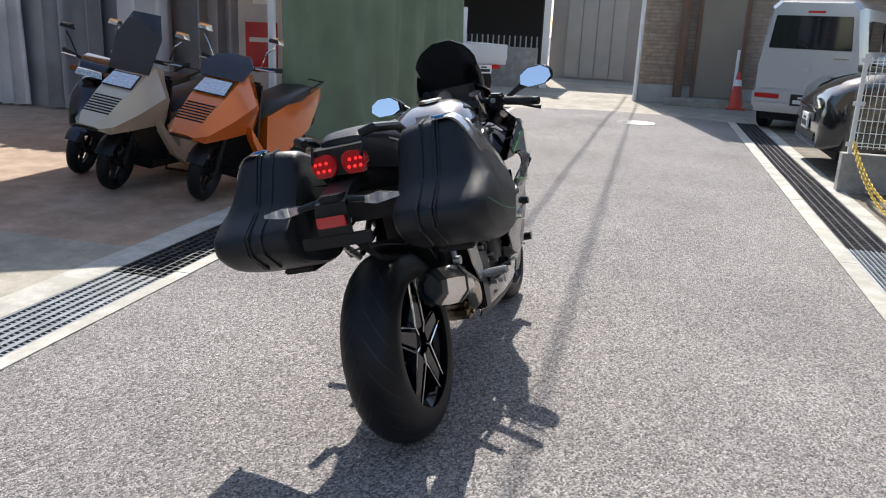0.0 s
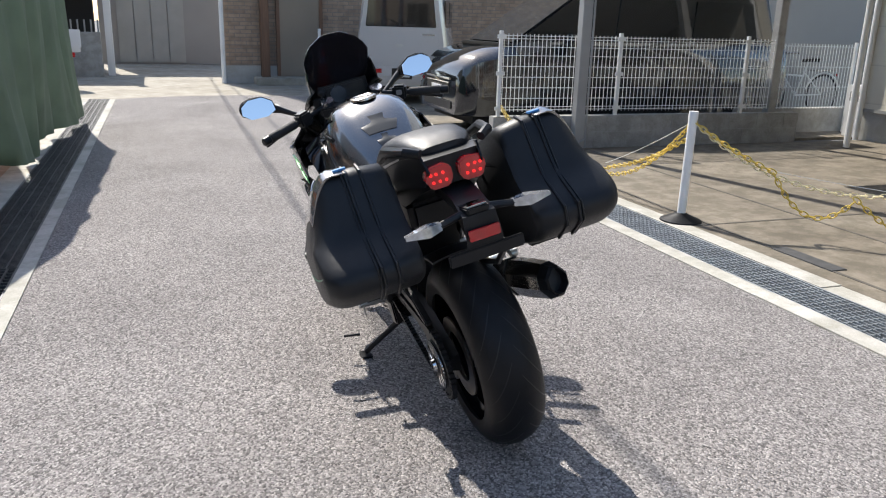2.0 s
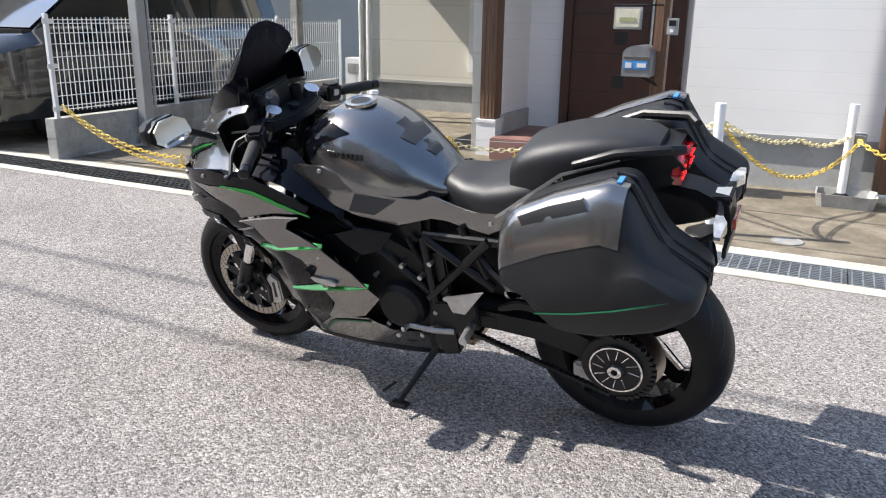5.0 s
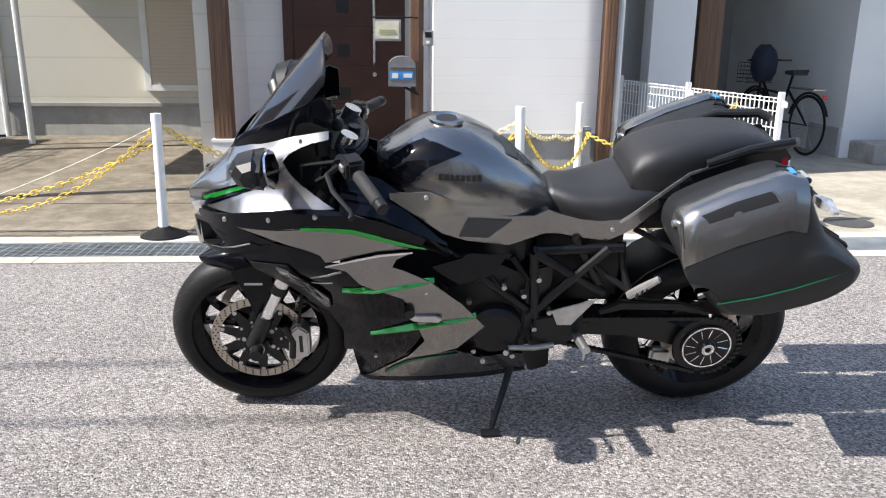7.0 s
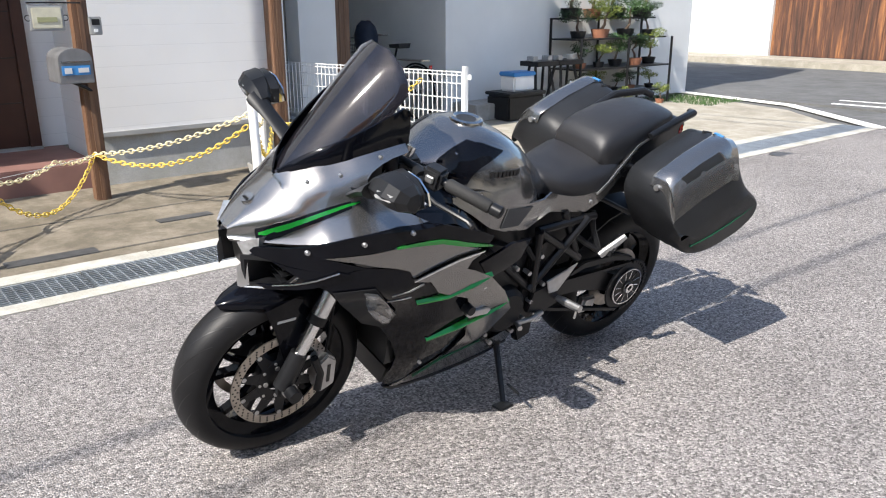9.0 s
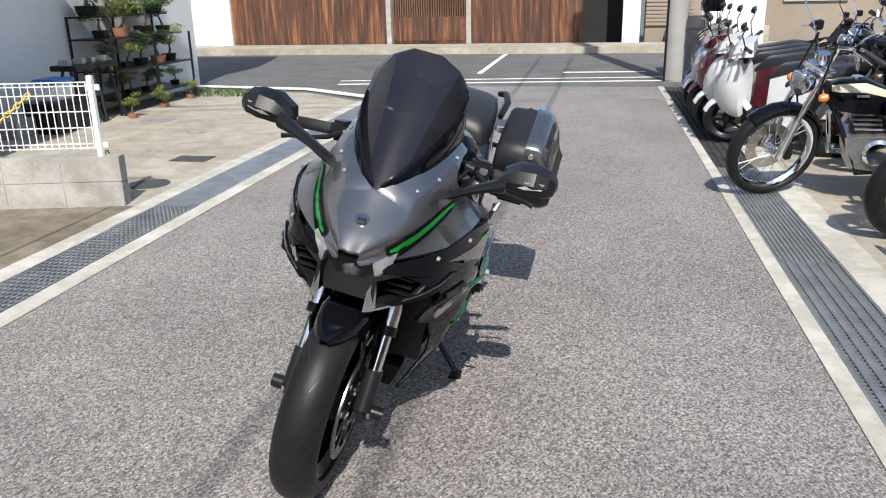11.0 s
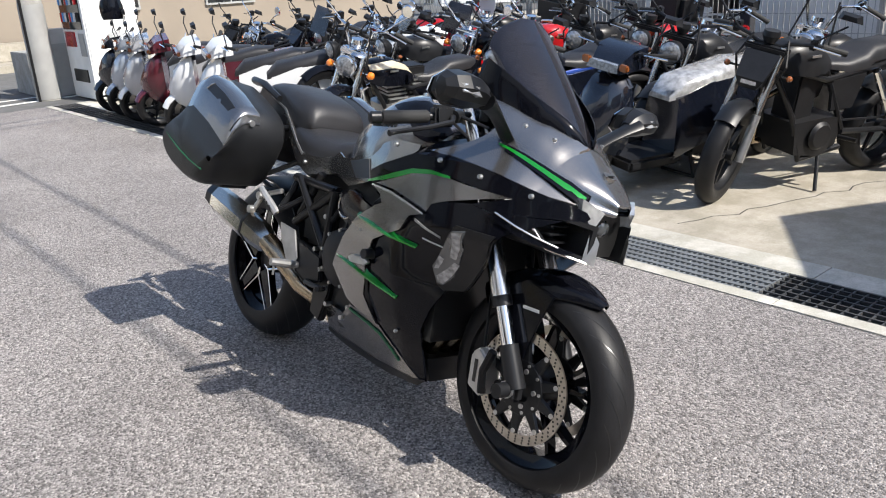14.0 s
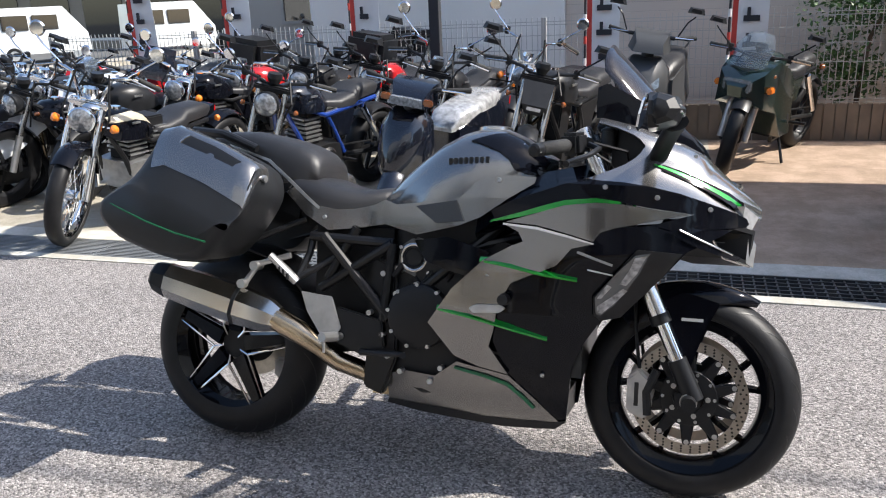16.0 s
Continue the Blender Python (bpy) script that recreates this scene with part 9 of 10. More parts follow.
for k, (x, y, h) in enumerate(((-21.6, -21.0, 60), (-24.3, -17.4, 60))):
    m = Matrix.Translation((x, y, 0.0)) @ Matrix.Rotation(radians(h), 4, "Z")
    c2 = thing("parked_van", "white van parked beyond the fence", "van", "vans beyond the fence", m)
    part("body", loft([[(-0.7, -1.6, 0.3), (0.7, -1.6, 0.3), (0.62, -1.55, 1.85), (-0.62, -1.55, 1.85)], [(-0.74, 0.9, 0.3), (0.74, 0.9, 0.3), (0.64, 0.8, 1.88), (-0.64, 0.8, 1.88)], [(-0.7, 1.6, 0.3), (0.7, 1.6, 0.3), (0.68, 1.55, 0.95), (-0.68, 1.55, 0.95)]]), WHITE_PAINT, c2)
    for s in (-1, 1):
        for y0 in (-1.3, -0.3):
            part("side_window", box((s * 0.69 - 0.02, y0, 1.1), (s * 0.69 + 0.02, y0 + 0.85, 1.6), 0.01), GLASS_DARK, c2)
        for y0 in (-1.05, 1.05):
            car_wheel(c2, (s * 0.65, y0, 0.27), 0.27, 0.14, "x")


# ---- parked motorcycles and scooters ----
def small_wheel(parent, name, c, R, half, rim_mat, spokes, disc=True, wire=False):
    bead = R * (0.80 if wire else 0.70)
    w = part(name, lathe([(bead, -half * 0.6), (bead + 0.012, -half * 0.7), (bead + 0.01, half * 0.7), (bead, half * 0.6), (bead - 0.02, 0)], c, 32), rim_mat, parent)
    part("tyre", lathe(tyre_profile(R, half, bead + 0.005), c, 36, closed=False), RUBBER, w, "black tyre", 60)
    part("hub", cyl((c[0] - 0.05, c[1], c[2]), (c[0] + 0.05, c[1], c[2]), 0.035, n=12), rim_mat, w)
    if wire:
        bm = bmesh.new()
        for k in range(28):
            a = k * 2 * math.pi / 28
            tube_into(bm, [(c[0] + (0.03 if k % 2 else -0.03), c[1] + 0.03 * math.cos(a), c[2] + 0.03 * math.sin(a)), (c[0], c[1] + bead * math.cos(a + 0.2), c[2] + bead * math.sin(a + 0.2))], 0.0018, 4)
        part("wire_spokes", bm, CHROME, w)
    else:
        for k in range(spokes):
            part("spoke", spoke_piece(c, k * 2 * math.pi / spokes, 0.03, bead - 0.008, 0.014, 0.010, -0.012, 0.012), rim_mat, w)
    if disc:
        part("brake_disc", lathe([(R * 0.28, -0.002), (R * 0.5, -0.002), (R * 0.5, 0.002), (R * 0.28, 0.002)], (c[0] + 0.06, c[1], c[2]), 28), ROTOR, w)
    return w


def mirrors(parent, y, z, spread, h, mat_arm=SATIN_BLACK, round_glass=False):
    for s in (-1, 1):
        a = part("mirror", tube([(s * 0.20, y, z), (s * (spread - 0.05), y + 0.02, z + h * 0.7), (s * spread, y, z + h)], 0.006, 6), mat_arm, parent, "mirror on a stalk")
        if round_glass:
            part("head", lathe([(0.0001, 0.012), (0.04, 0.012), (0.05, 0.0), (0.0001, -0.008)], (s * spread, y - 0.01, z + h + 0.04), 18, "y", False), mat_arm, a)
        else:
            part("head", loft([[(s * spread - 0.065, y - 0.012, z + h + 0.02), (s * spread - 0.05, y - 0.012, z + h + 0.065), (s * spread + 0.055, y - 0.012, z + h + 0.07), (s * spread + 0.07, y - 0.012, z + h + 0.025)], [(s * spread - 0.04, y + 0.025, z + h + 0.03), (s * spread - 0.03, y + 0.025, z + h + 0.055), (s * spread + 0.035, y + 0.025, z + h + 0.06), (s * spread + 0.045, y + 0.025, z + h + 0.035)]]), mat_arm, a)


def parked(name, x, y, head, label, category, lean=9.0, group="parked motorcycles"):
    m = Matrix.Translation((x, y, 0.006)) @ Matrix.Rotation(radians(head - 90), 4, "Z") @ Matrix.Rotation(radians(-lean), 4, "Y")
    return thing(name, label, category, group, m)


def steer(b, names, pivot, axis, degrees):
    """Turns the front end of a parked machine about its steering axis."""
    m = Matrix.Translation(pivot) @ Matrix.Rotation(radians(degrees), 4, axis) @ Matrix.Translation(-Vector(pivot))
    for c in b.children:
        if c.name.split(".")[0] in names:
            c.matrix_basis = m @ c.matrix_basis


def roadster(x, y, head, paint, label, style="naked", chrome=False, bars=0.16, seat=0.78, wb=1.42, frame_mat=FRAME_BLACK, rim_mat=SATIN_BLACK, lean=9.0, box_top=False, screen=False, wire=False, turn=24.0, flash=None):
    """A motorcycle whose front tyre stands at the given place, facing along head."""
    b = parked("motorcycle", x, y, head, label, "motorcycle", lean)
    bright = CHROME if chrome else SATIN_BLACK
    iq = 1.0 if chrome else 0.62
    Rf, Rr = (0.31, 0.31) if style != "chopper" else (0.33, 0.31)
    wf = (0.0, -0.02, Rf)
    wr = (0.0, -wb, Rr)
    small_wheel(b, "front_wheel", wf, Rf, 0.055 if style != "chopper" else 0.05, rim_mat, 5, True, wire)
    small_wheel(b, "rear_wheel", wr, Rr, 0.075, rim_mat, 5, False, wire)
    rake = 0.30 if style == "chopper" else 0.24
    ht = 0.86 if style != "chopper" else 0.84
    top_y = -0.02 - (ht - Rf) * math.tan(rake) - 0.06
    for s in (-1, 1):
        f = part("fork_leg", tube([(s * 0.09, -0.01, Rf - 0.02), (s * 0.09, -0.02 - (0.25) * math.tan(rake), Rf + 0.25)], 0.026, 12), bright if chrome else ALU, b, "fork slider")
        part("fork_tube", tube([(s * 0.09, -0.02 - 0.25 * math.tan(rake), Rf + 0.25), (s * 0.09, top_y, ht + 0.06)], 0.021, 12), CHROME if chrome else STEEL, f)
        part("caliper", box((s * 0.065, -0.13, Rf - 0.06), (s * 0.10 if s > 0 else s * 0.065 + 0.03, -0.08, Rf + 0.06), 0.008), SATIN_BLACK, f)
        part("indicator", tube([(s * 0.10, top_y + 0.05, ht - 0.08), (s * 0.17, top_y + 0.05, ht - 0.08)], 0.007, 6), bright, b)
        part("indicator_lens", lathe([(0.0001, 0.04 * iq), (0.02 * iq, 0.03 * iq), (0.03 * iq, 0.0), (0.022 * iq, -0.02 * iq), (0.0001, -0.025 * iq)], (s * 0.18, top_y + 0.05, ht - 0.08), 14, "y", False), AMBER if chrome else AMBER_DULL, b, "amber indicator")
    part("yoke", box((-0.12, top_y - 0.05, ht + 0.02), (0.12, top_y + 0.04, ht + 0.06), 0.01), bright, b)
    rows = []
    for k in range(9):
        a = radians(52 + (98 if style != "chopper" else 118) * k / 8)
        rows.append([(u * 0.065, wf[1] + (Rf + 0.02 - 0.03 * u * u) * math.cos(a), wf[2] + (Rf + 0.02 - 0.03 * u * u) * math.sin(a)) for u in (-1, -0.6, 0, 0.6, 1)] + [(u * 0.06, wf[1] + (Rf + 0.012 - 0.03 * u * u) * math.cos(a), wf[2] + (Rf + 0.012 - 0.03 * u * u) * math.sin(a)) for u in (1, 0.6, 0, -0.6, -1)])
    part("front_fender", loft(rows), paint if style == "chopper" else SATIN_BLACK, b, "front fender", 50)
    # headlamp
    hy = top_y + 0.10
    if style in ("naked", "chopper"):
        hl = part("headlamp", lathe([(0.0001, 0.055), (0.05, 0.05), (0.078, 0.035), (0.083, 0.03), (0.083, 0.02), (0.07, -0.04), (0.03, -0.08), (0.0001, -0.085)], (0, hy, ht - 0.04), 26, "y", False), CHROME if chrome else SATIN_BLACK, b, "round headlamp")
        part("lens", lathe([(0.0001, 0.066), (0.04, 0.062), (0.074, 0.04), (0.0001, 0.038)], (0, hy, ht - 0.04), 26, "y", False), LAMP, hl, "clear headlamp lens")
    elif style == "street":
        hl = part("headlamp", loft([[(-0.08, hy + 0.07, ht - 0.10), (0.08, hy + 0.07, ht - 0.10), (0.05, hy + 0.06, ht - 0.16), (-0.05, hy + 0.06, ht - 0.16)], [(-0.10, hy - 0.05, ht + 0.03), (0.10, hy - 0.05, ht + 0.03), (0.07, hy - 0.06, ht - 0.14), (-0.07, hy - 0.06, ht - 0.14)]]), paint, b, "angular headlamp shell")
        part("lens", box((-0.05, hy + 0.045, ht - 0.14), (0.05, hy + 0.068, ht - 0.105), 0.006), LENS, hl)
    else:
        cw = part("fairing", loft([[(-0.06, hy + 0.20, ht - 0.16), (0.06, hy + 0.20, ht - 0.16), (0.05, hy + 0.18, ht - 0.24), (-0.05, hy + 0.18, ht - 0.24)], [(-0.17, hy + 0.10, ht - 0.06), (0.17, hy + 0.10, ht - 0.06), (0.19, hy + 0.05, ht - 0.32), (-0.19, hy + 0.05, ht - 0.32)], [(-0.19, hy - 0.08, ht + 0.02), (0.19, hy - 0.08, ht + 0.02), (0.23, hy - 0.12, ht - 0.36), (-0.23, hy - 0.12, ht - 0.36)], [(-0.20, hy - 0.30, ht - 0.04), (0.20, hy - 0.30, ht - 0.04), (0.22, hy - 0.35, ht - 0.58), (-0.22, hy - 0.35, ht - 0.58)], [(-0.15, hy - 0.62, ht - 0.18), (0.15, hy - 0.62, ht - 0.18), (0.18, hy - 0.66, ht - 0.60), (-0.18, hy - 0.66, ht - 0.60)]]), paint, b, "full fairing", 30)
        part("headlamp", box((-0.11, hy + 0.13, ht - 0.20), (0.11, hy + 0.175, ht - 0.11), 0.012), LAMP, cw, "wide clear headlamp")
        part("windscreen", loft([[(-0.13, hy + 0.06, ht - 0.03), (0.0, hy + 0.12, ht - 0.03), (0.13, hy + 0.06, ht - 0.03), (0.0, hy + 0.11, ht - 0.03)], [(-0.15, hy - 0.04, ht + 0.12), (0.0, hy + 0.02, ht + 0.13), (0.15, hy - 0.04, ht + 0.12), (0.0, hy + 0.01, ht + 0.13)], [(-0.09, hy - 0.12, ht + 0.20), (0.0, hy - 0.09, ht + 0.22), (0.09, hy - 0.12, ht + 0.20), (0.0, hy - 0.10, ht + 0.22)]]), CLEAR_SCREEN, cw, "clear fly screen", 60)
        for s in (-1, 1):
            part("side_indicator", box((s * 0.205 - 0.02, hy - 0.02, ht - 0.20), (s * 0.205 + 0.02, hy + 0.06, ht - 0.15), 0.01), AMBER, cw, "amber indicator")
    if screen:
        part("fly_screen", loft([[(-0.14, hy + 0.05, ht + 0.02), (0.14, hy + 0.05, ht + 0.02), (0.14, hy + 0.045, ht + 0.02), (-0.14, hy + 0.045, ht + 0.02)], [(-0.13, hy - 0.06, ht + 0.28), (0.13, hy - 0.06, ht + 0.28), (0.13, hy - 0.065, ht + 0.28), (-0.13, hy - 0.065, ht + 0.28)]]), SMOKE, b, "small tinted screen")
    # bars
    w = 0.38
    part("handlebar", tube([(-w, top_y - 0.16, ht + bars * 0.75), (-w + 0.14, top_y - 0.08, ht + bars), (-0.12, top_y - 0.02, ht + bars * 0.9), (-0.06, top_y - 0.02, ht + 0.06), (0.06, top_y - 0.02, ht + 0.06), (0.12, top_y - 0.02, ht + bars * 0.9), (w - 0.14, top_y - 0.08, ht + bars), (w, top_y - 0.16, ht + bars * 0.75)], 0.012, 8), bright, b, "handlebar")
    for s in (-1, 1):
        part("grip", tube([(s * w, top_y - 0.16, ht + bars * 0.75), (s * (w - 0.12), top_y - 0.09, ht + bars * 0.96)], 0.018, 10), GRIP, b)
        part("lever", tube([(s * (w - 0.15), top_y - 0.03, ht + bars), (s * (w - 0.01), top_y - 0.08, ht + bars * 0.78)], 0.006, 6), STEEL, b)
        part("switch_box", box((s * (w - 0.16) - 0.02, top_y - 0.12, ht + bars - 0.03), (s * (w - 0.16) + 0.02, top_y - 0.06, ht + bars + 0.03), 0.006), SATIN_BLACK, b)
    mirrors(b, top_y - 0.06, ht + bars, 0.36, 0.14, bright if chrome else SATIN_BLACK, chrome)
    part("meter", lathe([(0.0001, 0.03), (0.045, 0.03), (0.05, 0.0), (0.03, -0.04), (0.0001, -0.04)], (0.0, top_y - 0.01, ht + 0.11), 20, "z", False), bright, b, "round meter")
    # tank, seat, tail
    ty = top_y - 0.06
    tz = seat + 0.13
    tk = part("fuel_tank", loft([dome(ty, tz - 0.14, tz - 0.05, 0.06, 14), dome(ty - 0.08, tz - 0.18, tz - 0.005, 0.125, 14), dome(ty - 0.22, tz - 0.19, tz + 0.01, 0.15, 14), dome(ty - 0.34, tz - 0.19, tz - 0.04, 0.125, 14), dome(ty - 0.44, tz - 0.18, tz - 0.12, 0.08, 14)]), paint, b, "painted fuel tank", 50)
    part("filler_cap", cyl((0, ty - 0.18, tz), (0, ty - 0.18, tz + 0.018), 0.032, n=16), CHROME, tk)
    for s in (-1, 1):
        part("tank_badge", box((s * 0.148 - 0.003, ty - 0.24, tz - 0.080), (s * 0.148 + 0.003, ty - 0.17, tz - 0.066)), ALU, tk)
    sy = ty - 0.42
    part("seat", loft([seat_ring(sy, seat - 0.05, seat + 0.0, 0.09, 12), seat_ring(sy - 0.12, seat - 0.07, seat + 0.0, 0.13, 12), seat_ring(sy - 0.26, seat - 0.06, seat + 0.03, 0.14, 12), seat_ring(sy - 0.34, seat - 0.03, seat + 0.07, 0.12, 12), seat_ring(sy - 0.55, seat - 0.01, seat + 0.08, 0.11, 12), seat_ring(sy - 0.62, seat + 0.02, seat + 0.06, 0.08, 12)]), LEATHER, b, "black seat", 50)
    tl = part("tail", loft([[(-0.09, sy - 0.36, seat - 0.02), (0.09, sy - 0.36, seat - 0.02), (0.08, sy - 0.36, seat - 0.12), (-0.08, sy - 0.36, seat - 0.12)], [(-0.06, sy - 0.70, seat + 0.05), (0.06, sy - 0.70, seat + 0.05), (0.05, sy - 0.70, seat - 0.02), (-0.05, sy - 0.70, seat - 0.02)]]), paint, b, "tail cowl")
    part("tail_lamp", box((-0.05, sy - 0.73, seat - 0.01), (0.05, sy - 0.695, seat + 0.045), 0.008), RED_LENS, tl, "red tail lamp")
    rows = []
    for k in range(7):
        a = radians(50 + 85 * k / 6)
        rows.append([(u * 0.085, wr[1] + (Rr + 0.04 - 0.03 * u * u) * math.cos(a), wr[2] + (Rr + 0.04 - 0.03 * u * u) * math.sin(a)) for u in (-1, -0.5, 0, 0.5, 1)] + [(u * 0.08, wr[1] + (Rr + 0.03 - 0.03 * u * u) * math.cos(a), wr[2] + (Rr + 0.03 - 0.03 * u * u) * math.sin(a)) for u in (1, 0.5, 0, -0.5, -1)])
    part("rear_fender", loft(rows), paint if style == "chopper" else SATIN_BLACK, b, "rear fender", 50)
    # engine and frame
    ex, ez = -0.66, 0.40
    part("crankcase", loft([[(-0.14, ex + 0.22, ez + 0.06), (0.14, ex + 0.22, ez + 0.06), (0.14, ex + 0.18, ez - 0.14), (-0.14, ex + 0.18, ez - 0.14)], [(-0.16, ex, ez + 0.08), (0.16, ex, ez + 0.08), (0.16, ex, ez - 0.16), (-0.16, ex, ez - 0.16)], [(-0.13, ex - 0.2, ez + 0.05), (0.13, ex - 0.2, ez + 0.05), (0.13, ex - 0.18, ez - 0.12), (-0.13, ex - 0.18, ez - 0.12)]]), ALU if chrome else ENGINE_BLACK, b, "engine crankcase", 20)
    for s in (-1, 1):
        part("engine_cover", lathe([(0.0001, 0.02), (0.07, 0.02), (0.09, 0.0), (0.0001, -0.01)] if s > 0 else [(0.0001, -0.02), (0.07, -0.02), (0.09, 0.0), (0.0001, 0.01)], (s * 0.165, ex + 0.02, ez - 0.03), 22, "x", False), CHROME if chrome else ENGINE_BLACK, b)
    for tilt, oy in (((0.35, 0.08), (-0.35, -0.10)) if style == "chopper" else ((0.25, 0.10),)):
        for k in range(6 if style in ("naked", "chopper") else 0):
            z = ez + 0.10 + 0.032 * k
            part("cooling_fin", box((-0.10, ex + oy + tilt * 0.1 * k * 0.3 - 0.085, z), (0.10, ex + oy + tilt * 0.1 * k * 0.3 + 0.085, z + 0.012)), ALU, b)
        part("cylinder", box((-0.085, ex + oy - 0.07, ez + 0.05), (0.085, ex + oy + 0.09, ez + 0.34), 0.01), ENGINE_BLACK, b)
    for s in (-1, 1):
        part("frame_tube", tube([(s * 0.03, top_y - 0.04, ht - 0.04), (s * 0.12, ex + 0.24, ez + 0.10), (s * 0.13, ex + 0.12, ez - 0.18), (s * 0.13, ex - 0.22, ez - 0.14)], 0.018, 8), frame_mat, b)
        part("frame_tube", tube([(s * 0.04, top_y - 0.05, ht - 0.06), (s * 0.12, sy + 0.05, seat - 0.10), (s * 0.11, sy - 0.55, seat - 0.04)], 0.018, 8), frame_mat, b)
        part("frame_tube", tube([(s * 0.12, sy + 0.02, seat - 0.12), (s * 0.13, ex - 0.2, ez - 0.02)], 0.018, 8), frame_mat, b)
        part("swingarm", tube([(s * 0.13, ex - 0.2, ez - 0.04), (s * 0.115, wr[1], wr[2])], 0.02, 8), bright, b)
        part("shock", tube([(s * 0.135, wr[1] + 0.06, wr[2] + 0.06), (s * 0.13, sy - 0.36, seat - 0.08)], 0.026, 10), CHROME, b, "chrome shock absorber")
        part("foot_peg", tube([(s * 0.16, ex - 0.16, ez - 0.06), (s * 0.28, ex - 0.17, ez - 0.05)], 0.014, 8), RUBBER, b)
        part("side_cover", prism([(sy + 0.02, seat - 0.10), (sy - 0.28, seat - 0.08), (sy - 0.22, ez + 0.10), (sy - 0.02, ez + 0.10)], s * 0.115, s * 0.135, "x", 0.008), paint if style != "street" else SATIN_BLACK, b)
        part("rear_indicator", lathe([(0.0001, 0.025), (0.018, 0.02), (0.026, 0.0), (0.0001, -0.03)], (s * 0.15, sy - 0.62, seat - 0.03), 12, "y", False), AMBER if chrome else AMBER_DULL, b)
    part("header_pipe", tube([(0.06, ex + 0.16, ez + 0.22), (0.08, ex + 0.30, ez + 0.16), (0.12, ex + 0.26, ez - 0.12), (0.17, ex - 0.1, ez - 0.15)], 0.022, 10), CHROME if chrome else BURNT, b, "exhaust header")
    part("muffler", tube([(0.17, ex - 0.1, ez - 0.15), (0.185, ex - 0.25, ez - 0.14), (0.20, wr[1] + 0.18, wr[2] - 0.05), (0.205, wr[1] - 0.16, wr[2] + 0.02)], [0.025, 0.045, 0.048, 0.042], 14), CHROME if chrome else (STEEL if style == "sport" else SATIN_BLACK), b, "exhaust muffler")
    part("drive_chain", tube([(-0.12, wr[1], wr[2] + 0.08), (-0.12, ex - 0.18, ez + 0.03)], 0.008, 5), SATIN_BLACK, b)
    part("side_stand", tube([(-0.13, ex - 0.05, ez - 0.16), (-0.24, ex + 0.04, 0.045)], 0.012, 8), bright, b)
    part("hose", tube([(0.10, top_y - 0.02, ht + bars), (0.14, top_y + 0.06, ht - 0.02), (0.08, top_y + 0.04, ht - 0.25)], 0.007, 6), RUBBER, b)
    part("hose", tube([(-0.10, top_y - 0.02, ht + bars), (-0.15, top_y + 0.07, ht - 0.02), (-0.07, top_y + 0.02, ht - 0.22)], 0.007, 6), RUBBER, b)
    if flash:
        for i0 in (3, 9):
            grid = []
            for t in ((ty - 0.03, tz - 0.155, tz - 0.02, 0.092), (ty - 0.08, tz - 0.18, tz - 0.005, 0.125), (ty - 0.22, tz - 0.19, tz + 0.01, 0.15), (ty - 0.34, tz - 0.19, tz - 0.04, 0.125), (ty - 0.42, tz - 0.182, tz - 0.105, 0.09)):
                d = dome(*t, 14)
                grid.append([(p[0] * 1.02, p[1], p[2] + 0.003) for p in d[i0:i0 + 3]])
            part("tank_flash", grid_mesh(grid, (0, 0, -0.002)), flash, tk, "cream tank flash", 50)
    if turn:
        names = {"front_wheel", "fork_leg", "indicator", "indicator_lens", "yoke", "front_fender", "headlamp", "fly_screen", "handlebar", "grip", "lever", "switch_box", "mirror", "meter", "hose"}
        if style == "sport":
            names -= {"headlamp", "indicator", "indicator_lens"}
        steer(b, names, (0, top_y - 0.03, ht), Vector((0, -math.sin(rake), math.cos(rake))), turn)
    if box_top:
        part("top_box", box((-0.20, sy - 0.90, seat + 0.10), (0.20, sy - 0.52, seat + 0.36), 0.05), SATIN_BLACK, b, "black top box")
        part("rack", tube([(-0.1, sy - 0.5, seat + 0.09), (-0.1, sy - 0.88, seat + 0.10), (0.1, sy - 0.88, seat + 0.10), (0.1, sy - 0.5, seat + 0.09)], 0.010, 6), STEEL, b)
    return b


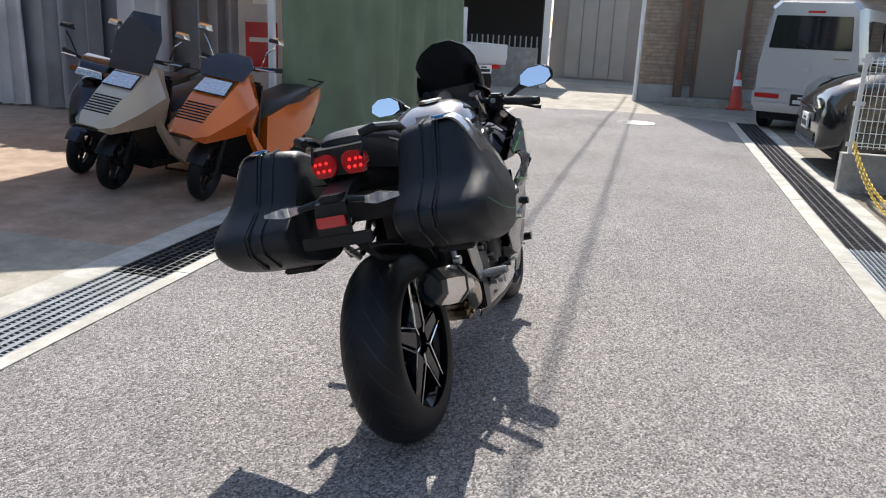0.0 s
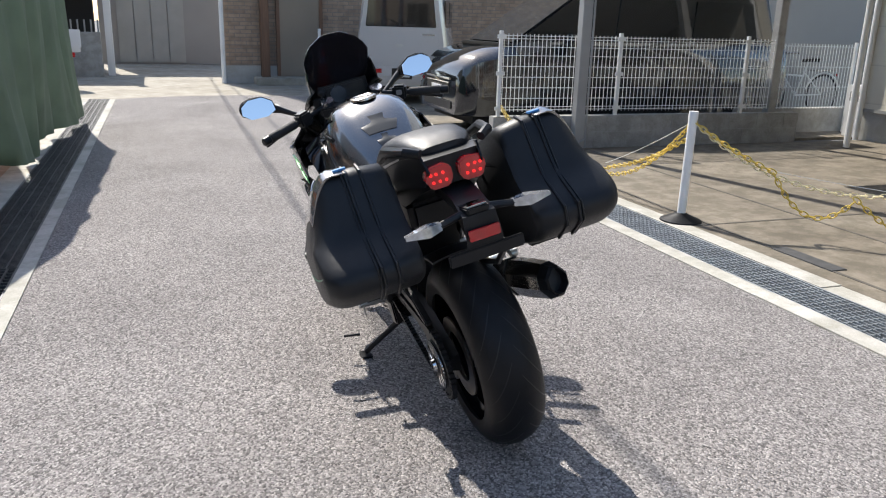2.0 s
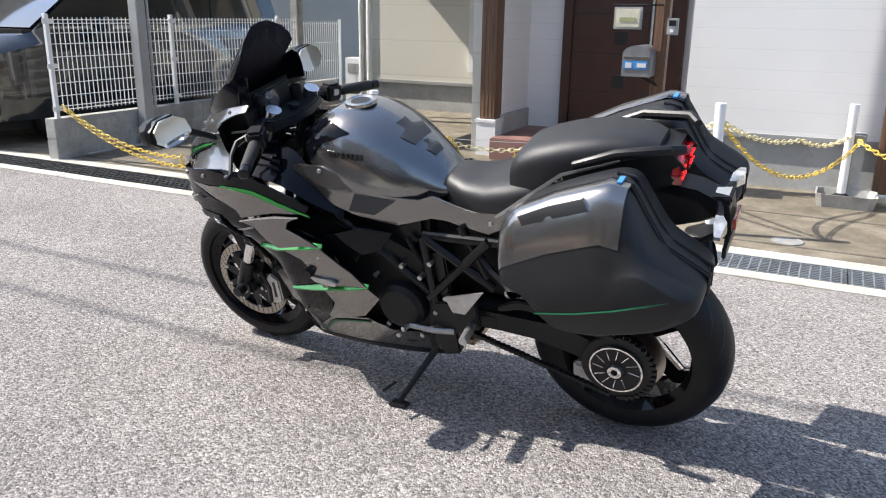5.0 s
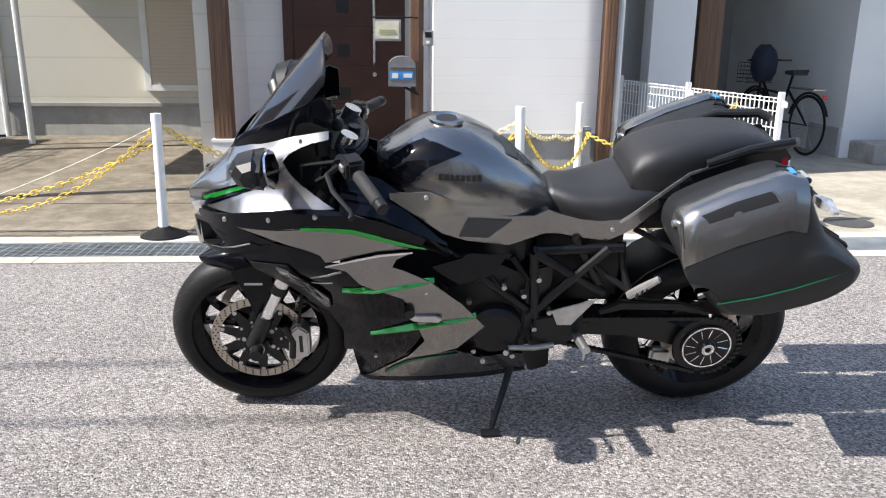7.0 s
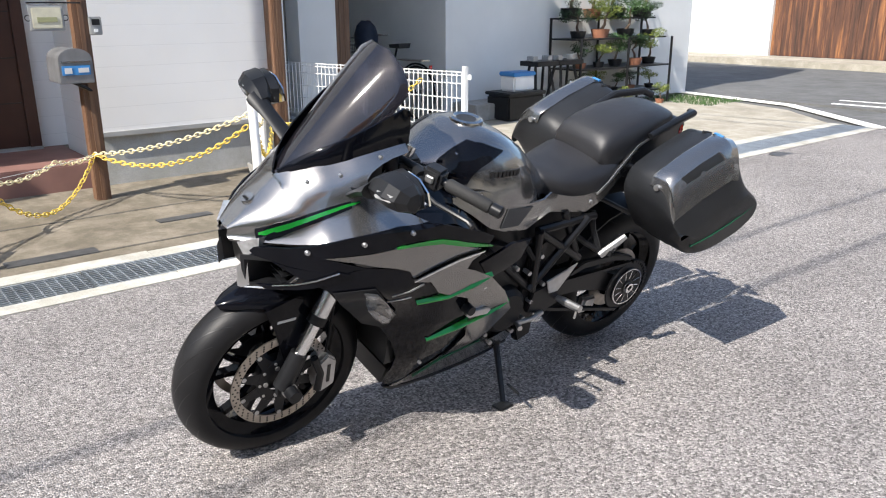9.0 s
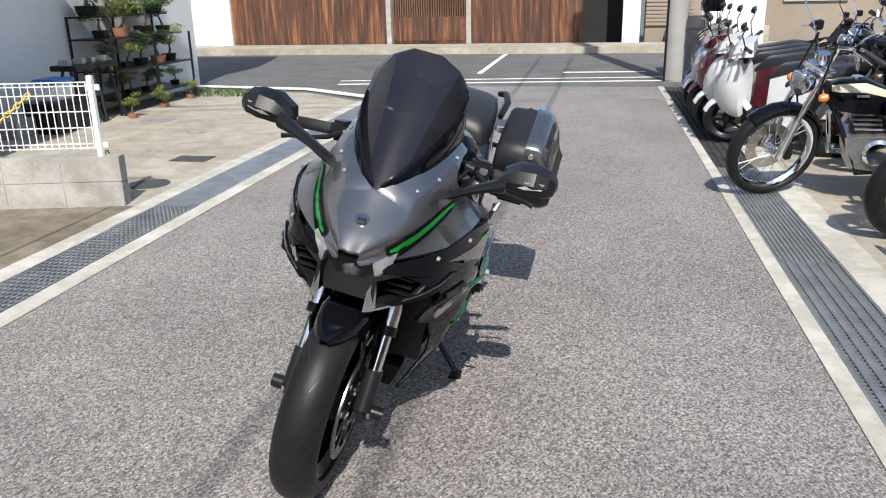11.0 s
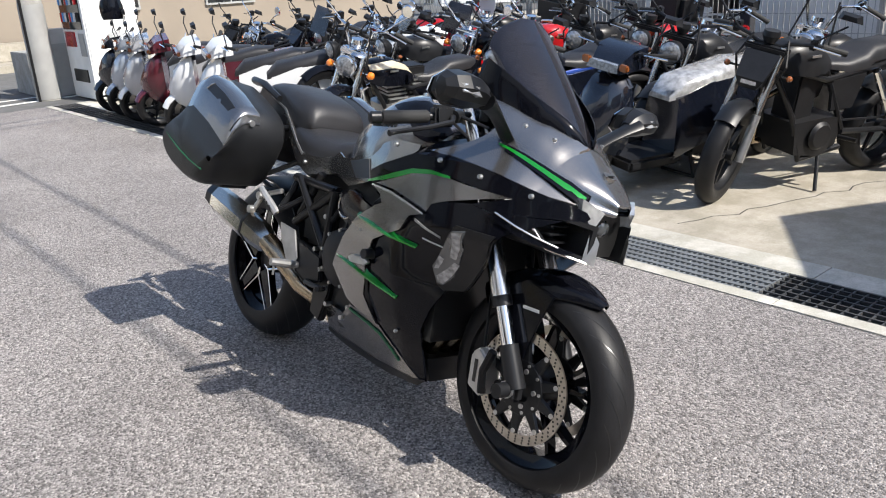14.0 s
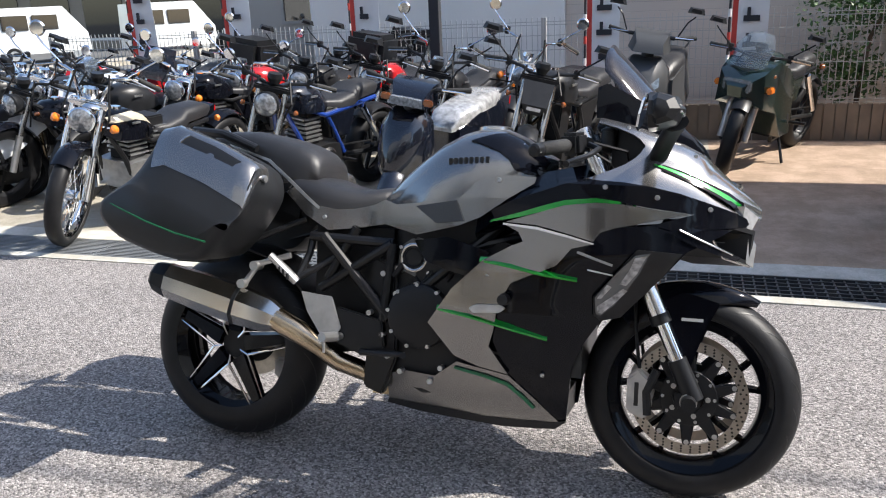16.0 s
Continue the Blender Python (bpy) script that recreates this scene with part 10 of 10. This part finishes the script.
def scooter(x, y, head, paint, label, big=False, seat_wrap=False, low_lamp=False, screen=0.0, lean=7.0, trim=SATIN_BLACK, basket=False, rim_mat=SATIN_BLACK, turn=14.0):
    b = parked("scooter", x, y, head, label, "scooter", lean, "parked scooters")
    k = 1.18 if big else 1.0
    R = 0.215 * k
    wb = 1.18 * k
    wf, wr = (0, 0, R), (0, -wb, R)
    small_wheel(b, "front_wheel", wf, R, 0.048 * k, rim_mat, 5, True)
    small_wheel(b, "rear_wheel", wr, R, 0.052 * k, rim_mat, 5, False)
    for s in (-1, 1):
        part("fork_leg", tube([(s * 0.07 * k, 0.0, R), (s * 0.07 * k, -0.10 * k, R + 0.28 * k)], 0.02, 10), SATIN_BLACK, b)
    rows = []
    for i in range(8):
        a = radians(25 + 125 * i / 7)
        rows.append([(u * 0.068 * k, (R + 0.025 - 0.035 * u * u) * math.cos(a), R + (R + 0.025 - 0.035 * u * u) * math.sin(a)) for u in (-1, -0.5, 0, 0.5, 1)] + [(u * 0.062 * k, (R + 0.016 - 0.035 * u * u) * math.cos(a), R + (R + 0.016 - 0.035 * u * u) * math.sin(a)) for u in (1, 0.5, 0, -0.5, -1)])
    part("front_fender", loft(rows), paint if not (big or low_lamp) else SATIN_BLACK, b, "front fender", 50)
    if low_lamp:
        front = [[(-w, y, zt) for w in (0.6 * hw,)] + [(0.6 * hw, y, zt), (hw, y - 0.02, (zt + zb) / 2), (0.8 * hw, y - 0.03, zb), (-0.8 * hw, y - 0.03, zb), (-hw, y - 0.02, (zt + zb) / 2)] for y, hw, zt, zb in ((0.315, 0.10, 0.525, 0.495), (0.25, 0.17, 0.595, 0.47), (0.05, 0.225, 0.745, 0.49), (-0.12, 0.235, 0.865, 0.50), (-0.24, 0.22, 0.925, 0.50), (-0.36, 0.17, 0.905, 0.44))]
        fp = part("front_panel", loft(front), paint, b, "long wedge-shaped front panel", 25)
        part("headlamp", loft([[(-0.125, 0.015, 0.772), (0.125, 0.015, 0.772), (0.125, 0.025, 0.785), (-0.125, 0.025, 0.785)], [(-0.115, -0.095, 0.850), (0.115, -0.095, 0.850), (0.115, -0.085, 0.866), (-0.115, -0.085, 0.866)]]), LENS, fp, "wide rectangular headlamp")
        part("lamp_frame", tube([(-0.13, 0.022, 0.780), (0.13, 0.022, 0.780), (0.12, -0.095, 0.864), (-0.12, -0.095, 0.864)], 0.006, 6, True), SATIN_BLACK, fp)
        for i in range(7):
            y = 0.225 - 0.021 * i
            z = 0.595 + (0.25 - y) * 0.75
            part("louvre", box((-0.115, y - 0.005, z - 0.004), (0.115, y + 0.005, z + 0.006)), MARK_DARK, fp, "dark slot in the nose")
        part("chin_slot", box((-0.09, 0.300, 0.500), (0.09, 0.312, 0.512)), MARK_DARK, fp)
        for s in (-1, 1):
            part("leg_shield", loft([[(s * 0.235, -0.18, 0.56), (s * 0.185, -0.18, 0.56), (s * 0.185, -0.22, 0.46), (s * 0.235, -0.22, 0.46)], [(s * 0.255, -0.36, 0.36), (s * 0.20, -0.36, 0.36), (s * 0.20, -0.36, 0.27), (s * 0.255, -0.36, 0.27)], [(s * 0.25, -0.60, 0.21), (s * 0.18, -0.60, 0.21), (s * 0.18, -0.60, 0.13), (s * 0.25, -0.60, 0.13)], [(s * 0.24, -0.95, 0.24), (s * 0.16, -0.95, 0.24), (s * 0.16, -0.95, 0.14), (s * 0.24, -0.95, 0.14)]]), paint, b, "", 30)
        part("inner_panel", box((-0.18, -0.40, 0.20), (0.18, -0.34, 0.86), 0.02), SATIN_BLACK, b, "black inner leg panel")
    else:
        shield = []
        for y, hw, zt, zb in ((0.115, 0.035, 0.47, 0.42), (0.085, 0.085, 0.56, 0.38), (0.03, 0.135, 0.66, 0.335), (-0.04, 0.165, 0.735, 0.30), (-0.10, 0.178, 0.77, 0.275), (-0.15, 0.170, 0.775, 0.27)):
            shield.append([(a * hw * k, y * k + 0.02 * k * (1 - a * a), (zb + (zt - zb) * b) * k) for a, b in ((-0.55, 1.0), (0.55, 1.0), (0.9, 0.86), (1.0, 0.55), (0.92, 0.2), (0.6, 0.0), (-0.6, 0.0), (-0.92, 0.2), (-1.0, 0.55), (-0.9, 0.86))])
        fp = part("front_panel", loft(shield), paint, b, "painted leg shield", 35)
        part("panel_mark", box((-0.06, 0.062 * k, 0.53 * k), (0.06, 0.07 * k, 0.56 * k)), MARK_PALE, fp)
        if big:
            for s in (-1, 1):
                part("headlamp", loft([[(s * 0.03, 0.115 * k, 0.50 * k), (s * 0.03, 0.10 * k, 0.545 * k), (s * 0.04, 0.06, 0.53 * k)], [(s * 0.16, 0.04 * k, 0.60 * k), (s * 0.15, 0.03 * k, 0.66 * k), (s * 0.15, 0.0, 0.64 * k)]]), LAMP, fp, "slanted headlamp")
        hd = part("handlebar_cover", loft([[(-0.10, -0.02 * k, 0.86 * k), (0.10, -0.02 * k, 0.86 * k), (0.12, 0.0, 0.80 * k), (-0.12, 0.0, 0.80 * k)], [(-0.13, -0.10 * k, 0.925 * k), (0.13, -0.10 * k, 0.925 * k), (0.165, -0.10 * k, 0.82 * k), (-0.165, -0.10 * k, 0.82 * k)], [(-0.14, -0.22 * k, 0.94 * k), (0.14, -0.22 * k, 0.94 * k), (0.14, -0.22 * k, 0.82 * k), (-0.14, -0.22 * k, 0.82 * k)]]), paint, b, "handlebar cover", 35)
        if not big:
            part("headlamp", loft([[(-0.10, 0.0, 0.80 * k), (0.10, 0.0, 0.80 * k), (0.09, -0.01, 0.855 * k), (-0.09, -0.01, 0.855 * k)], [(-0.11, 0.025, 0.805 * k), (0.11, 0.025, 0.805 * k), (0.10, 0.015, 0.85 * k), (-0.10, 0.015, 0.85 * k)]]), LAMP, hd, "clear headlamp")
            for s in (-1, 1):
                part("indicator", box((s * 0.135 - 0.03, -0.02, 0.82 * k), (s * 0.135 + 0.03, 0.012, 0.86 * k), 0.008), AMBER_DULL, hd, "amber indicator")
        part("stem", tube([(0, -0.12 * k, 0.74 * k), (0, -0.13 * k, 0.84 * k)], 0.05, 12), SATIN_BLACK, b)
    hz = (0.92 if not low_lamp else 0.98) * k
    hy = (-0.16 if not low_lamp else -0.30) * k
    for s in (-1, 1):
        part("grip", tube([(s * 0.16, hy, hz - 0.02), (s * 0.34, hy - 0.06, hz)], [0.012, 0.018], 10), GRIP, b)
        part("lever", tube([(s * 0.18, hy + 0.04, hz - 0.01), (s * 0.32, hy + 0.01, hz - 0.01)], 0.006, 6), CHROME, b)
    part("handlebar", tube([(-0.18, hy, hz - 0.02), (0.18, hy, hz - 0.02)], 0.016, 8), SATIN_BLACK, b)
    mirrors(b, hy, hz, 0.30, 0.16, CHROME if low_lamp else SATIN_BLACK)
    if screen:
        part("windscreen", loft([[(-0.18, hy + 0.20, 0.88), (0.18, hy + 0.20, 0.88), (0.18, hy + 0.195, 0.88), (-0.18, hy + 0.195, 0.88)], [(-0.20, hy + 0.10, 0.88 + screen * 0.6), (0.20, hy + 0.10, 0.88 + screen * 0.6), (0.20, hy + 0.094, 0.88 + screen * 0.6), (-0.20, hy + 0.094, 0.88 + screen * 0.6)], [(-0.12, hy + 0.02, 0.88 + screen), (0.12, hy + 0.02, 0.88 + screen), (0.12, hy + 0.014, 0.88 + screen), (-0.12, hy + 0.014, 0.88 + screen)]]), SMOKE, b, "smoked windscreen")
    part("floorboard", box((-0.17 * k, -0.62 * k, 0.16 * k), (0.17 * k, -0.18 * k, 0.24 * k), 0.02), trim, b, "black floorboard")
    body = [[(-0.13 * k, -0.56 * k, 0.58 * k), (0.13 * k, -0.56 * k, 0.58 * k), (0.17 * k, -0.54 * k, 0.20 * k), (-0.17 * k, -0.54 * k, 0.20 * k)], [(-0.15 * k, -0.80 * k, 0.66 * k), (0.15 * k, -0.80 * k, 0.66 * k), (0.20 * k, -0.80 * k, 0.30 * k), (-0.20 * k, -0.80 * k, 0.30 * k)], [(-0.13 * k, -1.15 * k, 0.70 * k), (0.13 * k, -1.15 * k, 0.70 * k), (0.19 * k, -1.12 * k, 0.44 * k), (-0.19 * k, -1.12 * k, 0.44 * k)], [(-0.07 * k, -1.48 * k, 0.74 * k), (0.07 * k, -1.48 * k, 0.74 * k), (0.09 * k, -1.42 * k, 0.60 * k), (-0.09 * k, -1.42 * k, 0.60 * k)]]
    part("rear_body", loft(body), paint, b, "painted rear body", 30)
    part("tail_lamp", box((-0.07 * k, -1.50 * k, 0.62 * k), (0.07 * k, -1.44 * k, 0.70 * k), 0.01), RED_LENS, b, "red tail lamp")
    st = part("seat", loft([seat_ring(-0.52 * k, 0.56 * k, 0.60 * k, 0.09 * k, 12), seat_ring(-0.62 * k, 0.58 * k, 0.70 * k, 0.13 * k, 12), seat_ring(-0.85 * k, 0.62 * k, 0.735 * k, 0.15 * k, 12), seat_ring(-1.10 * k, 0.68 * k, 0.78 * k, 0.135 * k, 12), seat_ring(-1.28 * k, 0.70 * k, 0.77 * k, 0.09 * k, 12)]), CLEAR_WRAP if seat_wrap else LEATHER, b, "seat wrapped in clear film" if seat_wrap else "black seat", 50)
    part("rack", tube([(-0.09, -1.2 * k, 0.74 * k), (-0.10, -1.45 * k, 0.80 * k), (0.10, -1.45 * k, 0.80 * k), (0.09, -1.2 * k, 0.74 * k)], 0.010, 8), SATIN_BLACK, b)
    part("engine", box((-0.14 * k, -wb - 0.05, 0.17 * k), (-0.03, -0.70 * k, 0.34 * k), 0.04), ENGINE_BLACK, b)
    part("muffler", tube([(0.10, -wb + 0.22, 0.26 * k), (0.13 * k, -wb - 0.16, 0.30 * k)], [0.05, 0.055], 14), SATIN_BLACK, b)
    part("shock", tube([(-0.10, -wb, 0.26), (-0.09, -wb + 0.06, 0.52 * k)], 0.025, 10), SATIN_BLACK, b)
    part("centre_stand", tube([(-0.12, -0.74 * k, 0.20), (-0.14, -0.78 * k, 0.035), (0.14, -0.78 * k, 0.01), (0.12, -0.74 * k, 0.20)], 0.013, 8), SATIN_BLACK, b)
    if not low_lamp:
        steer(b, {"front_wheel", "fork_leg", "front_fender", "grip", "lever", "handlebar", "handlebar_cover", "mirror", "stem"}, (0, -0.12 * k, 0.7 * k), Vector((0, -0.3, 0.95)).normalized(), turn)
    else:
        steer(b, {"front_wheel", "fork_leg", "front_fender"}, (0, -0.06, 0.4), Vector((0, -0.3, 0.95)).normalized(), 10)
    part("rear_fender", box((-0.06, -wb - 0.27 * k, 0.42 * k), (0.06, -wb - 0.20 * k, 0.62 * k), 0.01), SATIN_BLACK, b)
    return b


# front row, beside the lane
scooter(-2.08, -7.20, -34, NAVY_PAINT, "dark scooter in the front row of the lot")
scooter(-2.03, -6.66, -34, mat("silver_blue_paint", (0.36, 0.40, 0.46), 0.2, 0.5, coat=0.9), "silver-blue scooter in the front row of the lot")
scooter(-1.97, -6.12, -33, mat("pearl_grey_paint", (0.42, 0.43, 0.45), 0.2, 0.3, coat=0.9), "pearl grey scooter beside a maroon one")
scooter(-1.97, -5.64, -31, MAROON, "maroon scooter in the front row of the lot")
scooter(-1.95, -4.88, -31, WHITE_PAINT, "white scooter with a black seat in the lot")
scooter(-1.98, -4.32, -30, WHITE_PAINT, "white and grey scooter with a black seat", trim=MATTE_GREY)
roadster(-2.75, -3.70, -24, GLOSS_BLACK, "low black cruiser motorcycle beside the chrome one", "chopper", False, 0.14, 0.66, 1.55, turn=20)
roadster(-2.90, -3.12, -20, SATIN_BLACK, "black roadster between two cruisers", "naked", False, 0.12, 0.76, 1.42, turn=20)
roadster(-1.94, -2.40, -6, GLOSS_BLACK, "black and cream chrome cruiser motorcycle", "chopper", True, 0.24, 0.68, 1.60, rim_mat=CHROME, wire=True, flash=CREAM_DARK, turn=28)
roadster(-2.54, -1.42, -14, NAVY_PAINT, "dark naked motorcycle with a blue frame", "naked", False, 0.10, 0.78, 1.40, frame_mat=BLUE_PAINT, turn=26)
scooter(-2.55, -0.36, -12, NAVY_PAINT, "dark navy scooter with a film-wrapped seat", seat_wrap=True)
roadster(-2.90, 0.28, -16, SATIN_BLACK, "matt black naked street motorcycle", "street", False, 0.10, 0.80, 1.38, turn=26)
scooter(-4.46, 0.94, -8, MATTE_GREY, "matt grey maxi scooter with red wheel rims", big=True, rim_mat=RED_PAINT, turn=10)
roadster(-4.42, 1.66, -26, GREEN_BLACK, "dark green sport-touring motorcycle with a clear screen", "sport", False, 0.05, 0.78, 1.44, turn=18)
# second row, in front of the fence
rows2 = [(-3.95, -0.75, "chopper", SATIN_BLACK, True, "black chrome cruiser in the second row", False, 0.26),
         (-4.15, -1.35, "naked", RED_PAINT, False, "red naked motorcycle in the second row", False, 0.12),
         (-4.05, -1.95, "naked", SATIN_BLACK, False, "black naked motorcycle with a top box", True, 0.12),
         (-4.10, -2.6, "naked", RED_PAINT, True, "red and chrome motorcycle in the second row", False, 0.14),
         (-3.75, -3.15, "street", RED_PAINT, False, "red street motorcycle in the second row", True, 0.10),
         (-3.6, -3.75, "sport", WHITE_PAINT, False, "white faired motorcycle in the second row", False, 0.05),
         (-3.7, -4.4, "chopper", SATIN_BLACK, True, "black low cruiser in the second row", False, 0.20),
         (-3.5, -5.0, "naked", SATIN_BLACK, False, "black motorcycle with a small screen", False, 0.12),
         (-3.6, -5.7, "street", NAVY_PAINT, False, "dark street motorcycle in the second row", False, 0.10),
         (-4.30, -0.10, "chopper", SATIN_BLACK, True, "black cruiser near the sign pole", False, 0.26),
         (-5.0, -4.1, "naked", SATIN_BLACK, True, "black chrome motorcycle by the fence", True, 0.16),
         (-5.0, -5.1, "street", RED_PAINT, False, "red motorcycle by the fence", False, 0.10),
         (-3.45, -2.75, "naked", GLOSS_BLACK, True, "black roadster behind the front row", False, 0.12),
         (-3.3, -6.3, "chopper", GLOSS_BLACK, True, "black cruiser behind the white scooters", False, 0.18),
         (-3.4, -7.0, "street", SATIN_BLACK, False, "black street motorcycle behind the scooters", False, 0.12),
         (-4.2, -6.6, "naked", SATIN_BLACK, False, "black roadster behind the scooters", False, 0.14),
         (-5.05, -2.1, "naked", SATIN_BLACK, False, "black roadster close to the fence", True, 0.14),
         (-5.1, -3.0, "chopper", SATIN_BLACK, True, "black cruiser close to the fence", False, 0.24),
         (-4.3, -5.2, "naked", GLOSS_BLACK, True, "black and chrome roadster in the far corner", False, 0.14),
         (-3.35, -0.55, "naked", SATIN_BLACK, False, "black roadster behind the film-wrapped scooter", False, 0.16)]
rnd = random.Random(17)
for k, (x, y, st, pm, ch, lb, bt, bars) in enumerate(rows2):
    roadster(x, y, -16 + rnd.uniform(-9, 8), pm, lb, st, ch, bars, 0.70 if st == "chopper" else 0.78, 1.55 if st == "chopper" else 1.40, box_top=bt, screen=(k in (4, 7)), rim_mat=CHROME if ch else SATIN_BLACK, wire=ch and k % 2 == 0)
hm = tagged(link_mesh("crash_helmet", lathe([(0.0001, 0.26), (0.06, 0.25), (0.11, 0.21), (0.13, 0.14), (0.125, 0.05), (0.11, 0.0), (0.095, 0.0), (0.0001, 0.02)], (-2.10, -6.86, 1.10), 24, "z", False), GLOSS_BLACK), "black crash helmet on a scooter mirror", "helmet")
# under the canopy
scooter(-3.29, 2.88, -94, CREAM_PAINT, "cream angular scooter with a smoked screen", big=False, low_lamp=True, screen=0.42)
scooter(-2.52, 2.85, -95, ORANGE_PAINT, "orange angular scooter with a low screen", low_lamp=True, screen=0.16)
scooter(-3.88, 3.27, -92, NAVY_PAINT, "dark scooter with orange trim under the canopy")
